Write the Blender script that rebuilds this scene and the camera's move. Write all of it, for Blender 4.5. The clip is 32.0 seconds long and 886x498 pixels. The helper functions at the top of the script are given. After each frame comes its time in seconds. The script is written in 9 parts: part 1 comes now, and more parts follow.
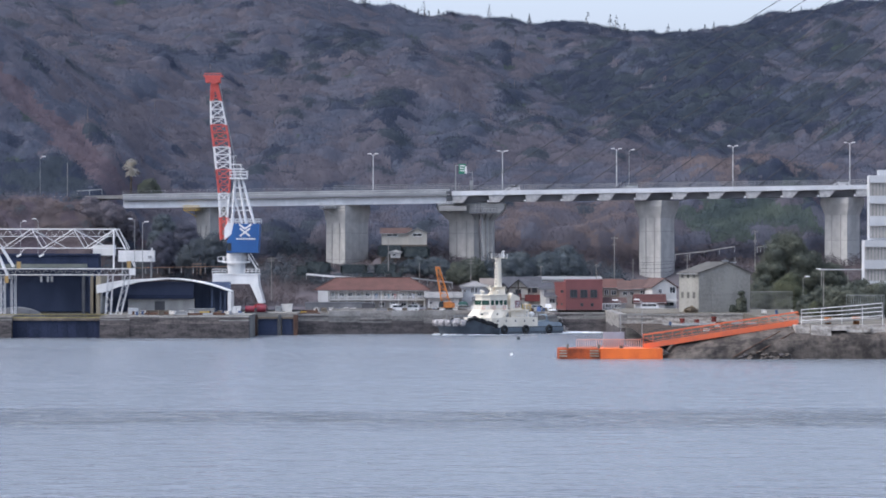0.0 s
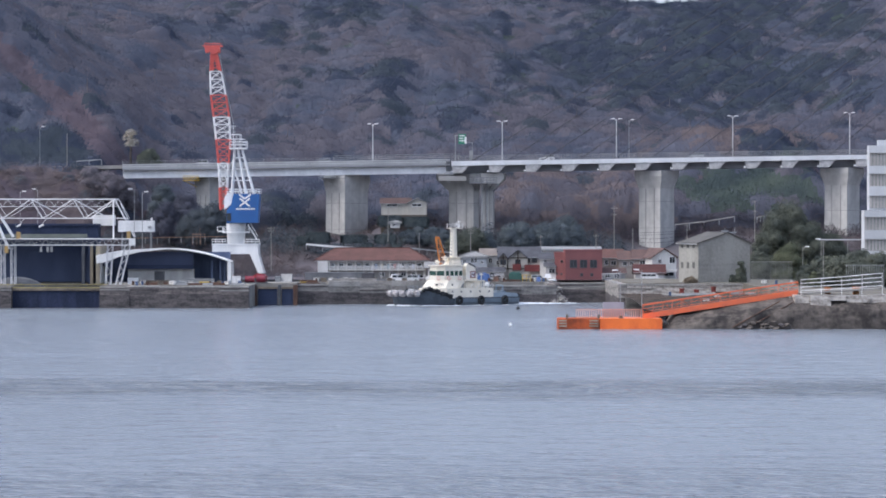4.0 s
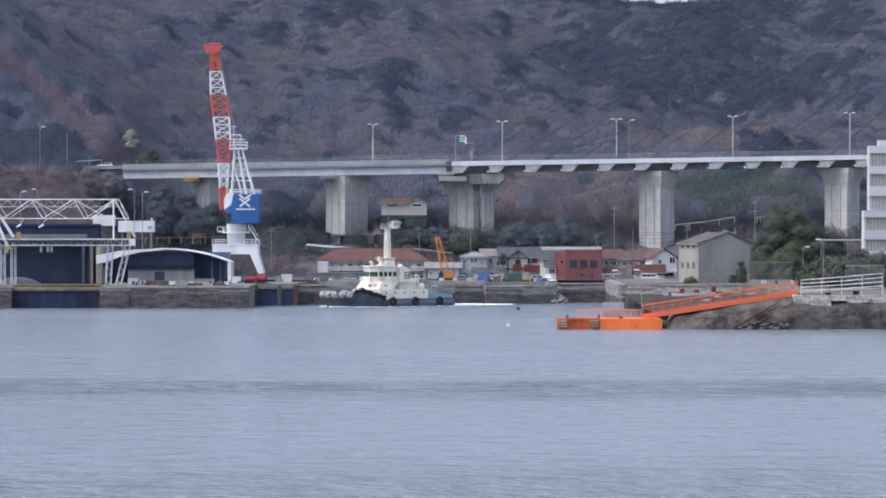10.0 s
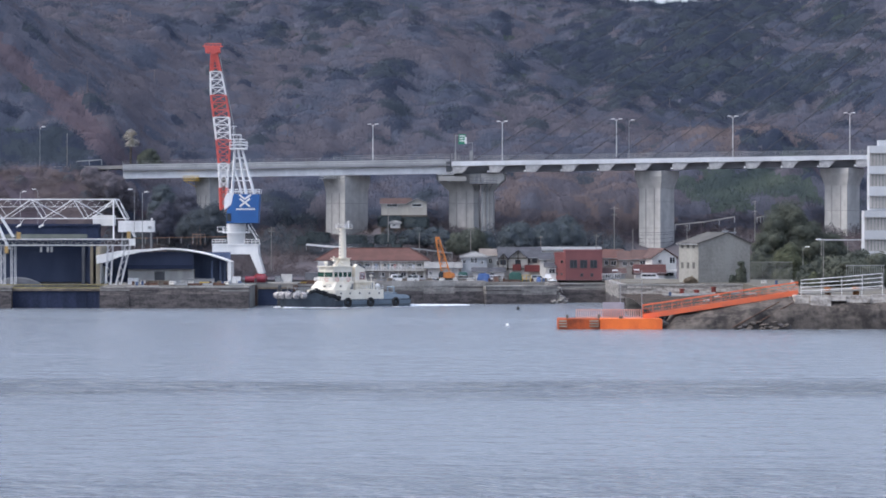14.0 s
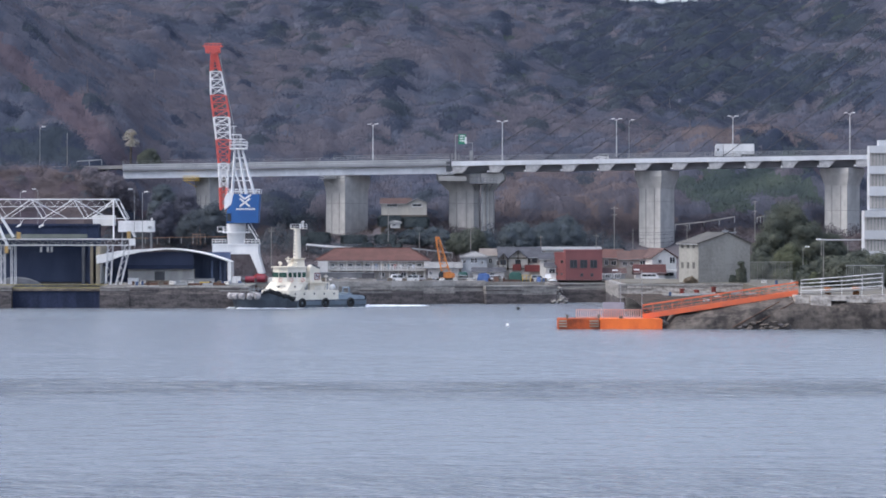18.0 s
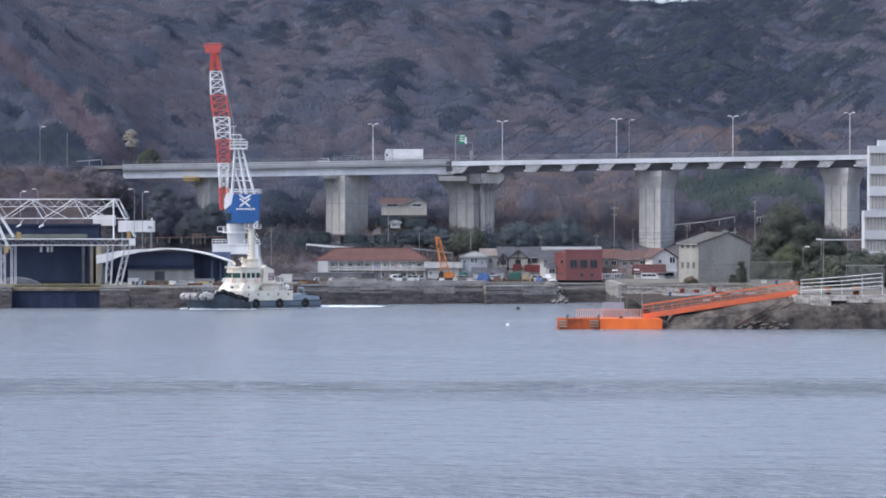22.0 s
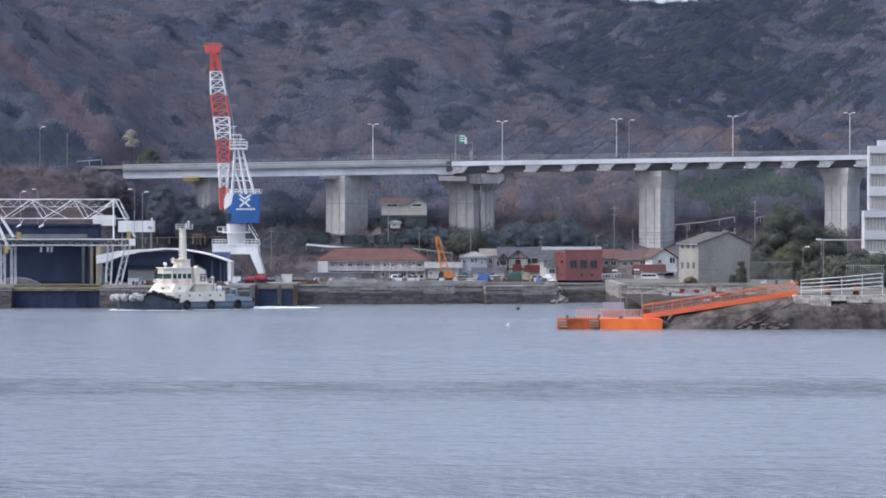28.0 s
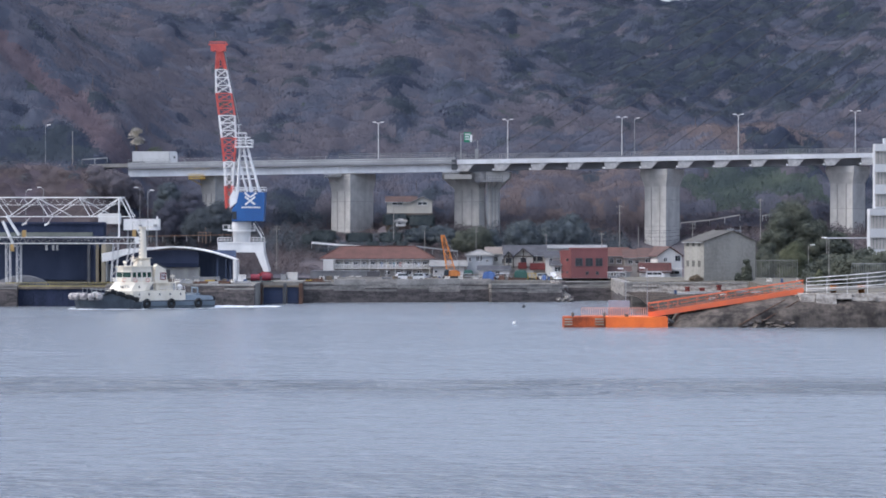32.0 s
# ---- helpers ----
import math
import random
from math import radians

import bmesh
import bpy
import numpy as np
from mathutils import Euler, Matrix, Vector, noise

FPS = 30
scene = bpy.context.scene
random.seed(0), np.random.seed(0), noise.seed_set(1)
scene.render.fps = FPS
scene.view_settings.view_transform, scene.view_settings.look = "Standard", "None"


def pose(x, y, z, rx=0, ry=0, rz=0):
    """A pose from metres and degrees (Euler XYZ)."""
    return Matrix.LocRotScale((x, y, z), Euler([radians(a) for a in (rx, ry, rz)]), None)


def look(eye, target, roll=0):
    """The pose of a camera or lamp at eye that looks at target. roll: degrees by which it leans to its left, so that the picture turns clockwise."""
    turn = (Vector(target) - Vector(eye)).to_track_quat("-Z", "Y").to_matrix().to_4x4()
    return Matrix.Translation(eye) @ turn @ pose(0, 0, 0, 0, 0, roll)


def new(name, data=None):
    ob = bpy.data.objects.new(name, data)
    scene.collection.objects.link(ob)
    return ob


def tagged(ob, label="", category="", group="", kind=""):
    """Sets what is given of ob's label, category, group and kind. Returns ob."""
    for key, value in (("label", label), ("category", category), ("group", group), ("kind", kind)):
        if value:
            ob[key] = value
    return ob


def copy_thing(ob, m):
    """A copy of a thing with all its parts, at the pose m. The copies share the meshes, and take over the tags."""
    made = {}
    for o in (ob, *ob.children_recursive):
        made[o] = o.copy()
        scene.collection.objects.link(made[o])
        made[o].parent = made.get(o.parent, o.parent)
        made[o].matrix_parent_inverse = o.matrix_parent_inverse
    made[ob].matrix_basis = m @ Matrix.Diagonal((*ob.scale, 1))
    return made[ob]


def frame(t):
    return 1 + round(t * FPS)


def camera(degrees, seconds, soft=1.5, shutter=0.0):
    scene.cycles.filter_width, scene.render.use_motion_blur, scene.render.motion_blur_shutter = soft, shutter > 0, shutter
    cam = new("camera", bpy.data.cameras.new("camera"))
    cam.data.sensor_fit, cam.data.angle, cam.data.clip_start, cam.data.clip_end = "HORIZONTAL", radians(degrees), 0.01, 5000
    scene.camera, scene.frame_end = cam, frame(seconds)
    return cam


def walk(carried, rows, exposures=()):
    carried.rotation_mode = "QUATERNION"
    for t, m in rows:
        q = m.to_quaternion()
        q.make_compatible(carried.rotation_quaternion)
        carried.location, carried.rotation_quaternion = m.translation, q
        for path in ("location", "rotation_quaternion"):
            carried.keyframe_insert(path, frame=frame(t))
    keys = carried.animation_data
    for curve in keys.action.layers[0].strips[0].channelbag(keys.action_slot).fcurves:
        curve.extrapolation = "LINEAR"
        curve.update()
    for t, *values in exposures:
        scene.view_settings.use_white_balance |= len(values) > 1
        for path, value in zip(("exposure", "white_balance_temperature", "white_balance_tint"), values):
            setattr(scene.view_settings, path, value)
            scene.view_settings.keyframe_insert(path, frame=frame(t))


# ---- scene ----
# A harbour seen from a height of 20 m across the water: x to the right, y away from the eye, z up.
cam = camera(18.0, 32.0, soft=1.8)
EYE = (0.0, 0.0, 20.0)


def aim(dx, dy):
    """The eye's pose, turned a little to the left (dx) and up (dy), in steps of 0.0116 degrees."""
    return pose(*EYE, 90 - 0.532 + dy * 0.011575, 0, dx * 0.011575)


walk(cam, [
    (0.0, aim(0.3, 52.5)), (0.5, aim(-1.4, 43.5)), (1.0, aim(-1.5, 17.5)), (1.5, aim(-0.6, 0.2)), (2.0, aim(-1.0, -2.0)),
    (2.5, aim(-0.4, -0.8)), (3.5, aim(-0.2, -0.5)), (5.5, aim(0, 0)), (12.0, aim(0, 0)), (22.0, aim(0.1, -0.2)), (30.5, aim(0, 0)),
    (31.0, aim(2.7, -0.2)), (31.5, aim(5.0, 0.1)), (32.0, aim(9.6, -3.3)),
], exposures=[(0.0, 1.31, 6000, 10), (32.0, 1.31, 6000, 10)])

# ---- overcast winter daylight ----
world = bpy.data.worlds.new("overcast_sky")
scene.world = world
world.use_nodes = True
wn = world.node_tree.nodes
sky = wn.new("ShaderNodeTexSky")
sky.sky_type, sky.sun_disc = "NISHITA", False
sky.sun_elevation, sky.sun_rotation = radians(52), radians(-110)
sky.altitude, sky.air_density, sky.dust_density, sky.ozone_density = 0, 1.0, 6.0, 1.5
wn["Background"].inputs["Strength"].default_value = 0.14
# an even cloud layer hides most of the clear sky
cloud = wn.new("ShaderNodeMix")
cloud.data_type = "RGBA"
cloud.inputs["Factor"].default_value = 0.55
cloud.inputs["B"].default_value = (2.5, 2.68, 3.2, 1)
world.node_tree.links.new(sky.outputs["Color"], cloud.inputs["A"])
world.node_tree.links.new(cloud.outputs["Result"], wn["Background"].inputs["Color"])

sun = new("sun", bpy.data.lights.new("sun", "SUN"))
sun.data.energy, sun.data.angle, sun.data.color = 0.6, radians(40), (1.0, 0.96, 0.9)
sun.matrix_world = look((-578, -210, 790), (0, 0, 0))

# ---- materials ----
def surface(name, col, col2=None, rough=0.7, metal=0.0, big=0.4, fine=6.0, bump=0.0, streak=1.0, piece=0.0):
    """A weathered surface: two colours mixed by broad stains and fine grain. streak stretches the stains upright."""
    m = bpy.data.materials.new(name)
    m.use_nodes = True
    nt = m.node_tree
    n, l = nt.nodes, nt.links
    b = n["Principled BSDF"]
    col2 = col2 or tuple(c * 0.72 for c in col)
    tc = n.new("ShaderNodeTexCoord")
    mp = n.new("ShaderNodeMapping")
    mp.inputs["Scale"].default_value = (1, 1, 1 / streak)
    l.new(tc.outputs["Object"], mp.inputs["Vector"])
    n1 = n.new("ShaderNodeTexNoise")
    n1.inputs["Scale"].default_value, n1.inputs["Detail"].default_value = big, 5
    n2 = n.new("ShaderNodeTexNoise")
    n2.inputs["Scale"].default_value, n2.inputs["Detail"].default_value = fine, 3
    l.new(mp.outputs[0], n1.inputs["Vector"])
    l.new(tc.outputs["Object"], n2.inputs["Vector"])
    ad = n.new("ShaderNodeMath")
    ad.operation, ad.inputs[1].default_value = "MULTIPLY_ADD", 0.6
    l.new(n2.outputs["Fac"], ad.inputs[0])
    l.new(n1.outputs["Fac"], ad.inputs[2])
    src = ad.outputs[0]
    if piece:
        oi = n.new("ShaderNodeObjectInfo")
        pm = n.new("ShaderNodeMath")
        pm.operation = "MULTIPLY_ADD"
        pm.inputs[1].default_value = piece
        l.new(oi.outputs["Random"], pm.inputs[0])
        l.new(src, pm.inputs[2])
        src = pm.outputs[0]
    rp = n.new("ShaderNodeMapRange")
    rp.inputs["From Min"].default_value, rp.inputs["From Max"].default_value = 0.64, 0.96 + piece
    l.new(src, rp.inputs["Value"])
    mx = n.new("ShaderNodeMix")
    mx.data_type = "RGBA"
    mx.inputs["A"].default_value, mx.inputs["B"].default_value = (*col2, 1), (*col, 1)
    l.new(rp.outputs[0], mx.inputs["Factor"])
    l.new(mx.outputs["Result"], b.inputs["Base Color"])
    b.inputs["Roughness"].default_value, b.inputs["Metallic"].default_value = rough, metal
    if rough >= 0.7:
        b.inputs["Specular IOR Level"].default_value = 0.08
    if bump:
        bp = n.new("ShaderNodeBump")
        bp.inputs["Strength"].default_value, bp.inputs["Distance"].default_value = bump, 0.3
        l.new(ad.outputs[0], bp.inputs["Height"])
        l.new(bp.outputs[0], b.inputs["Normal"])
    return m


def foliage(name, cols, scale=0.12, leafy=0.28):
    """Leaves and twigs: the hue drifts from crown to crown, and each leaf differs a little."""
    m = bpy.data.materials.new(name)
    m.use_nodes = True
    n, l = m.node_tree.nodes, m.node_tree.links
    b = n["Principled BSDF"]
    ge = n.new("ShaderNodeNewGeometry")
    no = n.new("ShaderNodeTexNoise")
    no.inputs["Scale"].default_value, no.inputs["Detail"].default_value = scale, 3
    l.new(ge.outputs["Position"], no.inputs["Vector"])
    ma = n.new("ShaderNodeMath")
    ma.operation, ma.inputs[1].default_value = "MULTIPLY_ADD", leafy
    l.new(ge.outputs["Random Per Island"], ma.inputs[0])
    l.new(no.outputs["Fac"], ma.inputs[2])
    rp = n.new("ShaderNodeValToRGB")
    k = len(cols)
    for i, c in enumerate(cols):
        e = rp.color_ramp.elements[i] if i < 2 else rp.color_ramp.elements.new(1.0)
        e.position = 0.42 + 0.44 * i / (k - 1)
        e.color = (*c, 1)
    l.new(ma.outputs[0], rp.inputs["Fac"])
    l.new(rp.outputs["Color"], b.inputs["Base Color"])
    b.inputs["Roughness"].default_value = 0.85
    b.inputs["Specular IOR Level"].default_value = 0.15
    return m


def pane_glass(name, col=(0.02, 0.025, 0.03)):
    m = surface(name, col, tuple(c * 0.7 for c in col), rough=0.12, big=0.5, fine=2)
    return m


CONCRETE = surface("concrete", (0.34, 0.33, 0.315), (0.21, 0.203, 0.195), 0.9, big=0.25, fine=3, streak=4)
PIER = surface("pier_concrete", (0.52, 0.51, 0.495), (0.38, 0.375, 0.365), 0.9, big=0.3, fine=0.5, streak=9)
QUAY = surface("quay_wall", (0.205, 0.18, 0.172), (0.09, 0.083, 0.084), 0.95, big=0.3, fine=1.6, bump=0.15, streak=0.22)
SEAWALL = surface("sea_wall", (0.33, 0.31, 0.29), (0.17, 0.163, 0.158), 0.95, big=0.3, fine=1.6, bump=0.15, streak=0.25)
TIDE = surface("tide_stained_wall", (0.128, 0.115, 0.115), (0.056, 0.053, 0.056), 0.9, big=0.35, fine=2, bump=0.3, streak=0.3)
ROCK = surface("rocky_bank", (0.135, 0.118, 0.106), (0.045, 0.041, 0.04), 0.95, big=0.28, fine=1.1, bump=0.6, streak=2.6)
WHITE = surface("white_steel", (0.80, 0.80, 0.80), (0.62, 0.63, 0.64), 0.5, big=0.3, fine=3, streak=3)
BRIDGEWHITE = surface("pale_bridge_steel", (0.62, 0.63, 0.64), (0.46, 0.47, 0.48), 0.55, big=0.15, fine=1.5, streak=3)
BRIDGEGREY = surface("bridge_grey_steel", (0.36, 0.37, 0.38), (0.27, 0.28, 0.29), 0.6, big=0.15, fine=1.5, streak=3)
STEEL = surface("grey_steel", (0.34, 0.35, 0.36), (0.22, 0.23, 0.24), 0.55, 0.2, big=0.4)
DARKSTEEL = surface("dark_steel", (0.075, 0.08, 0.092), (0.045, 0.05, 0.06), 0.6, big=0.4)
CABLE = surface("stay_cable_sheath", (0.035, 0.037, 0.05), None, 0.6)
NAVY = surface("navy_shed_cladding", (0.075, 0.092, 0.155), (0.055, 0.07, 0.12), 0.7, big=0.2, streak=4)
BLUE = surface("blue_crane_paint", (0.022, 0.105, 0.32), (0.018, 0.08, 0.25), 0.45, big=0.3, streak=3)
RED = surface("red_crane_paint", (0.60, 0.105, 0.085), (0.48, 0.08, 0.068), 0.5, big=0.5)
ORANGE = surface("orange_paint", (0.86, 0.185, 0.03), (0.68, 0.13, 0.025), 0.5, big=0.5, streak=2)
RUSTORANGE = surface("rusty_orange_paint", (0.50, 0.11, 0.04), (0.20, 0.055, 0.03), 0.7, big=0.6, streak=1)
RUST = surface("rust", (0.125, 0.075, 0.058), (0.065, 0.045, 0.04), 0.85, big=0.6)
YELLOW = surface("yellow_paint", (0.62, 0.42, 0.05), (0.42, 0.28, 0.05), 0.5)
TIMBER = surface("grey_timber", (0.20, 0.17, 0.14), (0.11, 0.095, 0.08), 0.85)
GLASS = pane_glass("dark_window", (0.034, 0.04, 0.048))
GREENGLASS = pane_glass("green_tinted_window", (0.03, 0.075, 0.06))
ASPHALT = surface("asphalt", (0.06, 0.06, 0.06), (0.045, 0.045, 0.047), 0.9, big=0.2)
RUBBER = surface("black_rubber", (0.042, 0.045, 0.05), (0.026, 0.028, 0.031), 0.8)
CREAM = surface("cream_wall", (0.47, 0.45, 0.41), (0.35, 0.335, 0.305), 0.85, streak=4)
PLASTER = surface("white_plaster", (0.70, 0.69, 0.67), (0.55, 0.54, 0.52), 0.85, streak=4)
GREYWALL = surface("grey_mortar_wall", (0.325, 0.318, 0.295), (0.225, 0.22, 0.205), 0.9, big=0.2, fine=1.5, streak=4)
BRICKRED = surface("brick_red_cladding", (0.21, 0.093, 0.095), (0.165, 0.076, 0.08), 0.85, big=0.3, streak=3)
REDTILE = surface("red_brown_roof_tile", (0.145, 0.080, 0.072), (0.105, 0.063, 0.058), 0.8, big=0.4)
BROWNTILE = surface("brown_roof_tile", (0.14, 0.091, 0.084), (0.098, 0.07, 0.067), 0.8, big=0.4)
DARKTILE = surface("dark_roof_tile", (0.09, 0.093, 0.107), (0.062, 0.064, 0.075), 0.7, big=0.5)
GREYTILE = surface("grey_roof_tile", (0.27, 0.27, 0.27), (0.19, 0.19, 0.19), 0.75, big=0.5)
BARK = surface("bark", (0.13, 0.11, 0.095), (0.07, 0.06, 0.052), 0.95, big=1.0)


# ---- mesh tools ----
def box(bm, x0, y0, z0, x1, y1, z1):
    v = [bm.verts.new(p) for p in ((x0, y0, z0), (x1, y0, z0), (x1, y1, z0), (x0, y1, z0), (x0, y0, z1), (x1, y0, z1), (x1, y1, z1), (x0, y1, z1))]
    for f in ((3, 2, 1, 0), (4, 5, 6, 7), (0, 1, 5, 4), (1, 2, 6, 5), (2, 3, 7, 6), (3, 0, 4, 7)):
        bm.faces.new([v[i] for i in f])
    return v


def bar(bm, p, q, w, h=None, n=4, w2=None):
    """A bar from p to q: square for n = 4, round for more; w2: its width at q."""
    p, q = Vector(p), Vector(q)
    h = h or w
    k = (w2 or w) / w
    d = (q - p).normalized()
    side = d.cross(Vector((0, 0, 1)))
    side = Vector((1, 0, 0)) if side.length < 0.01 else side.normalized()
    up = side.cross(d)
    rings = []
    for c, s in ((p, 1), (q, k)):
        if n == 4:
            o = [(-w / 2, -h / 2), (w / 2, -h / 2), (w / 2, h / 2), (-w / 2, h / 2)]
        else:
            o = [(w / 2 * math.cos(2 * math.pi * i / n), h / 2 * math.sin(2 * math.pi * i / n)) for i in range(n)]
        rings.append([bm.verts.new(c + side * a * s + up * b * s) for a, b in o])
    for i in range(n):
        j = (i + 1) % n
        bm.faces.new([rings[0][i], rings[0][j], rings[1][j], rings[1][i]])
    bm.faces.new(rings[0][::-1])
    bm.faces.new(rings[1])


def prism(bm, pts, a, b, axis="y"):
    """The outline pts, drawn in the plane across the axis, drawn out from a to b."""
    def at(u, v, w):
        return {"x": (w, u, v), "y": (u, w, v), "z": (u, v, w)}[axis]
    r0 = [bm.verts.new(at(u, v, a)) for u, v in pts]
    r1 = [bm.verts.new(at(u, v, b)) for u, v in pts]
    k = len(pts)
    for i in range(k):
        j = (i + 1) % k
        bm.faces.new([r0[i], r0[j], r1[j], r1[i]])
    bm.faces.new(r0[::-1])
    bm.faces.new(r1)


def loft(bm, rings, closed=True):
    vs = [[bm.verts.new(p) for p in r] for r in rings]
    k = len(vs[0])
    for a, b in zip(vs, vs[1:]):
        for i in range(k if closed else k - 1):
            j = (i + 1) % k
            bm.faces.new([a[i], a[j], b[j], b[i]])
    if closed:
        bm.faces.new(vs[0][::-1])
        bm.faces.new(vs[-1])


def lattice(bm, p, q, side, w, k, bar_w, chord_w):
    """A flat lattice: two chords from p to q, w apart along side, with k zigzag braces."""
    p, q, side = Vector(p), Vector(q), Vector(side)
    bar(bm, p, q, chord_w)
    bar(bm, p + side * w, q + side * w, chord_w)
    for i in range(k):
        a, b = p.lerp(q, i / k), p.lerp(q, (i + 1) / k)
        bar(bm, a + (side * w if i % 2 else side * 0), b + (side * 0 if i % 2 else side * w), bar_w)


def mesh(name, bm, material, bevel=0.0):
    bmesh.ops.recalc_face_normals(bm, faces=bm.faces)
    if bevel:
        bmesh.ops.bevel(bm, geom=bm.edges[:], offset=bevel, segments=1, affect="EDGES")
    me = bpy.data.meshes.new(name)
    bm.to_mesh(me)
    bm.free()
    me.materials.append(material)
    return me


def part(name, bm, material, parent, label="", at=None):
    ob = new(name, mesh(name, bm, material))
    ob.parent = parent
    if at:
        ob.location = at
    return tagged(ob, label)


def solid(name, bm, material, label="", category="", group="", kind=""):
    return tagged(new(name, mesh(name, bm, material)), label, category, group, kind)


def thing(name, x, y, z, label, category, rz=0.0, group="", kind=""):
    ob = new(name)
    ob.matrix_basis = pose(x, y, z, 0, 0, rz)
    return tagged(ob, label, category, group, kind)


def boxpart(name, b, material, parent, label=""):
    bm = bmesh.new()
    box(bm, *b)
    return part(name, bm, material, parent, label)


def from_arrays(name, verts, faces, material):
    """A mesh object out of arrays of corners and of faces of one size."""
    me = bpy.data.meshes.new(name)
    k = faces.shape[1]
    me.vertices.add(len(verts))
    me.vertices.foreach_set("co", verts.astype(np.float32).ravel())
    me.loops.add(faces.size)
    me.loops.foreach_set("vertex_index", faces.astype(np.int32).ravel())
    me.polygons.add(len(faces))
    me.polygons.foreach_set("loop_start", np.arange(0, faces.size, k, dtype=np.int32))
    me.polygons.foreach_set("loop_total", np.full(len(faces), k, dtype=np.int32))
    me.update(calc_edges=True)
    me.materials.append(material)
    return new(name, me)

# ---- water ----
def water_material():
    m = bpy.data.materials.new("harbour_water")
    m.use_nodes = True
    n, l = m.node_tree.nodes, m.node_tree.links
    b = n["Principled BSDF"]
    b.inputs["Base Color"].default_value = (0.165, 0.185, 0.212, 1)
    b.inputs["IOR"].default_value = 1.33
    ge = n.new("ShaderNodeNewGeometry")

    def wave(sx, sy, detail):
        mp = n.new("ShaderNodeMapping")
        mp.inputs["Scale"].default_value = (sx, sy, 1)
        l.new(ge.outputs["Position"], mp.inputs["Vector"])
        no = n.new("ShaderNodeTexNoise")
        no.inputs["Scale"].default_value, no.inputs["Detail"].default_value = 1.0, detail
        l.new(mp.outputs[0], no.inputs["Vector"])
        return no.outputs["Fac"]

    # small ripples ride on a low swell; broad streaks of wind make them rougher
    ripple, swell, wind = wave(0.6, 0.7, 1), wave(0.17, 0.26, 2), wave(0.004, 0.011, 2)
    ad = n.new("ShaderNodeMath")
    ad.operation, ad.inputs[1].default_value = "MULTIPLY_ADD", 3.0
    l.new(swell, ad.inputs[0])
    l.new(ripple, ad.inputs[2])
    st = n.new("ShaderNodeMapRange")
    st.inputs["From Min"].default_value, st.inputs["From Max"].default_value = 0.56, 0.86
    st.inputs["To Min"].default_value, st.inputs["To Max"].default_value = 0.10, 1.0
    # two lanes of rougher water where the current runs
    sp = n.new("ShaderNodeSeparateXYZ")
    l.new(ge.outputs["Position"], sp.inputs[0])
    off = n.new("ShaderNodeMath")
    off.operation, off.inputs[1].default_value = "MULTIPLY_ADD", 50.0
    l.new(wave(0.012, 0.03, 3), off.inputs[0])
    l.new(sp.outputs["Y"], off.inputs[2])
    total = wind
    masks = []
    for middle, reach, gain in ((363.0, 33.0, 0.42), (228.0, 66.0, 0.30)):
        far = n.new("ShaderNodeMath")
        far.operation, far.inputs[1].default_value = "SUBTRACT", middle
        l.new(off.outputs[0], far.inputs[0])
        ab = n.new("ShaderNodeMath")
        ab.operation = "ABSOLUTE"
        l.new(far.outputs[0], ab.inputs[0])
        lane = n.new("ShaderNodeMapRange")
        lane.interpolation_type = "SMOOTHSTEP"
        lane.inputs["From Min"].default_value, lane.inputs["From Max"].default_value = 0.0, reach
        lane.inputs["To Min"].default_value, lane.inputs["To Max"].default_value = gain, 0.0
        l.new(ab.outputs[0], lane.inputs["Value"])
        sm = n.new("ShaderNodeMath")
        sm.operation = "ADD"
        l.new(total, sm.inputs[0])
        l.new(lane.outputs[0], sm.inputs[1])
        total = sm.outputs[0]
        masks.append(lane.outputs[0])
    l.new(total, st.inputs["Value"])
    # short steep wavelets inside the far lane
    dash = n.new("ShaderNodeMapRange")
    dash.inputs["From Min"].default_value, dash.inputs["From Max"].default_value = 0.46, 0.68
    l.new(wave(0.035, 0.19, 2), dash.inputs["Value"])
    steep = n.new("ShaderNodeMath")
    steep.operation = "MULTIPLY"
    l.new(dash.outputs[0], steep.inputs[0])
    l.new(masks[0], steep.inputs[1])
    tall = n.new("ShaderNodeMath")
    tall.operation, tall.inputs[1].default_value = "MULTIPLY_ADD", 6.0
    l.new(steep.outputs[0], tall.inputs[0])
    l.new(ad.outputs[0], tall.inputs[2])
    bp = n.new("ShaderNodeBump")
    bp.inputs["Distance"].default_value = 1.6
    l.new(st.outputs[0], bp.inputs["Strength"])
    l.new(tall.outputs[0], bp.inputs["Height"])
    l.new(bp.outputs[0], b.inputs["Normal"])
    b.inputs["Roughness"].default_value = 0.27
    return m


bm = bmesh.new()
bmesh.ops.create_grid(bm, x_segments=8, y_segments=8, size=3500)
solid("water", bm, water_material(), "calm grey-blue harbour water with fine ripples", "water", kind="structure")


# ---- the hill behind the town ----
def bump_at(x, y, cx, cy, rx, ry, h):
    return h * np.exp(-((x - cx) / rx) ** 2 - ((y - cy) / ry) ** 2)


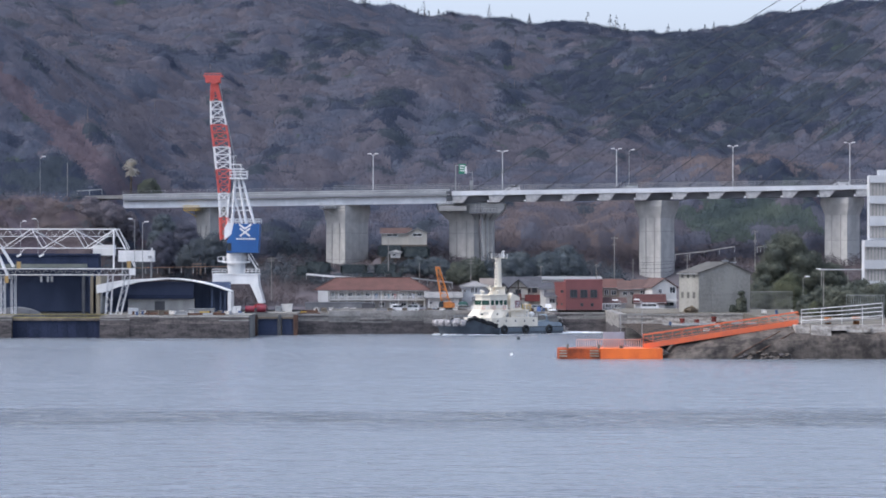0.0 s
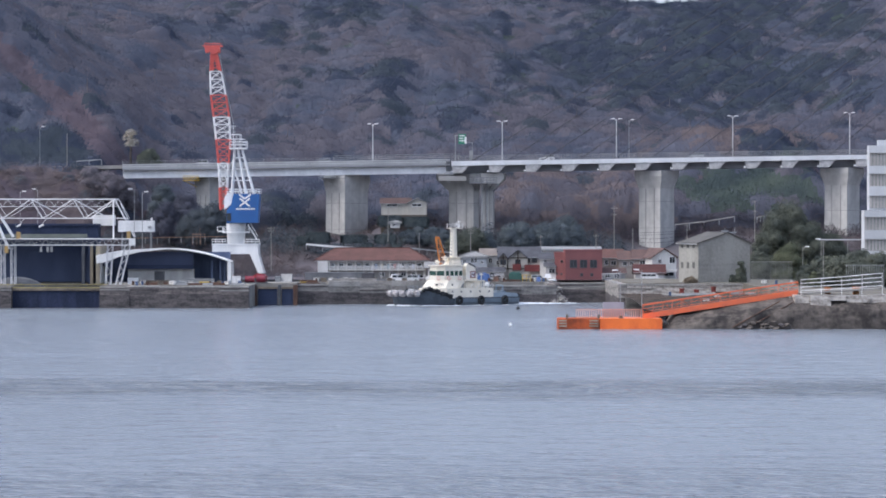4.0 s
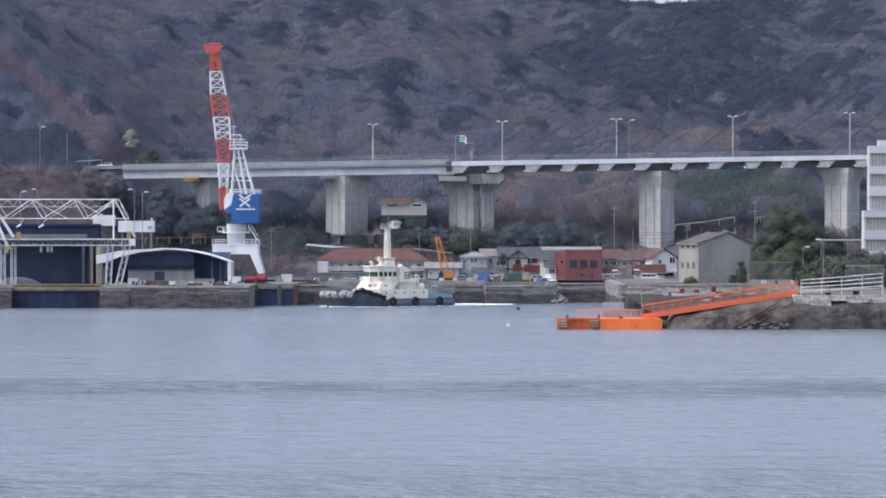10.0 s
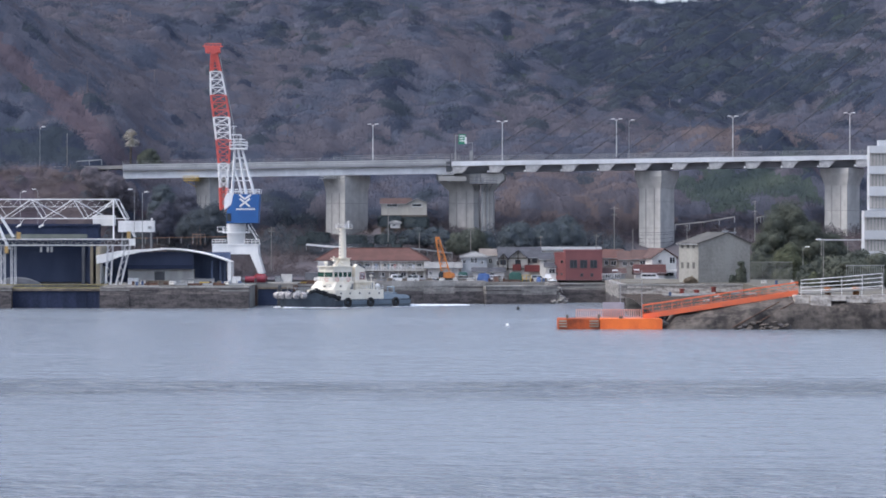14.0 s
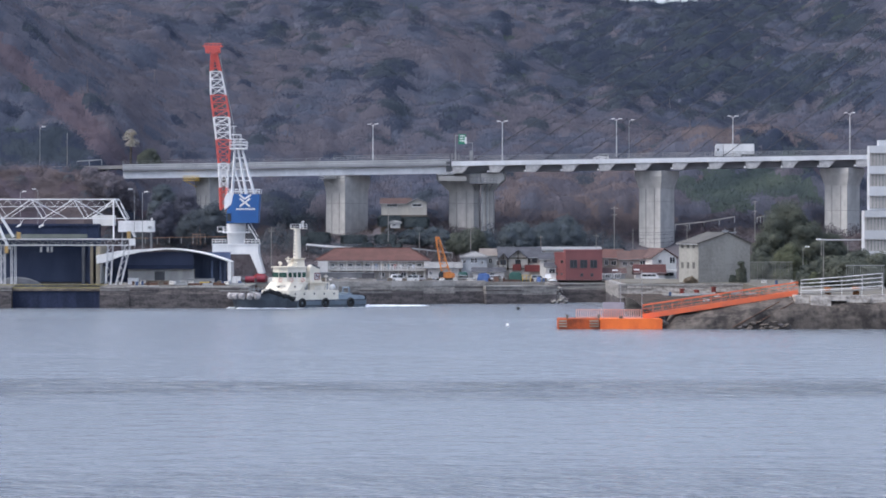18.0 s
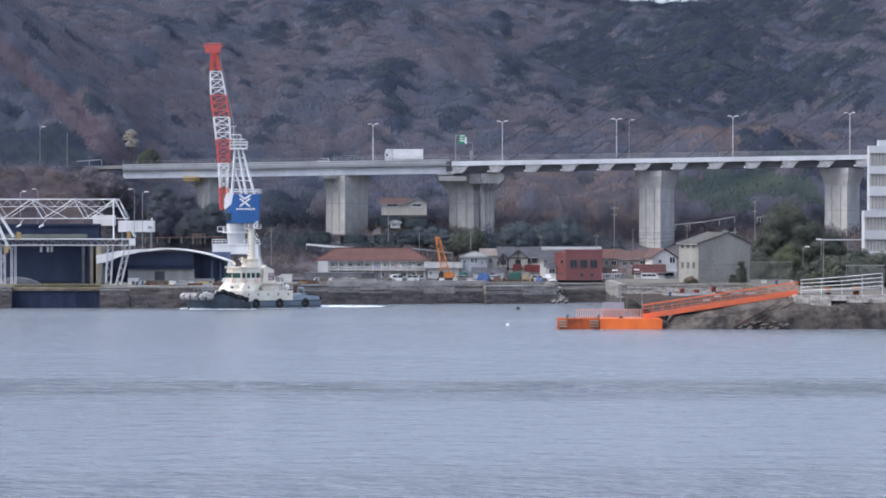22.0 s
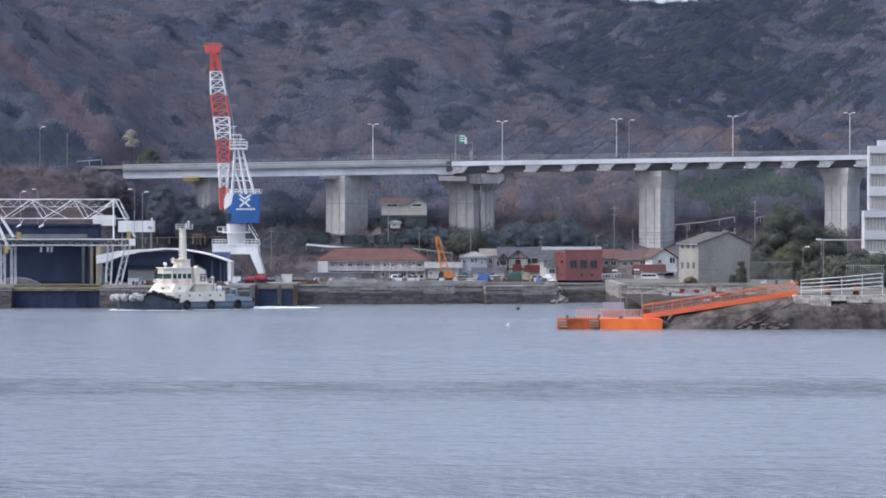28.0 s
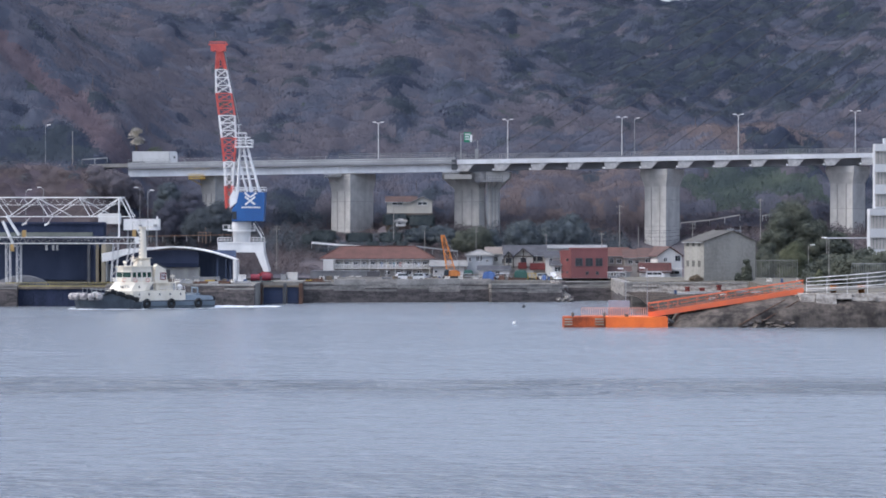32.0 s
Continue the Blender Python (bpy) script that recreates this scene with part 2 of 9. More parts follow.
def rise(x, y):
    """The height of the land: flat by the quays, then a long wooded slope up to an uneven ridge."""
    x, y = np.asarray(x, float), np.asarray(y, float)
    ridge = np.interp(x, (-400, -230, -150, -60, -22, 17, 46, 69, 137, 160, 187, 210, 400), (150, 162, 150, 134, 128, 120, 114, 117, 118, 122, 126, 126, 110))
    u = np.clip((y - 738) / 62, 0, 1)
    foot = 5.6 + 10.5 * u * u * (3 - 2 * u)
    s = np.clip((y - 800) / 480, 0, 1)
    slope = (ridge - 16) * (0.82 * s + 0.18 * np.sin(s * math.pi / 2))
    back = -90 * np.clip((y - 1290) / 500, 0, 1) ** 1.5
    m = 3.2 * s * (1 - 0.88 * s)
    roll = m * (6.5 * np.sin(x / 24 + y / 70 + np.sin(y / 60)) + 2.2 * np.sin(x / 15 - y / 60 + 1))
    spur = bump_at(x, y, -172, 905, 55, 62, 40) + bump_at(x, y, 92, 868, 34, 40, 15) + bump_at(x, y, -60, 1020, 45, 80, 9) + bump_at(x, y, -10, 797, 8, 11, 7.5) - bump_at(x, y, 60, 780, 13, 26, 6.0)
    v, w = np.clip((-86 - x) / 16, 0, 1), np.clip((y - 762) / 30, 0, 1)
    bank = 19.0 * v * v * (3 - 2 * v) * w * w * (3 - 2 * w) * (1 - np.clip((y - 812) / 120, 0, 1))
    return foot + slope + back + roll + spur + bank


def hill():
    xs = np.concatenate([np.linspace(-1500, -330, 14), np.linspace(-320, 320, 129), np.linspace(330, 1500, 14)])
    ys = np.concatenate([np.linspace(704, 860, 40), np.linspace(866, 1340, 80), np.linspace(1360, 2600, 14)])
    gx, gy = np.meshgrid(xs, ys)
    v = np.stack([gx, gy, rise(gx, gy)], -1).reshape(-1, 3)
    i = np.arange((len(ys) - 1) * len(xs)).reshape(len(ys) - 1, len(xs))[:, :-1].ravel()
    f = np.stack([i, i + 1, i + 1 + len(xs), i + len(xs)], 1)
    earth = foliage("leaf_litter_and_scrub", [(0.082, 0.08, 0.098), (0.115, 0.10, 0.11), (0.096, 0.092, 0.106), (0.125, 0.105, 0.11)], 0.05)
    ob = from_arrays("ground", v, f, earth)
    for p in ob.data.polygons:
        p.use_smooth = True
    tagged(ob, "wooded winter hillside with brown leaf litter", "hill", kind="structure")


hill()

# ---- the woods: too many trees to count ----
RNG = np.random.default_rng(7)
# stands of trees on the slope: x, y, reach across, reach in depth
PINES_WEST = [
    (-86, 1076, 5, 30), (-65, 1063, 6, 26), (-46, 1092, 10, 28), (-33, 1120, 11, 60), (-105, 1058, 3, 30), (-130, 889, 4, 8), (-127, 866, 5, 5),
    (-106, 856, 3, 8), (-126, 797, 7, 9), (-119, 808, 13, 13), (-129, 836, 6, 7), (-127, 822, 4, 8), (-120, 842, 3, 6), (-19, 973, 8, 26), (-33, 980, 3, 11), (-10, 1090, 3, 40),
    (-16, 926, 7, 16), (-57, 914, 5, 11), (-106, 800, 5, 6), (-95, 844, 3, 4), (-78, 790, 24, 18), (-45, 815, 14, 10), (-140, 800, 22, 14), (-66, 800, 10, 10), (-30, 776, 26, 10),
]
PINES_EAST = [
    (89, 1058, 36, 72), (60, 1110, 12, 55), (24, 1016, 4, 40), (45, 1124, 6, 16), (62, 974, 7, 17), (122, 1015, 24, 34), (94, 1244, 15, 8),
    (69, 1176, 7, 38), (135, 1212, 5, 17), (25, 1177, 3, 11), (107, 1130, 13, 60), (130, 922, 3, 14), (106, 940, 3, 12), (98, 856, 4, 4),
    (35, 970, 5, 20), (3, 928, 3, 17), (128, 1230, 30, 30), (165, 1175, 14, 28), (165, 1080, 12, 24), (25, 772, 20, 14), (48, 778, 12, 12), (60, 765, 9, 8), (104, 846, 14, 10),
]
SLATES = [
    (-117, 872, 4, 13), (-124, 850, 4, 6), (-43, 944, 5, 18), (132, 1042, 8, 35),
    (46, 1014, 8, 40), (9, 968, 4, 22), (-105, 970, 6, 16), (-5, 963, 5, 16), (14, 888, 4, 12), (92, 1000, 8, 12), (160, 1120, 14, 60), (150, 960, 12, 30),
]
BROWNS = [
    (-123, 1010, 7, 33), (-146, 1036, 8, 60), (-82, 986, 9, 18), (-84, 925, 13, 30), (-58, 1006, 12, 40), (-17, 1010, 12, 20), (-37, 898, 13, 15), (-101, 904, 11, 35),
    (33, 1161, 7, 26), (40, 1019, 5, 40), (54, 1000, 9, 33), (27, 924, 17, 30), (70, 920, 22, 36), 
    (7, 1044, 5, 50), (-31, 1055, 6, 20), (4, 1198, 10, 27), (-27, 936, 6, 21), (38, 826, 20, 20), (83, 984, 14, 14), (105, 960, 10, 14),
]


def scatter(spacing, y0, y1):
    ys = np.arange(y0, y1, spacing)
    pts = []
    for y in ys:
        half = 0.168 * y + 14
        xs = np.arange(-half, half, spacing)
        pts.append(np.stack([xs, np.full_like(xs, y)], 1))
    p = np.concatenate(pts)
    return p + RNG.uniform(-0.5, 0.5, p.shape) * spacing


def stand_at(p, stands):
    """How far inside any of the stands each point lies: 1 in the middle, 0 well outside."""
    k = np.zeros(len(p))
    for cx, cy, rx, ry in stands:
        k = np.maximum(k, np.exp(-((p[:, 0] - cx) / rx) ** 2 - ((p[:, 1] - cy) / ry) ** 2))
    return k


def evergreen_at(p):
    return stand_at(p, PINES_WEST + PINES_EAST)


def crowns(name, pos, height, radius, per, size, slim, material, label, up=0.25, low=0.25, cone=False, wild=0.35, shell=0.8, dome=False):
    """One mesh of many crowns: per small leaves or twigs each, spread over a lumpy dome or a cone."""
    t = len(pos)
    a = RNG.uniform(0, 2 * math.pi, (t, per))
    h = RNG.uniform(0, 1, (t, per)) ** (0.8 if cone else 1.0)
    if cone:
        r = (1 - h) * RNG.uniform(0.55, 1.0, (t, per))
    elif dome:
        h = h ** 0.85
        r = np.sqrt(np.clip(1 - h * h * 0.97, 0, 1)) * RNG.uniform(shell, 1.06, (t, per)) * (1 + 0.08 * np.sin(a * 4 + RNG.uniform(0, 6, (t, 1))))
    else:
        lump = 0.82 + 0.25 * np.sin(a * 3 + RNG.uniform(0, 6, (t, 1))) * np.sin(h * 5 + RNG.uniform(0, 6, (t, 1)))
        r = np.sqrt(np.clip(1 - (h * 2 - 1) ** 2 * 0.92, 0, 1)) * lump * RNG.uniform(shell, 1.0, (t, per))
    z0 = pos[:, 2:3] + height[:, None] * low
    c = np.stack([pos[:, :1] + np.cos(a) * r * radius[:, None], pos[:, 1:2] + np.sin(a) * r * radius[:, None],
                  z0 + h * height[:, None] * (1 - low)], -1).reshape(-1, 3)
    out = np.stack([np.cos(a) * r, np.sin(a) * r, up + h * 0.9], -1).reshape(-1, 3)
    out += RNG.normal(0, wild, out.shape)
    out /= np.linalg.norm(out, axis=1, keepdims=True)
    side = np.cross(out, RNG.normal(0, 1, out.shape))
    side /= np.linalg.norm(side, axis=1, keepdims=True) + 1e-6
    s = (size * RNG.uniform(0.6, 1.35, len(c)))[:, None]
    along = np.cross(out, side) + out * RNG.uniform(-wild, wild, (len(c), 1))
    v = np.stack([c - side * s * slim - along * s * 0.5, c + side * s * slim - along * s * 0.45, c + along * s * 0.8], 1)
    f = np.arange(len(c) * 3).reshape(-1, 3)
    return tagged(from_arrays(name, v.reshape(-1, 3), f, material), label, "woods", kind="stuff")


def trunks(name, pos, height, material, label):
    t = len(pos)
    r = height * 0.016 + 0.05
    lean = RNG.normal(0, 0.05, (t, 2)) * height[:, None]
    vs, fs = [], []
    for k, (dx, dy) in enumerate(((-1, -0.6), (1, -0.6), (0, 1))):
        b = np.stack([pos[:, 0] + dx * r, pos[:, 1] + dy * r, pos[:, 2] - 0.4], 1)
        e = np.stack([pos[:, 0] + dx * r * 0.35 + lean[:, 0], pos[:, 1] + dy * r * 0.35 + lean[:, 1], pos[:, 2] + height * 0.85], 1)
        vs += [b, e]
    v = np.stack(vs, 1).reshape(-1, 3)
    i = np.arange(t) * 6
    for k in range(3):
        j = (k + 1) % 3
        fs.append(np.stack([i + 2 * k, i + 2 * j, i + 2 * j + 1, i + 2 * k + 1], 1))
    return tagged(from_arrays(name, v, np.concatenate(fs), material), label, "woods", kind="stuff")


def band_noise(x, y, a, b, seed):
    """A smooth, uneven field about -1 to 1, of waves a to b metres long."""
    r = np.random.default_rng(seed)
    s = np.zeros_like(np.asarray(x, float))
    for k in range(7):
        w, t, f = r.uniform(a, b), r.uniform(0, 6.28), r.uniform(0, 6.28)
        s += np.sin((x * math.cos(t) + y * math.sin(t) * 0.5) * 6.28 / w + f)
    return s / 2.6


def woods():
    p = scatter(5.0, 772, 1335)
    p = p[(p[:, 1] > 806) | ((p[:, 0] < -91) & (p[:, 0] > -200))]
    z = rise(p[:, 0], p[:, 1])
    n = len(p)
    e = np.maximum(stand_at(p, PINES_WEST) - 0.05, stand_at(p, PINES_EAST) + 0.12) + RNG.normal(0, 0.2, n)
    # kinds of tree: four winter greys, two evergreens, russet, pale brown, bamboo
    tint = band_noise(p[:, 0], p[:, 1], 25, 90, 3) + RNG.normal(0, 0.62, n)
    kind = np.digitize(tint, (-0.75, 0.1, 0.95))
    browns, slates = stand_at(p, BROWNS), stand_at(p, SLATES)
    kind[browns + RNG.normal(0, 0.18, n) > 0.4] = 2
    # slate patches darken the slope; their tone also stands for shaded gullies
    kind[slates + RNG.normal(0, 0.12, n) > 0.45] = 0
    across, up = p[:, 0] / p[:, 1], (z - 20) / p[:, 1]
    on_spur = np.abs(up - 0.056 + 0.853 * (across + 0.1584)) < 0.0062
    kind[on_spur & (p[:, 1] < 965) & (p[:, 0] < -90)] = 6
    mound = np.exp(-((p[:, 0] - 90) / 26) ** 2 - ((p[:, 1] - 885) / 42) ** 2) + RNG.normal(0, 0.15, n) > 0.45
    kind[mound] = 7
    kind[(e >= 0.45) & (kind != 6)] = np.where(RNG.uniform(0, 1, n) < 0.5, 4, 5)[(e >= 0.45) & (kind != 6)]
    stand = np.exp(-((p[:, 0] - 91) / 24) ** 2 - ((p[:, 1] - 828) / 15) ** 2) + RNG.normal(0, 0.2, n) > 0.42
    kind[stand] = 8
    brown = (p[:, 1] < 850) & (p[:, 0] > 4) & (p[:, 0] < 66) & (kind < 4) & (RNG.uniform(0, 1, n) < 0.75)
    kind[brown] = np.where(RNG.uniform(0, 1, n) < 0.35, 2, 7)[brown]
    grassy = (p[:, 1] < 791) & (p[:, 0] < -86)
    kind[grassy] = np.where(RNG.uniform(0, 1, n) < 0.5, 6, 7)[grassy]
    crest = (p[:, 1] > 1245) & (p[:, 0] > 20) & (RNG.uniform(0, 1, n) < 0.75)
    kind[crest] = 4
    tall = RNG.uniform(5.0, 8.4, n) + np.where((kind == 4) | (kind == 5), RNG.uniform(0.3, 2.8, n), 0) + 1.2 * band_noise(p[:, 0], p[:, 1], 18, 40, 5)
    tall *= 0.95 * np.clip((p[:, 1] - 790) / 30, 0.4, 1)
    tall[p[:, 1] < 812] *= 0.55
    tall[grassy] *= 0.6
    tall[(kind == 6) | (kind == 8)] *= 0.65
    reach = RNG.uniform(3.2, 6.8, n)
    # base colours hold the blue and the lift of distance haze
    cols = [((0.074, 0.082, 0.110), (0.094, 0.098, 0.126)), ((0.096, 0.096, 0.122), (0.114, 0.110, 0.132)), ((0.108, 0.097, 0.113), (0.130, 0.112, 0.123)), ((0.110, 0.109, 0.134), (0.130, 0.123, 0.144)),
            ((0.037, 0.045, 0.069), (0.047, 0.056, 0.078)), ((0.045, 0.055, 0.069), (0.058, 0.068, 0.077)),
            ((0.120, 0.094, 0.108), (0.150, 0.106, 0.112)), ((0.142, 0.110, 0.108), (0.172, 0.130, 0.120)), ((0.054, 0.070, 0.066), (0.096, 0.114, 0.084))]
    names = ("slate_twigs", "grey_twigs", "brown_twigs", "pale_twigs", "haze_blue_evergreen", "green_evergreen", "russet_twigs", "straw_twigs", "bamboo")
    # the factor tints every kind further towards haze blue
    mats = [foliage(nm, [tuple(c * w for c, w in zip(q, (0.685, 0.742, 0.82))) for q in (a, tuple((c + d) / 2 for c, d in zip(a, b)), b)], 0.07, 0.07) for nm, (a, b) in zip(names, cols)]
    # the canopy: one lumpy sheet over all the crowns
    dx, dy = 1.2, 1.6
    xs, ys = np.arange(-245, 245, dx), np.arange(768, 1342, dy)
    gx, gy = np.meshgrid(xs, ys)
    top, own = np.full(gx.shape, 0.4), np.zeros(gx.shape, int)
    for k in range(n):
        i0, i1 = int((p[k, 0] - reach[k] - xs[0]) / dx), int((p[k, 0] + reach[k] - xs[0]) / dx) + 2
        j0, j1 = int((p[k, 1] - reach[k] - ys[0]) / dy), int((p[k, 1] + reach[k] - ys[0]) / dy) + 2
        i0, j0 = max(i0, 0), max(j0, 0)
        w = (slice(j0, j1), slice(i0, i1))
        q = ((gx[w] - p[k, 0]) ** 2 + (gy[w] - p[k, 1]) ** 2) / reach[k] ** 2
        hgt = tall[k] * np.clip(1 - q, 0, 1) ** 0.7
        better = hgt > top[w]
        top[w] = np.where(better, hgt, top[w])
        own[w] = np.where(better, k, own[w])
    for _ in range(6):
        top = 0.5 * top + 0.125 * (np.roll(top, 1, 0) + np.roll(top, -1, 0) + np.roll(top, 1, 1) + np.roll(top, -1, 1))
    gz = rise(gx, gy) + top - 0.3 + RNG.normal(0, 0.08, gx.shape) - 6.0 * (np.abs(gx) > 0.168 * gy + 30)
    v = np.stack([gx + RNG.normal(0, 0.1, gx.shape), gy, gz], -1).reshape(-1, 3)
    i = np.arange((len(ys) - 1) * len(xs)).reshape(len(ys) - 1, len(xs))[:, :-1].ravel()
    f = np.stack([i, i + 1, i + 1 + len(xs), i + len(xs)], 1)
    f = f[((gy.ravel() > 802) | (gx.ravel() < -90))[i]]
    i = f[:, 0]
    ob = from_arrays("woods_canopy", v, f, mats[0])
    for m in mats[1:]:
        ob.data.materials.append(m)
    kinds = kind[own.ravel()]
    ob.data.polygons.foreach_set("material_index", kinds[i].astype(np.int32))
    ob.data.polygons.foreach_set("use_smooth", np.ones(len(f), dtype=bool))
    tagged(ob, "grey-brown winter woods with evergreen stands, haze blue put into their colours", "woods", kind="stuff")
    # twigs and leaves standing out of the canopy
    m = 1500000
    at = RNG.integers(0, len(i), m)
    at = at[np.abs(v[i[at], 0]) < 0.168 * v[i[at], 1] + 8]
    m = len(at)
    a, b, c = v[i[at]], v[i[at] + 1], v[i[at] + len(xs)]
    s, t = RNG.uniform(0, 1, (m, 1)), RNG.uniform(0, 1, (m, 1))
    nrm = np.cross(b - a, c - a)
    nrm /= np.linalg.norm(nrm, axis=1, keepdims=True)
    pos = a + (b - a) * s + (c - a) * t + nrm * RNG.uniform(-0.1, 1.0, (m, 1)) ** 2
    out = 0.35 * nrm + np.array([[0, -0.35, 0.75]]) + RNG.normal(0, 0.22, (m, 3))
    out /= np.linalg.norm(out, axis=1, keepdims=True)
    side = np.cross(out, RNG.normal(0, 1, (m, 3)))
    side /= np.linalg.norm(side, axis=1, keepdims=True) + 1e-6
    along = np.cross(out, side) + nrm * 0.35
    ln = RNG.uniform(0.3, 0.7, (m, 1))
    wide = np.full((m, 1), 0.3)
    # a third are upright shoots
    shoot = (np.arange(m) % 3 == 0)[:, None]
    along = np.where(shoot, np.array([[0, 0.25, 1.0]]) + RNG.normal(0, 0.16, (m, 3)) + 0.2 * nrm, along)
    side = np.where(shoot, np.array([[1.0, -0.1, 0]]) + RNG.normal(0, 0.2, (m, 3)), side)
    ln, wide = np.where(shoot, ln * 1.7, ln), np.where(shoot, 0.05, wide)
    tv = np.stack([pos - side * ln * wide - along * ln * 0.4, pos + side * ln * wide - along * ln * 0.35, pos + along * ln * 0.8], 1).reshape(-1, 3)
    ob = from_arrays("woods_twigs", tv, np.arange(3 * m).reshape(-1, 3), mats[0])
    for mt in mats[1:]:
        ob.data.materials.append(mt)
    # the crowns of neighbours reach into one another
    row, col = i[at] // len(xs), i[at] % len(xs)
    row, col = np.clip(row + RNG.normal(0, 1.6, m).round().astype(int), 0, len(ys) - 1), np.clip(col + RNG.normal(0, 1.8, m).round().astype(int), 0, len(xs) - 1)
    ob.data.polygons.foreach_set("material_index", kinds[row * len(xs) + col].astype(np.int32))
    tagged(ob, "fine haze-tinted twigs and leaves of the winter woods", "woods", kind="stuff")
    few = (RNG.uniform(0, 1, n) < 0.02) & (kind < 4)
    trunks("bare_trunks", np.concatenate([p, z[:, None]], 1)[few], tall[few] + RNG.uniform(2.5, 5.0, few.sum()), surface("pale_bark", (0.17, 0.15, 0.15), (0.12, 0.11, 0.11), 0.95), "pale grey trunks of the leafless woods")
    green_mat = foliage("evergreen_scrub_leaves", [(0.068, 0.083, 0.104), (0.085, 0.10, 0.115), (0.10, 0.116, 0.122)], 0.1, 0.1)
    # pines along the ridge
    xr = np.arange(-215, 225, 2.0)
    xr = xr + RNG.uniform(-1.7, 1.7, len(xr))
    yr = RNG.uniform(1268, 1300, len(xr))
    r3 = np.stack([xr, yr, rise(xr, yr)], 1)
    hr = RNG.uniform(5, 9, len(xr)) * np.where(RNG.uniform(0, 1, len(xr)) < 0.18, 1.5, 1.0)
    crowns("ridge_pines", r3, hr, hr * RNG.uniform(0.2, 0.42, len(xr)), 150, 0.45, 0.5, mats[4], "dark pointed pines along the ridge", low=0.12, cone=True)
    trunks("ridge_pine_trunks", r3, hr, BARK, "trunks of the ridge pines")
    # scrub and low bushes at the foot of the hill
    q = scatter(3.1, 742, 812)
    q = q[(np.abs(q[:, 0]) < 150) & ~((q[:, 0] < -86) & (q[:, 1] > 791))]
    q = q[~((q[:, 0] > -42) & (q[:, 0] < -10) & (q[:, 1] < 762) & (q[:, 1] > 751)) & ~((np.abs(q[:, 0] - 60) < 8) & (q[:, 1] < 800))]
    zq = rise(q[:, 0], q[:, 1])
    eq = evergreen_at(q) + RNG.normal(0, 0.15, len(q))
    q3 = np.concatenate([q, zq[:, None]], 1)
    xb = np.arange(-175, -90, 1.7) + RNG.uniform(-0.8, 0.8, 50)
    yb = RNG.uniform(778, 790, 50)
    q3 = np.concatenate([q3, np.stack([xb, yb, rise(xb, yb)], 1)])
    eq = np.concatenate([eq, RNG.uniform(0, 0.42, 50)])

    low = np.where((np.abs(q3[:, 0] + 26) < 10) & (q3[:, 1] < 802), 0.32, np.where((q3[:, 0] < -90) & (q3[:, 1] > 770), 0.5, 1.0))
    s, d, sl, dl = q3[eq >= 0.4], q3[eq < 0.4], low[eq >= 0.4], low[eq < 0.4]
    crowns("evergreen_scrub", s, sl * RNG.uniform(2.5, 6.0, len(s)), RNG.uniform(1.6, 3.0, len(s)), 380, 0.26, 0.4, green_mat, "dark evergreen scrub at the foot of the hill", low=0.0, wild=0.25, shell=0.8, dome=True)
    scrub_mat = foliage("dry_scrub", [(0.084, 0.076, 0.086), (0.122, 0.10, 0.102), (0.104, 0.088, 0.094)], 0.08, 0.08)
    crowns("dry_scrub", d, dl * RNG.uniform(1.6, 4.2, len(d)), RNG.uniform(1.5, 2.6, len(d)), 330, 0.24, 0.26, scrub_mat, "dry brown winter scrub under the bridge", low=0.0, wild=0.22, shell=0.8, dome=True)


woods()

# ---- the high road bridge ----
BY0, BY1 = 795.0, 806.0


def deck_z(x):
    """The top of the railing along the bridge."""
    return 39.0 + 0.0158 * x if x < 130 else 41.05 + 0.0158 * (x - 130) - 0.00004 * (x - 130) ** 2


def strip(bm, x0, x1, y0, y1, lo, hi, step=12.0):
    """A beam that follows the deck between x0 and x1, from lo to hi below the railing's top."""
    k = max(1, round((x1 - x0) / step))
    rings = []
    for i in range(k + 1):
        x = x0 + (x1 - x0) * i / k
        z = deck_z(x)
        rings.append([(x, y0, z - lo), (x, y1, z - lo), (x, y1, z - hi), (x, y0, z - hi)])
    loft(bm, rings)


JOINT = surface("joint_concrete", (0.33, 0.325, 0.32), (0.27, 0.265, 0.26), 0.9, big=0.3)
GIRDERWHITE = surface("pale_girder_paint", (0.74, 0.755, 0.78), (0.58, 0.59, 0.61), 0.5, big=0.12, fine=1.2, streak=3)
BRACKET = surface("mottled_bracket_steel", (0.52, 0.515, 0.51), (0.36, 0.355, 0.36), 0.7, big=0.9, fine=3)
RAILGREY = surface("dull_rail_steel", (0.33, 0.335, 0.34), (0.24, 0.245, 0.25), 0.6, big=0.2)
# grey steel darkened for shade under the deck; dark steelwork uses it too
GIRDERSHADE = surface("shade_toned_dark_steel", (0.27, 0.272, 0.295), (0.20, 0.203, 0.22), 0.7, big=0.2, streak=2)


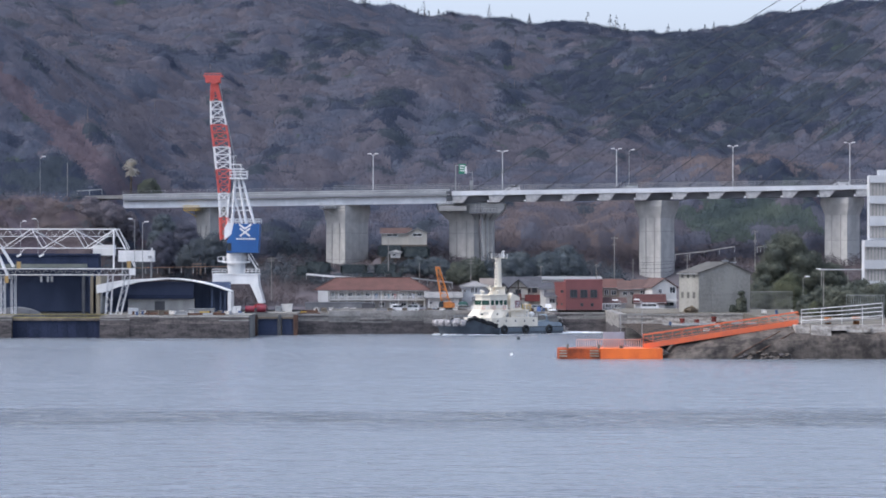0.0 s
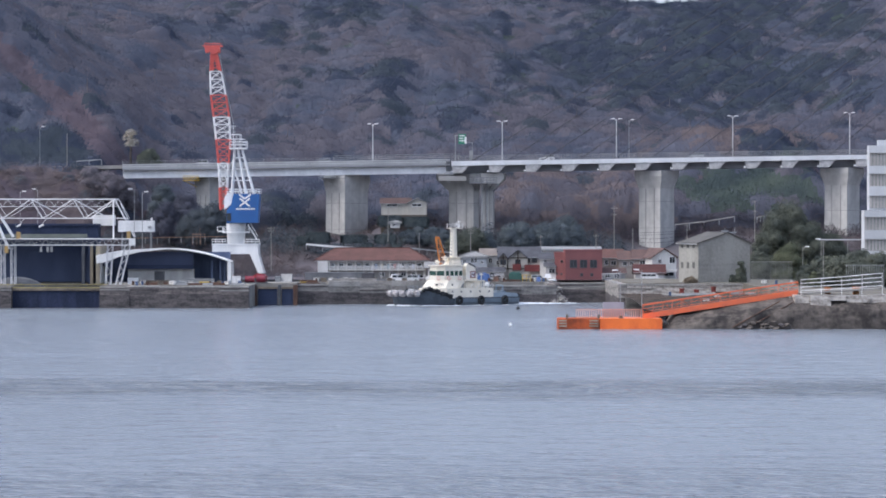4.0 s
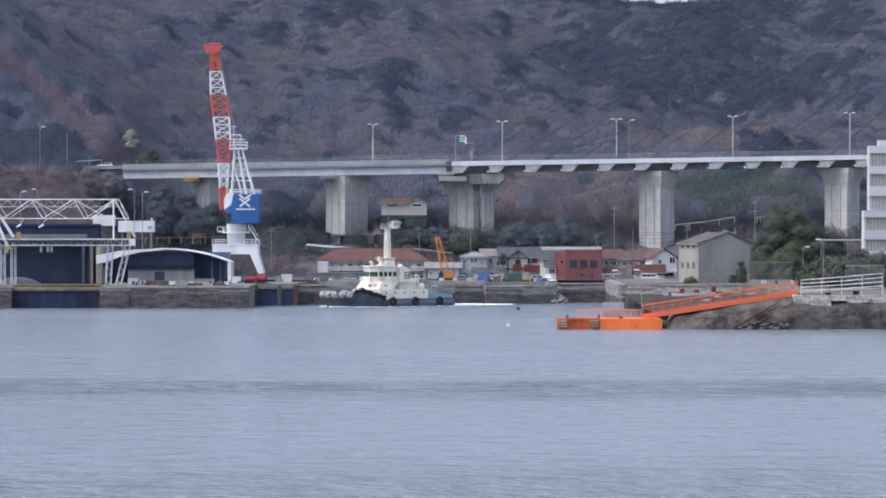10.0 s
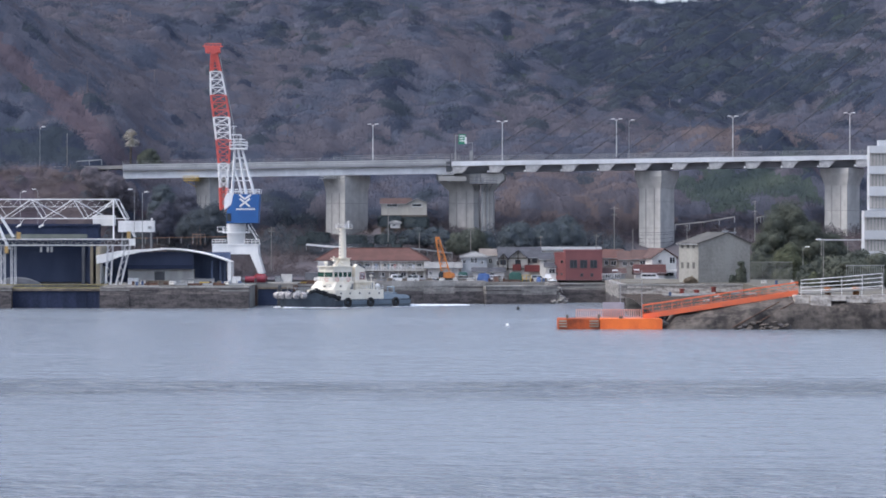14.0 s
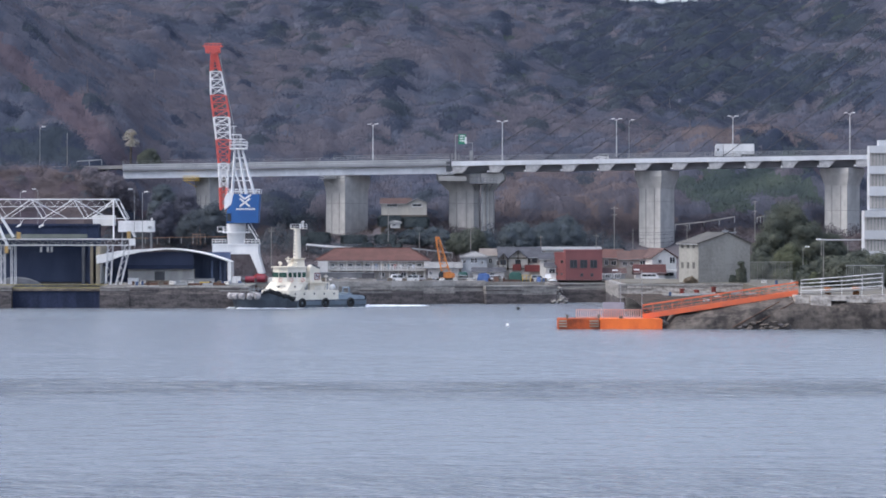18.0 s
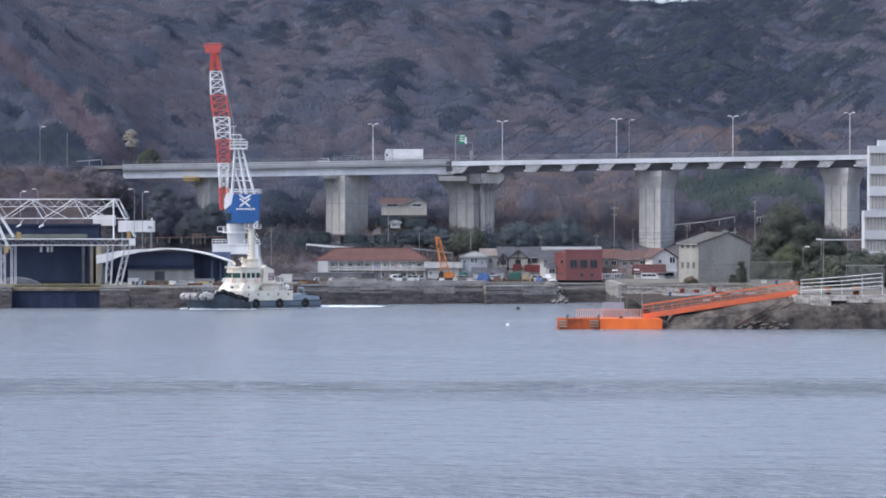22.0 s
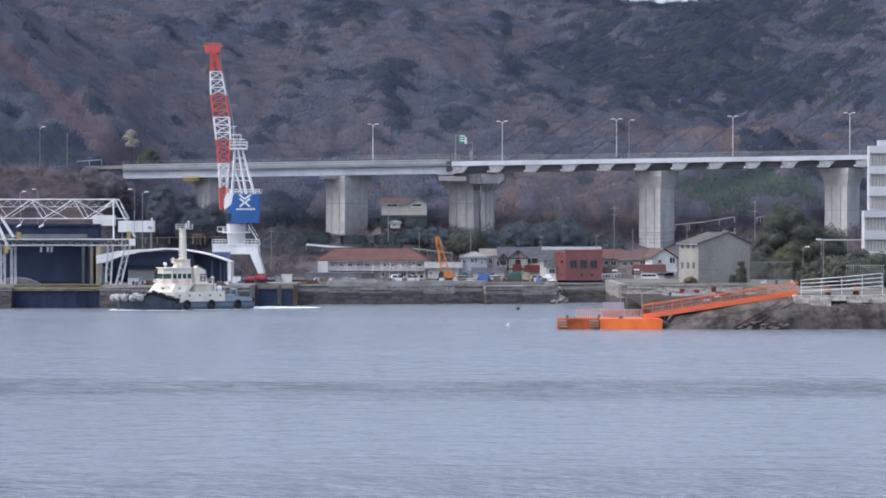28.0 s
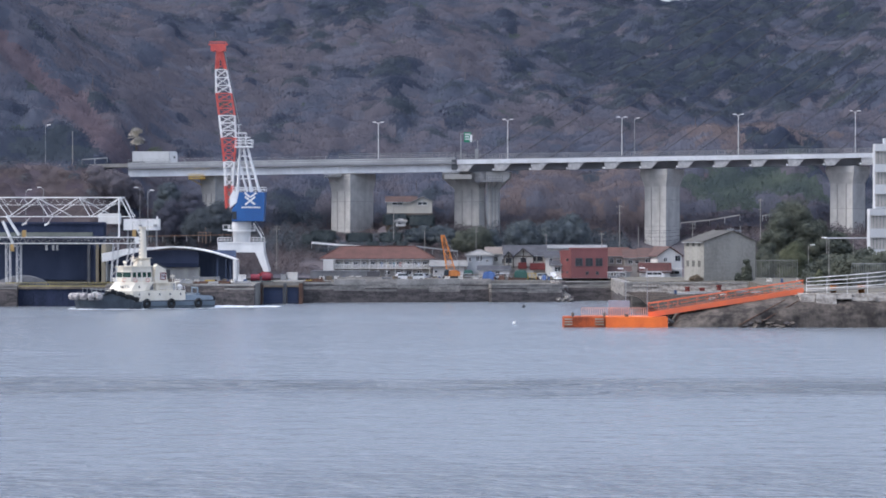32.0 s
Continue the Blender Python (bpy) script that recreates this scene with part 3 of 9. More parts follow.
def bridge():
    b = thing("road_bridge", 0, 0, 0, "pale grey steel road bridge on tall concrete piers", "bridge")
    bm = bmesh.new()
    strip(bm, -330, 560, BY0, BY1, 2.2, 1.75)
    part("road_deck", bm, ASPHALT, b, "dark asphalt roadway")
    # approach span on the left: a deep pale plate girder
    bm = bmesh.new()
    strip(bm, -91, 2.0, BY0 - 0.6, BY0, 2.35, 1.0)
    strip(bm, -91, 2.0, BY1, BY1 + 0.6, 2.35, 1.0)
    part("parapet", bm, BRIDGEGREY, b, "grey concrete parapet")
    for lo, hi in ((1.12, 0.98), (1.75, 1.62)):
        bm = bmesh.new()
        strip(bm, -91, 2.0, BY0 - 0.68, BY0 - 0.604, lo, hi)
        part("parapet_band", bm, BRIDGEWHITE, b, "pale steel band along the parapet")
    # edge beam in the shade-toned steel: the dark line below the parapet
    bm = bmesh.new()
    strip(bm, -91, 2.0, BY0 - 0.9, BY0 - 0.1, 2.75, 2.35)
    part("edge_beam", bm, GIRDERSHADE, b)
    bm = bmesh.new()
    strip(bm, -91, 2.0, BY0 + 0.4, BY0 + 0.8, 4.75, 2.2)
    strip(bm, -91, 2.0, BY0 - 0.2, BY0 + 1.4, 4.95, 4.75)
    part("plate_girder", bm, GIRDERWHITE, b, "pale steel plate girder")
    bm = bmesh.new()
    strip(bm, -91, 2.0, BY1 - 0.8, BY1 - 0.4, 4.75, 2.2)
    strip(bm, -91, 2.0, BY0 + 3.4, BY0 + 7.4, 4.6, 2.2)
    part("inner_girder", bm, BRIDGEGREY, b)
    # approach road on the hillside further left
    bm = bmesh.new()
    strip(bm, -330, -91, BY0 - 0.3, BY0, 2.2, 1.2)
    part("guard_wall", bm, CONCRETE, b)
    # main bridge on the right: white fascia, box girder set back, slanted brackets
    bm = bmesh.new()
    strip(bm, 2.4, 560, BY0 - 0.7, BY0 + 0.3, 2.85, 1.55)
    strip(bm, 2.4, 560, BY1 - 0.3, BY1 + 0.7, 3.0, 1.45)
    part("fascia", bm, GIRDERWHITE, b, "white steel edge fascia")
    # shade between the brackets is in this girder's darker colour
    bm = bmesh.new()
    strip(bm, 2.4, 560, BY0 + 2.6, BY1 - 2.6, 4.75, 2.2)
    part("box_girder", bm, GIRDERSHADE, b, "grey box girder with shade put into its colour")
    x = 2.57
    while x < 420:
        z = deck_z(x + 3) - 2.8
        bm = bmesh.new()
        prism(bm, [(x, z), (x + 4.9, z), (x + 2.9, z - 2.1), (x + 0.25, z - 2.1)], BY0 - 0.45, BY0 + 2.8)
        arm = part("bracket", bm, BRACKET, b, "pale mottled bracket under the deck edge")
        boxpart("end_plate", (x - 0.5, BY0 - 0.6, z - 2.0, x + 0.1, BY0 - 0.2, z - 1.55), WHITE, arm)
        x += 10.42
    # railing: two rails on posts
    for name, xa, xb in (("railing", -91, 2.0), ("railing", 2.4, 250)):
        bm = bmesh.new()
        for d in (0.02, 0.32, 0.62, 0.95, 1.25, 1.55) if xa > 0 else (0.02, 0.45, 0.9):
            strip(bm, xa, xb, BY0 - 0.45, BY0 - 0.33, d + (0.08 if xa > 0 else 0.05), d)
        x = xa
        while x < xb:
            z = deck_z(x)
            box(bm, x, BY0 - 0.45, z - (1.85 if xa > 0 else 1.1), x + 0.12, BY0 - 0.3, z)
            for k in ((0.65, 1.3) if xa > 0 else ()):
                box(bm, x + k, BY0 - 0.4, z - 1.8, x + k + 0.06, BY0 - 0.35, z - 0.05)
            x += 2.0 if xa > 0 else 4.0
        part(name, bm, RAILGREY, b, "dull grey steel railing")
    # thin wire screen over part of the approach
    bm = bmesh.new()
    x = -31.59
    while x < 5.05:
        z = deck_z(x)
        box(bm, x, BY1 + 0.3, z - 1.2, x + 0.08, BY1 + 0.38, z + 0.9)
        x += 1.0
    for d in (-0.9, -0.4, 0.1):
        strip(bm, -31.59, 5.05, BY1 + 0.3, BY1 + 0.36, d + 0.08, d)
    part("wire_screen", bm, STEEL, b)
    # expansion joint
    bm = bmesh.new()
    strip(bm, 0.9, 2.4, BY0 - 0.75, BY0 + 1.2, 4.6, 1.6, 2)
    part("expansion_joint", bm, DARKSTEEL, b)
    # piers: middle, width of the front face, depth, turn, flare of the head, foot
    for px, w, d, turn, flare, foot in ((-66.2, 5.2, 7.0, 40, 1.14, 12), (-27.5, 7.2, 9.8, 40, 1.12, 12), (6.05, 9.0, 2.6, 40, 1.2, 12), (13.0, 3.0, 6.0, 6, 1.22, 12),
                                        (61.2, 7.4, 6.8, 40, 1.27, 5), (114.3, 7.4, 6.8, 40, 1.27, 10), (215.0, 7.4, 6.8, 40, 1.27, -2), (420.0, 7.4, 6.8, 40, 1.27, -2)):
        top = deck_z(px) - 5.1
        sh = top - 5.0
        m = Matrix.Translation((px, 801, 0)) @ Matrix.Rotation(radians(-turn), 4, "Z")

        # the two columns at the joint spread outwards at the head
        spread = {6.05: (3.6, 0.0), 13.0: (0.0, 3.0)}.get(px, (0.0, 0.0))

        def ring(k, kd, z, m=m, w=w, d=d, out=(0.0, 0.0)):
            return [m @ Vector((a * w / 2 * k + (out[1] if a > 0 else -out[0]), c * d / 2 * kd, z)) for a, c in ((-1, -1), (1, -1), (1, 1), (-1, 1))]
        bm = bmesh.new()
        loft(bm, [ring(1.02, 1.02, foot), ring(1, 1, sh)])
        part("pier_shaft", bm, PIER, b, "tall rectangular concrete pier")
        bm = bmesh.new()
        loft(bm, [ring(1.0, 1.0, sh + 0.003), ring(flare, flare, top - 1.6, out=spread), ring(flare, flare, top, out=spread)])
        part("pier_cap", bm, PIER, b)
        for zz in np.arange(foot + 6, sh - 1, 7.5):
            bm = bmesh.new()
            loft(bm, [ring(1.024, 1.024, zz), ring(1.024, 1.024, zz + 0.12)])
            part("lift_joint", bm, JOINT, b)
        # thin dark strips added for upright stains on the front face
        for f in (-0.18, 0.22):
            bm = bmesh.new()
            loft(bm, [[m @ Vector((f * w + a, -d / 2 * 1.02 + c, z)) for a, c in ((-0.11, -0.09), (0.11, -0.09), (0.11, 0.06), (-0.11, 0.06))] for z in (foot, sh)])
            part("stain_strip", bm, JOINT, b)
        # dark block in the shade-toned steel fills the gap under the deck
        bm = bmesh.new()
        box(bm, px - 3.4, 797.6, top + 0.004, px + 3.6, 804, top + 0.6)
        part("bearing_beam", bm, GIRDERSHADE, b)
        if px > 10:
            continue
        bm = bmesh.new()
        box(bm, px - 7.4, 793.2, top - 0.9, px - 3.0, 797.5, top - 0.7)
        part("inspection_platform", bm, YELLOW if px < -60 else STEEL, b, "yellow inspection platform at the pier top" if px < -60 else "grey inspection platform at the pier top")
        bm = bmesh.new()
        for k in range(9):
            bar(bm, (px - 7.4 + 0.55 * k, 793.2, top - 0.9), (px - 7.4 + 0.55 * k, 793.2, top + 0.5), 0.09)
        for zz in (top - 0.2, top + 0.15, top + 0.5):
            bar(bm, (px - 7.4, 793.2, zz), (px - 3.0, 793.2, zz), 0.11)
        bar(bm, (px - 7.2, 794.5, top - 0.9), (px - 4.0, 797.5, top - 2.6), 0.16)
        part("platform_railing", bm, YELLOW if px < -60 else BRIDGEWHITE, b)
        bm = bmesh.new()
        for zz in (top - 0.9, top - 0.1):
            bar(bm, m @ Vector((-w * 0.7, -d * 0.66, zz)), m @ Vector((w * 0.7, -d * 0.66, zz)), 0.12)
        for k in range(6):
            bar(bm, m @ Vector((w * (-0.7 + 0.28 * k), -d * 0.66, top - 1.3)), m @ Vector((w * (-0.7 + 0.28 * k), -d * 0.66, top - 0.05)), 0.08)
        part("inspection_rail", bm, STEEL, b)
    # heads of the two columns under the joint: a pale bearing block, a dark service platform
    bm = bmesh.new()
    box(bm, -1.2, 792.6, 31.9, 6.6, 796.5, 33.2)
    part("bearing_block", bm, JOINT, b, "pale concrete bearing block")
    bm = bmesh.new()
    box(bm, 7.6, 792.8, 31.2, 15.4, 797.0, 31.5)
    for k in range(9):
        bar(bm, (7.7 + 0.95 * k, 792.8, 31.4), (7.7 + 0.95 * k, 792.8, 32.8), 0.1)
    for zz in (32.1, 32.8):
        bar(bm, (7.6, 792.8, zz), (15.4, 792.8, zz), 0.12)
    for k in range(4):
        bar(bm, (8.2 + 2.0 * k, 793.4, 31.2), (9.2 + 1.3 * k, 797.0, 29.4), 0.18)
    part("service_platform", bm, GIRDERSHADE, b, "dark steel service platform under the joint")
    bm = bmesh.new()
    bar(bm, (10.6, 795.4, 14), (10.6, 795.4, 31.2), 0.1)
    bar(bm, (11.3, 795.4, 14), (11.3, 795.4, 31.2), 0.1)
    for k in range(34):
        bar(bm, (10.6, 795.4, 14.3 + 0.5 * k), (11.3, 795.4, 14.3 + 0.5 * k), 0.06)
    part("access_ladder", bm, STEEL, b)
    # drain pipe on the pier below the joint
    bm = bmesh.new()
    bar(bm, (11.08, 794.6, 14), (11.08, 794.6, 33), 0.5, n=6)
    bar(bm, (12.53, 795.2, 14), (12.53, 795.2, 32), 0.35, n=6)
    part("drain_pipe", bm, STEEL, b)
    # pylon and stays, to the right
    tx = 151.27
    bm = bmesh.new()
    for y in (BY0 - 1.5, BY1 + 1.5):
        loft(bm, [[(tx - 2.2, y - 1.6, -2), (tx + 2.2, y - 1.6, -2), (tx + 2.2, y + 1.6, -2), (tx - 2.2, y + 1.6, -2)],
                  [(tx - 1.4, y - 1.2, 128), (tx + 1.4, y - 1.2, 128), (tx + 1.4, y + 1.2, 128), (tx - 1.4, y + 1.2, 128)]])
    box(bm, tx - 1.2, BY0 - 1.5, 118, tx + 1.2, BY1 + 1.5, 122)
    box(bm, tx - 1.2, BY0 - 1.5, 30, tx + 1.2, BY1 + 1.5, 33)
    part("pylon", bm, BRIDGEWHITE, b, "tall pale steel bridge pylon")
    for n in range(13):
        x0 = 8.2 + 10.15 * n
        top = deck_z(x0) + (tx - x0) * (0.61 + 0.018 * n)
        for y in (BY0 - 0.6,):
            bm = bmesh.new()
            bar(bm, (x0, y, deck_z(x0) - 1.6), (tx, y, top), 0.23, n=6)
            part("stay_cable", bm, CABLE, b, "dark thin stay cable")
            bm = bmesh.new()
            bar(bm, (2 * tx - x0, y, deck_z(2 * tx - x0) - 1.6), (tx, y, top), 0.23, n=6)
            part("stay_cable", bm, CABLE, b, "dark thin stay cable")


bridge()


def street_lamp(name, x, y, z, h, arms, label, material, group="", thick=0.2):
    """A tapered pole with one or two short arms that end in flat lamp heads."""
    t = thing(name, x, y, z, label, "street lamp", group=group)
    bm = bmesh.new()
    bar(bm, (0, 0, 0), (0, 0, h), thick, n=8, w2=thick * 0.6)
    box(bm, -0.25, -0.25, 0, 0.25, 0.25, 0.12)
    part("pole", bm, material, t)
    for s in arms:
        bm = bmesh.new()
        bar(bm, (0, 0, h - 0.5), (s * 0.7, 0, h + 0.1), 0.13, n=6)
        part("arm", bm, material, t)
        bm = bmesh.new()
        prism(bm, [(-0.2, -0.06), (0.2, -0.06), (0.14, 0.14), (-0.14, 0.14)], s * 0.5, s * 1.55, "x")
        ob = part("lamp_head", bm, WHITE, t, "pale flat lamp head", at=(0, 0, h + 0.1))
    return t


for x, r in ((660, 220), (889, 215), (1091, 211), (1297, 206), (1504, 200), (1716, 196)):
    wx = (x - 784) * 0.1606
    street_lamp("street_lamp", wx, BY0 + 0.25, deck_z(wx) - 1.75, 20 + (395 - r) * 0.1606 - deck_z(wx) + 1.65, (-1, 1), "pale grey two-armed lamp post on the bridge", BRIDGEWHITE, "lamps along the bridge", 0.34)
street_lamp("street_lamp", 53.57, BY1 - 0.3, deck_z(53) - 1.75, 49.63 - deck_z(53) + 1.7, (1,), "thin grey pole on the far side of the bridge", STEEL)


def road_sign():
    x, z = 3.54, deck_z(4) - 1.75
    t = thing("road_sign", x, BY0 + 0.5, z, "green road sign on a grey bracket pole", "road sign")
    h = 44.93 - z
    bm = bmesh.new()
    bar(bm, (0, 0, 0), (0, 0, h), 0.3, n=8)
    bar(bm, (0, 0, h - 0.1), (2.4, 0, h - 0.1), 0.2, n=6)
    part("pole", bm, STEEL, t)
    bm = bmesh.new()
    box(bm, 0.9, -0.18, h - 2.5, 2.9, -0.06, h + 0.3)
    plate = part("sign_plate", bm, surface("green_sign", (0.01, 0.20, 0.11), (0.01, 0.16, 0.09), 0.4), t, "green sign plate")
    bm = bmesh.new()
    for k in range(3):
        box(bm, 1.15, -0.2, h - 0.35 - 0.7 * k, 2.6 - 0.3 * (k % 2), -0.185, h - 0.05 - 0.7 * k)
    part("writing_bar", bm, WHITE, plate)
    t = thing("signal_cabinet", 8.04, BY0 + 0.5, z, "small grey cabinet with a camera on an arm", "roadside cabinet")
    boxpart("body", (-0.5, -0.3, 0, 0.5, 0.3, 3.2), STEEL, t)
    bm = bmesh.new()
    bar(bm, (0.3, 0, 3.2), (0.3, 0, 5.6), 0.16)
    bar(bm, (0.3, 0, 5.5), (-1.6, 0, 5.5), 0.14)
    part("bracket_arm", bm, STEEL, t)
    boxpart("camera_housing", (-1.9, -0.25, 5.2, -1.3, 0.25, 7.2), WHITE, t)


road_sign()

# ---- quays and sea walls ----
def wall_run(name, pts, top, wet, thick, upper, lower, label, cope=0.35):
    """A sea wall along pts: a tide-stained foot, a paler upper wall and a coping."""
    w = thing(name, 0, 0, 0, label, "sea wall", kind="structure")
    r = random.Random(len(label) + int(top * 100))
    for (xa, ya), (xb, yb) in zip(pts, pts[1:]):
        d = Vector((xb - xa, yb - ya, 0))
        n = Vector((-d.y, d.x, 0)).normalized() * thick
        k = max(1, round(d.length / 7.5))
        for i in range(k):
            a, b = Vector((xa, ya, 0)) + d * (i / k), Vector((xa, ya, 0)) + d * ((i + 1) / k) - d.normalized() * 0.02
            lip, low, shelf = r.uniform(-0.14, 0.05), wet + r.uniform(-0.35, 0.35), r.uniform(0.3, 0.7)
            pieces = [("wall_foot", -3, low, 0.3 + r.uniform(0, 0.3), lower), ("wall_panel", low, top - cope + lip, r.uniform(-0.05, 0.06), upper), ("coping", top - cope + lip, top + lip, 0.12 + r.uniform(0, 0.12), CONCRETE if r.random() < 0.7 else SEAWALL)]
            if r.random() < 0.6:
                mid = low + (top - cope - low) * shelf
                pieces.append(("wall_ledge", mid, mid + r.uniform(0.12, 0.3), 0.22, CONCRETE if r.random() < 0.5 else lower))
            for part_name, z0, z1, out, mt in pieces:
                o = -n.normalized() * out
                bm = bmesh.new()
                loft(bm, [[a + o + Vector((0, 0, z)), b + o + Vector((0, 0, z)), b + n + Vector((0, 0, z)), a + n + Vector((0, 0, z))] for z in (z0, z1)])
                part(part_name, bm, mt, w)
    return w


YARD = 655.6
wall_run("quay_wall", [(-330, YARD), (-101.09, YARD)], 5.05, 3.2, 3.0, QUAY, TIDE, "weathered shipyard quay wall with a dark tide band")
wall_run("quay_wall", [(-80.45, YARD), (-45.52, YARD)], 5.18, 3.1, 3.0, QUAY, TIDE, "weathered shipyard quay wall with a dark tide band")
wall_run("sea_wall", [(-35.62, 686), (-28.2, 687.3)], 5.08, 2.95, 3.0, SEAWALL, TIDE, "low end of the grey concrete sea wall")
wall_run("sea_wall", [(-28.2, 687.3), (10.66, 694)], 5.78, 2.9, 3.0, SEAWALL, TIDE, "long grey concrete sea wall below the town", cope=1.35)
wall_run("sea_wall", [(10.61, 691), (28.22, 695)], 4.6, 2.2, 3.0, SEAWALL, TIDE, "lower patched concrete sea wall below the town")
wall_run("sea_wall", [(28.59, 704), (49.21, 704)], 5.07, 3.0, 3.0, SEAWALL, TIDE, "grey sea wall at the head of the inlet")

# the made ground of yard and town, behind the walls
bm = bmesh.new()
prism(bm, [(-330, YARD + 2.8), (-101.09, YARD + 2.8), (-101.09, 700), (-80.45, 700), (-80.45, YARD + 2.8), (-45.52, YARD + 2.8), (-45.52, 682),
           (-35.62, 682), (-35.62, 688.8), (10.66, 696.8), (28.59, 698), (28.59, 706.8), (330, 706.8), (330, 742), (-330, 742)], -3, 5.25, "z")
solid("pavement", bm, surface("yard_concrete", (0.25, 0.24, 0.225), (0.15, 0.145, 0.135), 0.95, big=0.12, fine=1.0), "worn grey concrete yard beside the quay", "paved ground", kind="structure")

# stepped parapet above the sea wall
bm = bmesh.new()
box(bm, -27.82, 700.5, 5.2, -16.64, 701.0, 6.05)
box(bm, 10.62, 698.6, 5.2, 27.12, 699.2, 5.31)
solid("parapet_wall", bm, CONCRETE, "low pale concrete parapet along the sea wall", "wall", kind="structure")


def rubble():
    """The broken end of the sea wall, a heap of rough stones."""
    rnd = random.Random(5)
    t = thing("rubble_heap", 28.3, 699, 0, "heap of broken pale stones at the wall's end", "rubble")
    for k in range(95):
        bm = bmesh.new()
        bmesh.ops.create_icosphere(bm, subdivisions=1, radius=1)
        s = Vector((rnd.uniform(0.7, 1.5), rnd.uniform(0.6, 1.2), rnd.uniform(0.3, 0.75)))
        for v in bm.verts:
            v.co = Vector((v.co.x * s.x, v.co.y * s.y, v.co.z * s.z)) * rnd.uniform(0.8, 1.15)
        h = rnd.uniform(0, 1)
        part("stone", bm, SEAWALL if rnd.random() < 0.45 else QUAY, t, at=(rnd.uniform(-3.4, 2.6) * (1 - 0.6 * h) - 1.0 * h, rnd.uniform(-5, 1.0) * (1 - 0.5 * h), h * 4.9))


rubble()


# ---- the two blue dock gates between rusty posts ----
def dock_gates():
    y = 678.5
    for x0, x1 in ((-45.06, -40), (-39.31, -36.16)):
        t = thing("dock_gate", (x0 + x1) / 2, y, 0, "dark blue steel dock gate in rusty guides", "dock gate", group="dock gates")
        w = (x1 - x0) / 2
        top = 3.97
        boxpart("gate_leaf", (-w + 0.2, 0, -2, w - 0.2, 0.5, top), surface("gate_blue", (0.035, 0.058, 0.135), (0.022, 0.036, 0.085), 0.6, big=0.4, streak=3), t)
        for k in range(4):
            boxpart("rib", (-w + 0.25, -0.14, 0.4 + k * 0.95, w - 0.25, -0.004, 0.6 + k * 0.95), NAVY, t)
        boxpart("gate_walkway", (-w, -0.7, top + 0.004, w, 0.9, top + 0.45), TIMBER, t, "grey timber walkway")
    for x, m, w in ((-46.02, RUST, 0.8), (-39.65, DARKSTEEL, 0.35), (-35.75, RUST, 0.5)):
        bm = bmesh.new()
        box(bm, x - w, y - 1.2, -3, x + w, y + 1.5, 4.93)
        solid("gate_post", bm, m, "rusty steel guide post of the dock gates", "post", group="gate posts")
    bm = bmesh.new()
    box(bm, -46.83, 658.7, -3, -46.16, 679, 4.68)
    solid("gate_pier", bm, surface("blue_grey_pier", (0.07, 0.10, 0.15), (0.045, 0.052, 0.06), 0.9, big=0.5), "blue-grey painted pier end beside the gates", "pier", kind="structure")


dock_gates()

# ---- shipyard: travelling truss, shed, arched shed ----
GATEDARK = surface("stained_gate_steel", (0.036, 0.045, 0.082), (0.022, 0.028, 0.05), 0.85, big=0.4, fine=2, streak=4)
DEEPNAVY = surface("deep_navy_steel", (0.042, 0.054, 0.10), (0.029, 0.038, 0.07), 0.8, big=0.3, fine=2, streak=4)

LEGGREY = surface("weathered_white_steel", (0.62, 0.63, 0.65), (0.46, 0.47, 0.49), 0.6, big=0.4, streak=3)


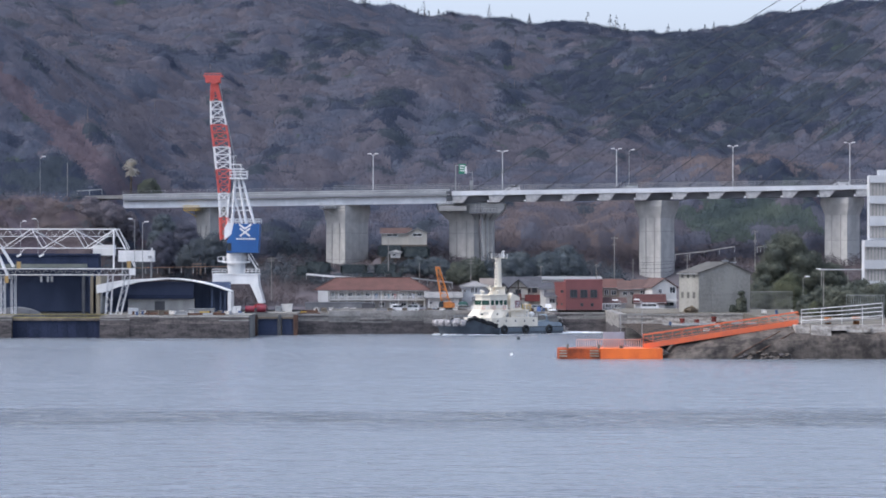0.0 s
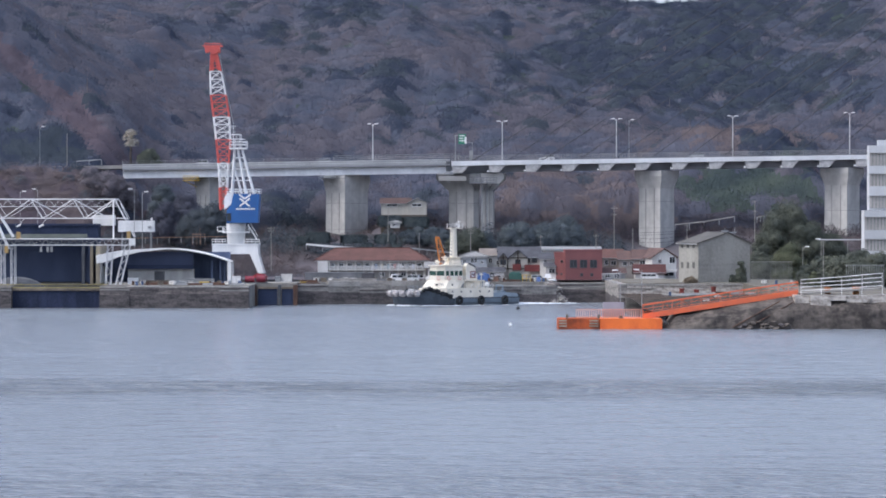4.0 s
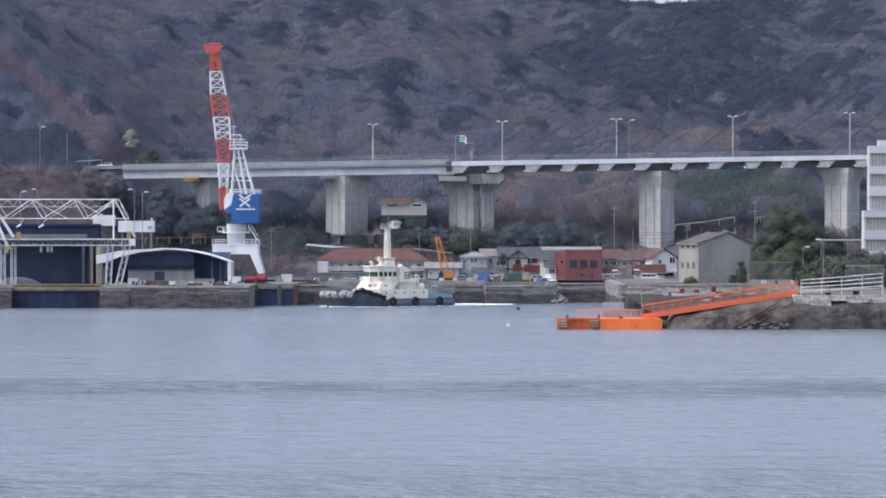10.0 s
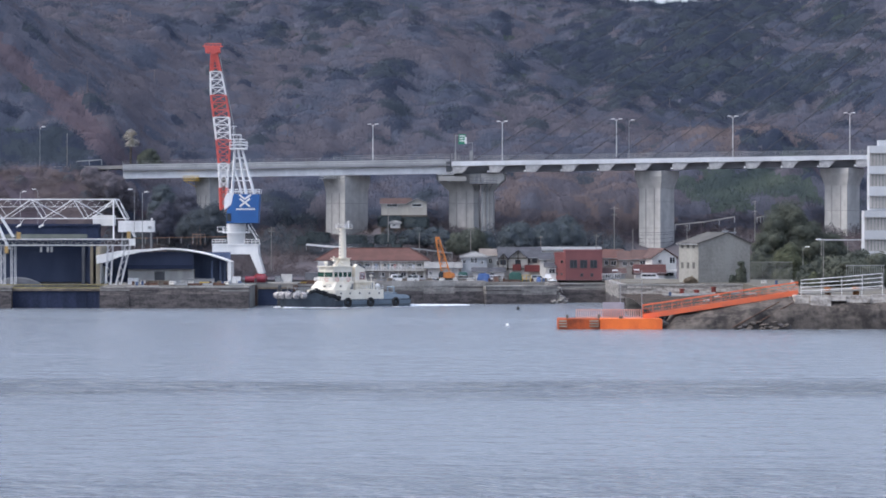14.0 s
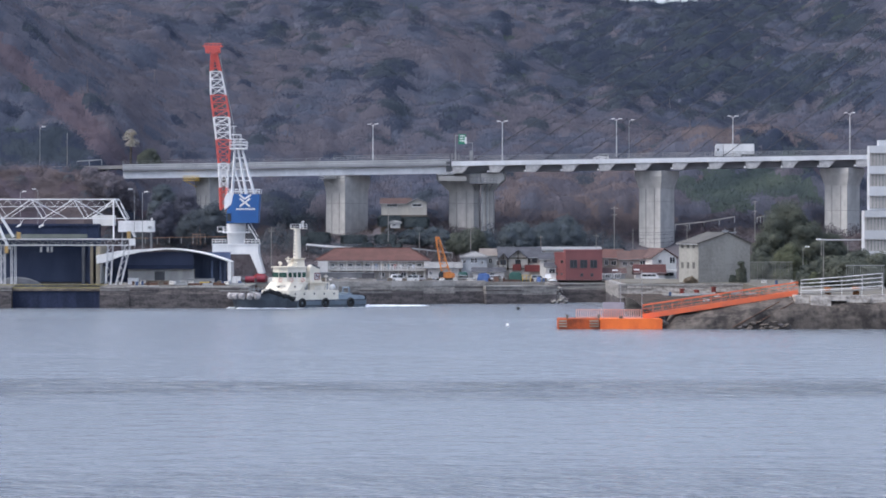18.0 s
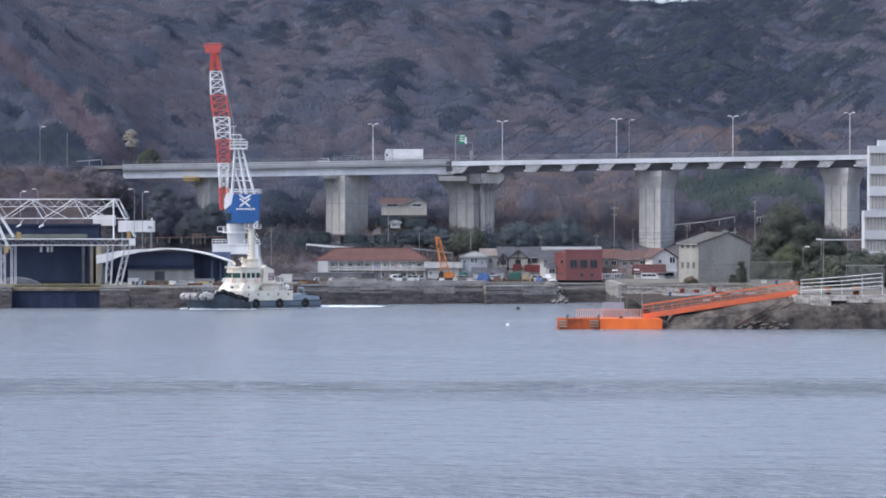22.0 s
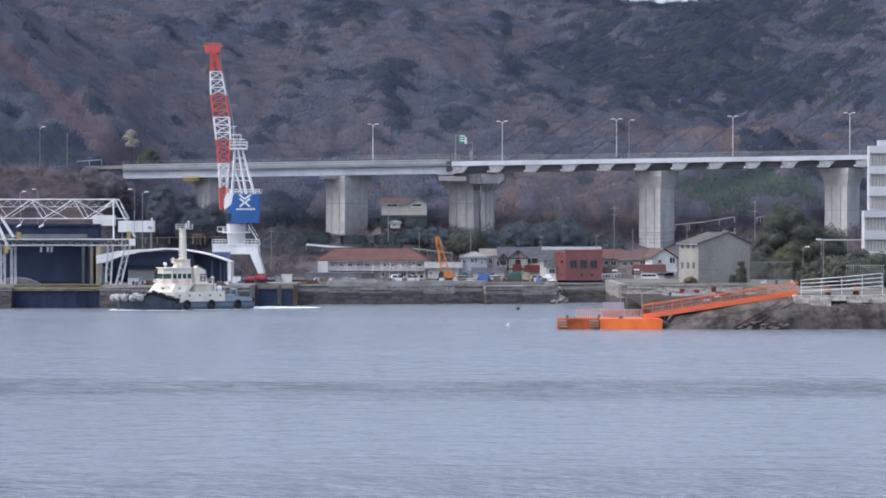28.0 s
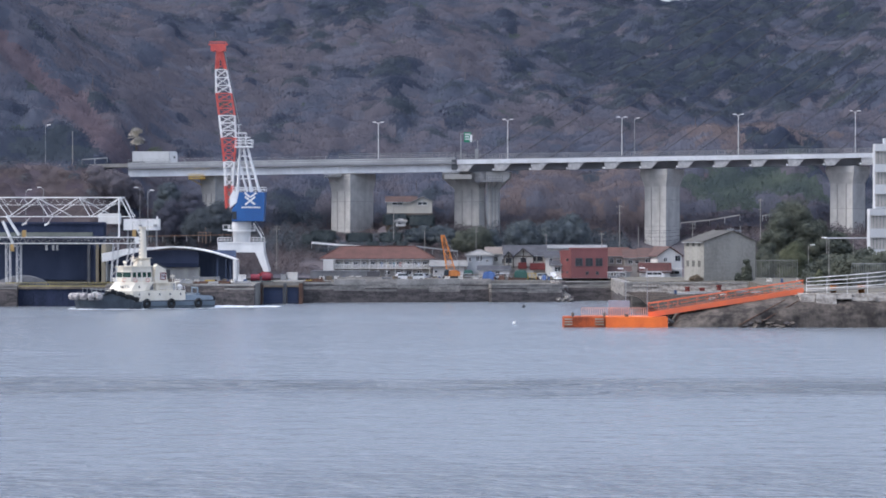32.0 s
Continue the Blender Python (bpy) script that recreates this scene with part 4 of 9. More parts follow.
def truss_gantry():
    y, yb = 668.0, 677.0
    u = 0.13495
    X = lambda p: (p - 784) * u
    Zr = lambda r: 20 + (395 - r) * u
    t = thing("truss_gantry", 0, 0, 0, "white tubular steel truss gantry over the dock", "gantry")
    tops, bots = [-20, 55, 130, 203], [-70, 5, 76, 150, 222]
    for nm, yy, w in (("front_truss", y, 0.24), ("rear_truss", yb, 0.14)):
        bm = bmesh.new()
        bar(bm, (X(-150), yy, Zr(353)), (X(203), yy, Zr(353)), w, n=6)
        bar(bm, (X(-150), yy, Zr(387)), (X(222), yy, Zr(387)), w, n=6)
        part(nm, bm, WHITE, t, "white tubular truss chords")
        for k in range(4):
            for a in (bots[k], bots[k + 1]):
                bm = bmesh.new()
                bar(bm, (X(tops[k]), yy, Zr(353)), (X(a), yy, Zr(387)), w * 0.85, n=6)
                part("diagonal", bm, WHITE, t)
    bm = bmesh.new()
    lattice(bm, (X(-150), yb - 4, Zr(366)), (X(203), yb - 4, Zr(366)), (0, 0, 1), 1.7, 38, 0.06, 0.11)
    part("lattice_rail", bm, WHITE, t)
    for p in tops[1:]:
        bm = bmesh.new()
        bar(bm, (X(p), y, Zr(353)), (X(p), yb, Zr(353)), 0.3, n=6)
        bar(bm, (X(p), y, Zr(353)), (X(p + 55 if p < 200 else p - 50), yb, Zr(387)), 0.22, n=6)
        bar(bm, (X(p - 40), y, Zr(387)), (X(p + 10), yb, Zr(387)), 0.22, n=6)
        part("cross_tie", bm, WHITE, t)
    for yy, pe, w in ((y, 238, 0.34), (yb, 233, 0.2)):
        bm = bmesh.new()
        bar(bm, (X(203), yy, Zr(353)), (X(pe), yy, Zr(420)), w, n=6)
        part("end_strut", bm, WHITE, t)
    bm = bmesh.new()
    bar(bm, (X(201), y, Zr(353)), (X(201), y, Zr(424)), 0.4, n=6)
    part("hanger", bm, WHITE, t)
    # lower lattice walkway
    bm = bmesh.new()
    lattice(bm, (X(-150), y - 0.6, Zr(434)), (X(238), y - 0.6, Zr(434)), (0, 0, 1), 1.45, 62, 0.06, 0.14)
    box(bm, X(-150), y - 0.6, Zr(424.5), X(239), y + 1.2, Zr(422.6))
    box(bm, X(-150), y - 0.6, Zr(435.2), X(239), y + 1.2, Zr(433.6))
    box(bm, X(229), y - 0.7, Zr(434), X(239), y + 1.2, Zr(423))
    part("lower_walkway", bm, WHITE, t, "white lattice walkway girder")
    # legs
    for p0, p1, r0, r1, nm in ((2, 24, 385, 420, "slanted_leg"), (-5, 16, 395, 441, "slanted_leg")):
        bm = bmesh.new()
        bar(bm, (X(p0), y, Zr(r0)), (X(p1), y, Zr(r1)), 0.7, n=8)
        part(nm, bm, WHITE, t)
    for p, w, q in ((3, 7, 0), (22, 7, 0), (190, 9, 4), (208, 9, 17)):
        bm = bmesh.new()
        for s in (-0.5, 0.5):
            for yy in (0.5, 2.5):
                bar(bm, (X(p + q + s * w), y + yy, Zr(435.5)), (X(p + s * w), y + yy, 5.2), 0.18)
        for k in range(6):
            za, zb = 5.2 + k * 1.55, 5.2 + (k + 1) * 1.55
            s = 1 if k % 2 else -1
            bar(bm, (X(p + q * k / 6 - s * w * 0.5), y + 0.5, za), (X(p + q * (k + 1) / 6 + s * w * 0.5), y + 0.5, zb), 0.12)
        part("lattice_leg", bm, LEGGREY, t, "pale grey lattice leg")
    for p, r in ((228, 412), (12, 438), (33, 413)):
        boxpart("winch_housing", (X(p - 3), y - 0.7, Zr(r + 10.5) , X(p + 3), y + 0.8, Zr(r - 2)), surface("ochre_paint", (0.42, 0.28, 0.11), None, 0.6), t, "small ochre winch housing")
    for p in (32, 72):
        bm = bmesh.new()
        bar(bm, (X(p - 4), y + 1, Zr(402)), (X(p + 4), y + 1, Zr(398)), 0.5, n=6)
        bar(bm, (X(p), y + 1, Zr(400)), (X(p + 10), y + 1, Zr(387.5)), 0.1)
        part("floodlight", bm, WHITE, t)


truss_gantry()


def dock_shed():
    u, y = 0.1384, 690.0
    X = lambda p: (p - 784) * u
    Zr = lambda r: 20 + (395 - r) * u
    t = thing("dock_shed", 0, 0, 0, "large open-fronted navy dock shed", "shed")
    boxpart("back_wall", (X(-160), y + 10, 5, X(165), y + 10.5, Zr(400)), surface("blue_back_wall", (0.085, 0.105, 0.17), (0.06, 0.075, 0.125), 0.8, big=0.2, streak=3), t, "dull blue back wall")
    boxpart("side_wall", (X(152), y, 5, X(158), y + 9.9, Zr(436)), NAVY, t)
    boxpart("side_wall", (X(168), y - 3, 5, X(175), y + 12, Zr(436)), surface("tan_column", (0.33, 0.29, 0.22), (0.22, 0.2, 0.16), 0.8, streak=4), t, "tan ribbed side wall")
    boxpart("header_wall", (X(-160), y, Zr(426), X(170), y + 0.5, Zr(400)), DEEPNAVY, t)
    boxpart("roof", (X(-160), y - 0.5, Zr(399.9), X(172), y + 12, Zr(396.5)), DEEPNAVY, t, "flat dark shed roof")
    boxpart("crane_rail", (X(-160), y - 1, Zr(422), X(150), y - 0.1, Zr(415)), surface("grey_green_beam", (0.20, 0.22, 0.2), None, 0.7), t)
    for p in (157, 142):
        boxpart("column", (X(p), y - 2, 5, X(p + 5), y - 1.2, Zr(434)), surface("ochre_steel", (0.26, 0.23, 0.17), (0.17, 0.15, 0.12), 0.8, streak=3) if p > 150 else DARKSTEEL, t)
    for p in (66, 78, 85):
        boxpart("hanging_lamp", (X(p), y - 0.7, Zr(447), X(p + 4), y - 0.4, Zr(437)), STEEL, t)
    # upper store room on the shed's shoulder
    boxpart("roof_room", (X(158), y + 2, Zr(399.9), X(194), y + 8, Zr(381)), PLASTER, t, "small white room on the roof")
    # closed outer gate and its yellow rail
    g = thing("dock_gate", 0, 0, 0, "wide dark navy dock gate below a yellow handrail", "dock gate")
    boxpart("gate_leaf", (-101.25, 657, -3, -80.58, 659, 4.07), GATEDARK, g)
    for k in range(9):
        boxpart("rib", (-101.25 + 1.1 + 2.3 * k, 656.9, -2.5, -101.25 + 1.4 + 2.3 * k, 656.996, 3.94), GATEDARK, g)
    boxpart("gate_sill", (-101.25, 656.6, 4.07 + 0.003, -80.58, 659.4, 4.6), TIMBER, g)
    bm = bmesh.new()
    z = 4.63
    for k in range(32):
        x = -103.79 + k * 0.78
        bar(bm, (x, 656.8, z), (x, 656.8, z + 0.9), 0.07)
    bar(bm, (-104.06, 656.8, z + 0.9), (-78.84, 656.8, z + 0.9), 0.16)
    bar(bm, (-104.06, 656.8, z + 0.15), (-78.84, 656.8, z + 0.15), 0.26)
    part("handrail", bm, surface("faded_yellow", (0.33, 0.28, 0.13), (0.22, 0.19, 0.1), 0.7), g, "faded yellow steel handrail")
    # hull block on stocks inside the dock
    b = thing("hull_block", -102.97, 676, 0, "grey curved steel hull block in the dock", "hull block")
    bm = bmesh.new()
    rings = []
    for i in range(9):
        x = -7 + 14 * i / 8
        k = math.sqrt(max(0.05, 1 - (x / 7.6) ** 2))
        rings.append([(x, 3 * k * math.cos(a), 2.6 + 4.4 * k * math.sin(a)) for a in [math.pi * j / 8 for j in range(9)]] + [(x, -3 * k, 0.5), (x, 3 * k, 0.5)])
    loft(bm, rings)
    part("shell", bm, surface("primer_grey", (0.13, 0.135, 0.15), (0.08, 0.085, 0.095), 0.7), b)
    boxpart("cradle", (-5, -2, -2.9, 5, 2, 0.5), TIMBER, b)
    bm = bmesh.new()
    box(bm, -101.09, YARD + 3, -3, -80.45, 700, -2.6)
    solid("dock_floor", bm, CONCRETE, "concrete floor of the dock", "floor", kind="structure")


dock_shed()


BLUESHED = surface("dull_blue_steel", (0.10, 0.13, 0.21), (0.07, 0.09, 0.15), 0.7, big=0.3, streak=3)


def arched_shed():
    u, y = 0.1394, 688.0
    X = lambda p: (p - 784) * u
    Zr = lambda r: 20 + (395 - r) * u
    t = thing("arched_shed", 0, 0, 0, "long arched navy shed with a white roof edge", "shed")
    pts = []
    for i in range(25):
        p = 178 + (409 - 178) * i / 24
        k = (p - 290) / 119
        pts.append((X(p), Zr(440 + (23 if k > 0 else 24) * abs(k) ** 2.1)))
    n = len(pts)

    def shell(name, y0, y1, d0, d1, mt, label=""):
        bm = bmesh.new()
        out = [(x, z + d1) for x, z in pts] + [(x, z + d0) for x, z in reversed(pts)]
        prism(bm, out, y0, y1)
        return part(name, bm, mt, t, label)
    shell("arched_roof", y, y + 10, -0.24, 0.0, WHITE, "white arched sheet roof")
    shell("roof_edge", y - 0.4, y - 0.004, -0.24, 0.04, WHITE, "white curved fascia")
    bm = bmesh.new()
    lo = Zr(472)
    prism(bm, [(x, z - 0.8) for x, z in pts if x < X(343)] + [(X(342), lo), (X(178), lo)], y + 3.2, y + 3.5)
    part("tympanum", bm, NAVY, t, "navy corrugated front below the arch")
    boxpart("front_beam", (X(212), y + 2.9, Zr(477), X(340), y + 3.19, Zr(469.5)), DEEPNAVY, t)
    boxpart("side_wall", (X(404), y, 5.2, X(409.5), y + 10, Zr(466)), PLASTER, t, "pale corner wall")
    boxpart("corner_post", (X(404), y - 0.3, 5.2, X(410), y - 0.004, Zr(464)), WHITE, t)
    boxpart("side_wall", (X(178), y, 5.2, X(181), y + 10, Zr(462)), WHITE, t, "white side wall")
    boxpart("rear_wall", (X(181), y + 9.4, 5.2, X(404), y + 9.9, Zr(447)), BLUESHED, t)
    boxpart("office_wall", (X(225), y + 4, 5.2, X(342), y + 6, Zr(477)), surface("grey_block_wall", (0.42, 0.42, 0.41), (0.30, 0.30, 0.30), 0.9, streak=3), t, "pale grey block wall inside")
    boxpart("office_opening", (X(272), y + 3.85, 5.6, X(290), y + 3.99, Zr(481)), DARKSTEEL, t)
    boxpart("office_lintel", (X(268), y + 3.6, Zr(481), X(294), y + 3.98, Zr(478)), STEEL, t)
    for p in (374, 389, 397):
        boxpart("column", (X(p), y + 2, 5.2, X(p + 2), y + 2.5, Zr(462)), BLUESHED, t, "blue steel column")
    for p in (352, 364, 383):
        boxpart("wall_rib", (X(p), y + 9.1, 5.2, X(p + 1.5), y + 9.396, Zr(452)), BLUESHED, t)
    # white canopy sheet that runs down beside the gantry
    bm = bmesh.new()
    prism(bm, [(X(p), Zr(r)) for p, r in ((173, 452), (174, 467), (190, 464), (213, 455), (250, 446.5), (300, 441.2), (300, 440), (250, 441), (213, 444))], y - 1.6, y - 0.45)
    part("side_canopy", bm, WHITE, t, "white side canopy")


arched_shed()


def yard_block(name, p0, p1, r0, r1, y, depth, mt, label, category):
    """A low store, cabin or box that stands in the yard, with a thin lid or roof."""
    u = y / 4950
    x0, x1 = (p0 - 784) * u, (p1 - 784) * u
    z1, z0 = 20 + (395 - r0) * u, 5.25
    t = thing(name, (x0 + x1) / 2, y, z0, label, category)
    w = (x1 - x0) / 2
    bm = bmesh.new()
    box(bm, -w, 0, 0, w, depth, (z1 - z0) * 0.92)
    part("body", bm, mt, t)
    bm = bmesh.new()
    prism(bm, [(-w - 0.12, (z1 - z0) * 0.922), (w + 0.12, (z1 - z0) * 0.922), (w + 0.05, z1 - z0), (-w - 0.05, z1 - z0)], -0.12, depth + 0.1)
    part("lid", bm, mt, t)
    return t


for a in (
    ("container", 226, 243, 493, 505, 672, 2.4, WHITE, "white steel container on the quay", "container"),
    ("timber_stack", 247, 300, 497, 505, 668, 2, TIMBER, "grey stacked timbers on the quay", "timber stack"),
    ("plate_stack", 330, 378, 494, 504, 668, 2, STEEL, "stacked grey steel plates on the quay", "steel stack"),
    ("machine_box", 353, 370, 499, 506, 664, 1.5, YELLOW, "small yellow machine box on the quay", "machine"),
    ("pipe_rack", 303, 328, 499, 506, 664, 1.5, STEEL, "low grey pipe rack on the quay", "rack"),
    ("water_tank", 411, 418, 490, 503, 680, 2, WHITE, "white upright water tank beside the shed", "tank"),
    ("water_tank", 419, 425, 490, 503, 680, 2, WHITE, "white upright water tank beside the shed", "tank"),
    ("site_cabin", 498, 516, 486, 501, 700, 3, PLASTER, "white site cabin beside the dock gates", "cabin"),
    ("dump_truck", 487, 497, 490, 501, 699, 3, STEEL, "pale grey parked dump truck", "truck"),
    ("machine_box", 531, 542, 499, 506, 690, 1.5, YELLOW, "yellow machine box by the sea wall", "machine"),
    ("scaffold_deck", 527, 566, 505, 508, 688, 2, RUST, "rusty steel deck at the sea wall", "deck"),
    ("store_shed", 540, 640, 483, 499, 706, 6, surface("sheet_iron", (0.2, 0.205, 0.22), (0.13, 0.135, 0.145), 0.7, streak=3), "long low grey sheet-iron store", "shed"),
    ("store_shed", 640, 662, 484, 499, 706, 6, surface("dark_sheet_iron", (0.12, 0.12, 0.13), None, 0.7), "dark low sheet-iron lean-to", "shed"),
):
    yard_block(*a)


def conveyor_house():
    u = 712 / 4950
    x0, x1 = (209 - 784) * u, (273 - 784) * u
    t = thing("conveyor_house", (x0 + x1) / 2, 712, 5.25, "long white panelled housing on steel legs", "conveyor")
    w = (x1 - x0) / 2
    zb, zt = 20 + (395 - 411) * u - 5.25, 20 + (395 - 391) * u - 5.25
    for k in range(4):
        boxpart("panel", (-w + k * w / 2, 0, zb, -w + (k + 1) * w / 2 - 0.05, 2.6, zt), WHITE, t)
    for s in (-0.8, 0.8):
        boxpart("leg", (s * w - 0.2, 1, 0, s * w + 0.2, 1.4, zb), STEEL, t)
    boxpart("vent", (w - 1.6, -0.3, zb + 0.9, w - 0.7, -0.004, zb + 1.5), STEEL, t)
    boxpart("roof_lamp", (w - 0.9, 0.3, zt, w - 0.5, 0.8, zt + 0.7), WHITE, t)


conveyor_house()


def red_winch():
    y, u = 683.0, 683.0 / 4950
    t = thing("winch", (453 - 784) * u, y, 5.25, "red double-drum winch on the quay", "winch")
    m = surface("winch_red", (0.25, 0.022, 0.045), (0.13, 0.016, 0.03), 0.55, big=1.2, fine=4)
    for x, r, w in ((-1.5, 0.95, 2.2), (1.3, 1.1, 2.2)):
        bm = bmesh.new()
        bar(bm, (x - w / 2 + 0.15, 0, r), (x + w / 2 - 0.15, 0, r), r * 1.7, n=14)
        drum = part("drum", bm, m, t, "red rope drum")
        for s in (-1, 1):
            bm = bmesh.new()
            bar(bm, (x + s * (w / 2 - 0.14), 0, r), (x + s * w / 2, 0, r), r * 2, n=16)
            part("flange", bm, m, drum)
    boxpart("bed", (-2.9, -1, 0, 2.9, 1, 0.25), DARKSTEEL, t)


red_winch()

# ---- the level-luffing shipyard crane ----
def crane():
    y, u = 704.0, 704.0 / 4950
    X = lambda p: (p - 420) * u
    Zr = lambda r: 20 + (395 - r) * u - 5.25
    t = thing("harbour_crane", (420 - 784) * u, y, 5.25, "tall red and white lattice jib crane with a blue cab", "crane")

    def plate(name, pts, y0, y1, mt, label=""):
        bm = bmesh.new()
        prism(bm, [(X(a), Zr(b)) for a, b in pts], y0, y1)
        return part(name, bm, mt, t, label)
    # portal
    plate("portal_beam", [(378, 434), (458, 434), (459, 450), (378, 450)], -4, 4, WHITE, "white box portal")
    for y0 in (-4, 2.4):
        plate("portal_leg", [(444, 450.2), (459, 450.2), (468.5, 484), (459, 484)], y0, y0 + 1.6, WHITE)
        plate("portal_leg", [(378, 450.2), (392, 450.2), (386, 484), (377, 484)], y0, y0 + 1.6, WHITE)
    plate("deck_coping", [(377, 432), (459.5, 432), (459.5, 433.8), (377, 433.8)], -4.2, 4.2, WHITE)
    for s, cx in ((-1, 452), (1, 384)):
        for y0 in (-4.4, 2.2):
            b = plate("bogie", [(cx - 6, 498.6), (cx + 20, 498.6), (cx + 19, 490), (cx + 14, 486.5), (cx + 4, 484.2), (cx - 5, 490)],
                      y0, y0 + 2.2, surface("bogie_red", (0.40, 0.03, 0.035), (0.27, 0.025, 0.03), 0.5, big=0.8), "red wheeled bogie")
            for k in range(4):
                bm = bmesh.new()
                c = X(cx - 3 + k * 6.5)
                bar(bm, (c, y0 - 0.25, 0.55), (c, y0 - 0.004, 0.55), 1.0, n=12)
                part("wheel", bm, DARKSTEEL, b)
    # railings on the portal
    bm = bmesh.new()
    for a, b in ((378, 402), (434, 461)):
        for r in (424, 428):
            bar(bm, (X(a), -4.2, Zr(r)), (X(b), -4.2, Zr(r)), 0.14)
        for k in range(5):
            p = a + (b - a) * k / 4
            bar(bm, (X(p), -4.2, Zr(432)), (X(p), -4.2, Zr(424)), 0.12)
    part("portal_railing", bm, WHITE, t)
    # column, slewing platform
    bm = bmesh.new()
    bar(bm, (X(418), 0, Zr(432)), (X(418), 0, Zr(396)), 4.3, n=20, w2=4.9)
    part("column", bm, surface("crane_column_grey", (0.60, 0.61, 0.62), (0.50, 0.51, 0.52), 0.5, streak=3), t, "pale round slewing column")
    bm = bmesh.new()
    bar(bm, (X(418), 0, Zr(413)), (X(418), 0, Zr(410)), 7.0, n=20)
    part("ring_walkway", bm, WHITE, t)
    bm = bmesh.new()
    for k in range(16):
        a = 2 * math.pi * k / 16
        b = 2 * math.pi * (k + 1) / 16
        p, q = (X(418) + 3.4 * math.cos(a), 3.4 * math.sin(a)), (X(418) + 3.4 * math.cos(b), 3.4 * math.sin(b))
        bar(bm, (*p, Zr(410)), (*p, Zr(402)), 0.1)
        bar(bm, (*p, Zr(402)), (*q, Zr(402)), 0.12)
        bar(bm, (*p, Zr(406)), (*q, Zr(406)), 0.1)
    part("ring_railing", bm, WHITE, t)
    bm = bmesh.new()
    bar(bm, (X(388), -3, Zr(410)), (X(400), -3, Zr(410)), 1.6, 0.3)
    bar(bm, (X(387), -3, Zr(402)), (X(400), -3, Zr(402)), 0.14)
    bar(bm, (X(387), -3, Zr(410)), (X(387), -3, Zr(402)), 0.14)
    part("side_platform", bm, WHITE, t)
    bm = bmesh.new()
    bar(bm, (X(440), -2, Zr(398)), (X(456), -2, Zr(425)), 0.8, 0.25)
    bar(bm, (X(442), -2.4, Zr(392)), (X(458), -2.4, Zr(419)), 0.12)
    part("stair", bm, WHITE, t)
    # blue machinery house and white cab shoulder
    house = plate("machinery_house", [(403, 395), (458, 395), (460.5, 344), (415, 344), (411, 363), (403, 374)], -3.6, 3.6, BLUE, "royal blue machinery house")
    plate("cab_shoulder", [(398, 372), (410.8, 362), (414.8, 344), (404, 341), (398, 352)], -2.4, 2.4, WHITE, "white cab shoulder")
    boxpart("cab_window", (X(403.5), -3.72, Zr(392), X(411), -3.604, Zr(378)), GLASS, house, "dark cab window")
    # plain white emblem and a line of writing kept as a bar
    bm = bmesh.new()
    for (a, b), (c, d) in (((425, 345), (435, 353)), ((446, 345), (435, 353)), ((426, 366), (444, 352)), ((444, 366), (426, 352))):
        bar(bm, (X(a), -3.66, Zr(b)), (X(c), -3.66, Zr(d)), 0.08, 0.42)
    part("emblem", bm, WHITE, house, "plain white crossed emblem")
    for k in range(9):
        boxpart("writing_bar", (X(419.5 + k * 3.8), -3.66, Zr(372), X(422.4 + k * 3.8), -3.604, Zr(369.2)), WHITE, house)
    for yy in (-3.5, 3.5):
        bm = bmesh.new()
        for k in range(12):
            p = 404 + (461 - 404) * k / 11
            bar(bm, (X(p), yy, Zr(344)), (X(p), yy, Zr(335.5)), 0.1)
        for r in (335.5, 339.5):
            bar(bm, (X(404), yy, Zr(r)), (X(461), yy, Zr(r)), 0.12)
        part("roof_railing", bm, WHITE, t)
    # A-frame with its head platform
    for yy in (-2.2, 2.2):
        for a, b in (((411, 344), (416, 262)), ((450, 344), (428, 262)), ((428, 344), (412, 285)), ((436, 344), (421, 262))):
            bm = bmesh.new()
            bar(bm, (X(a[0]), yy, Zr(a[1])), (X(b[0]), yy * 0.55, Zr(b[1])), 0.46 if b[1] < 270 else 0.3, n=8)
            part("frame_leg", bm, WHITE, t)
    bm = bmesh.new()
    for r, a, b in ((280, 417, 434), (300, 414, 440), (320, 412, 444)):
        for yy in (-1.6, 1.6):
            bar(bm, (X(a), yy, Zr(r)), (X(b), yy, Zr(r)), 0.2)
        bar(bm, (X(a), -1.6, Zr(r)), (X(a), 1.6, Zr(r)), 0.2)
    part("frame_tie", bm, WHITE, t)
    boxpart("head_platform", (X(407), -2.4, Zr(265), X(437), 2.4, Zr(262.5)), WHITE, t)
    bm = bmesh.new()
    for a, r0, r1 in ((408, 262, 252), (416, 262, 248), (426, 262, 240), (437, 262, 250)):
        for yy in (-2.3, 2.3):
            bar(bm, (X(a), yy, Zr(r0)), (X(a), yy, Zr(r1)), 0.14)
    for r, a, b in ((252, 408, 437), (257, 408, 437), (247, 405, 433), (239, 408, 427)):
        bar(bm, (X(a), -2.3, Zr(r)), (X(b), -2.3, Zr(r)), 0.16)
        bar(bm, (X(a), 2.3, Zr(r)), (X(b), 2.3, Zr(r)), 0.16)
    bar(bm, (X(413), 0, Zr(262)), (X(413), 0, Zr(223)), 0.16)
    bar(bm, (X(407), 0, Zr(224)), (X(419), 0, Zr(224)), 0.14)
    part("head_railing", bm, WHITE, t)
    for yy in (-0.9, 0.9):
        bm = bmesh.new()
        bar(bm, (X(424), yy - 0.2, Zr(255)), (X(424), yy + 0.2, Zr(255)), 1.6, n=16)
        part("sheave", bm, STEEL, t)
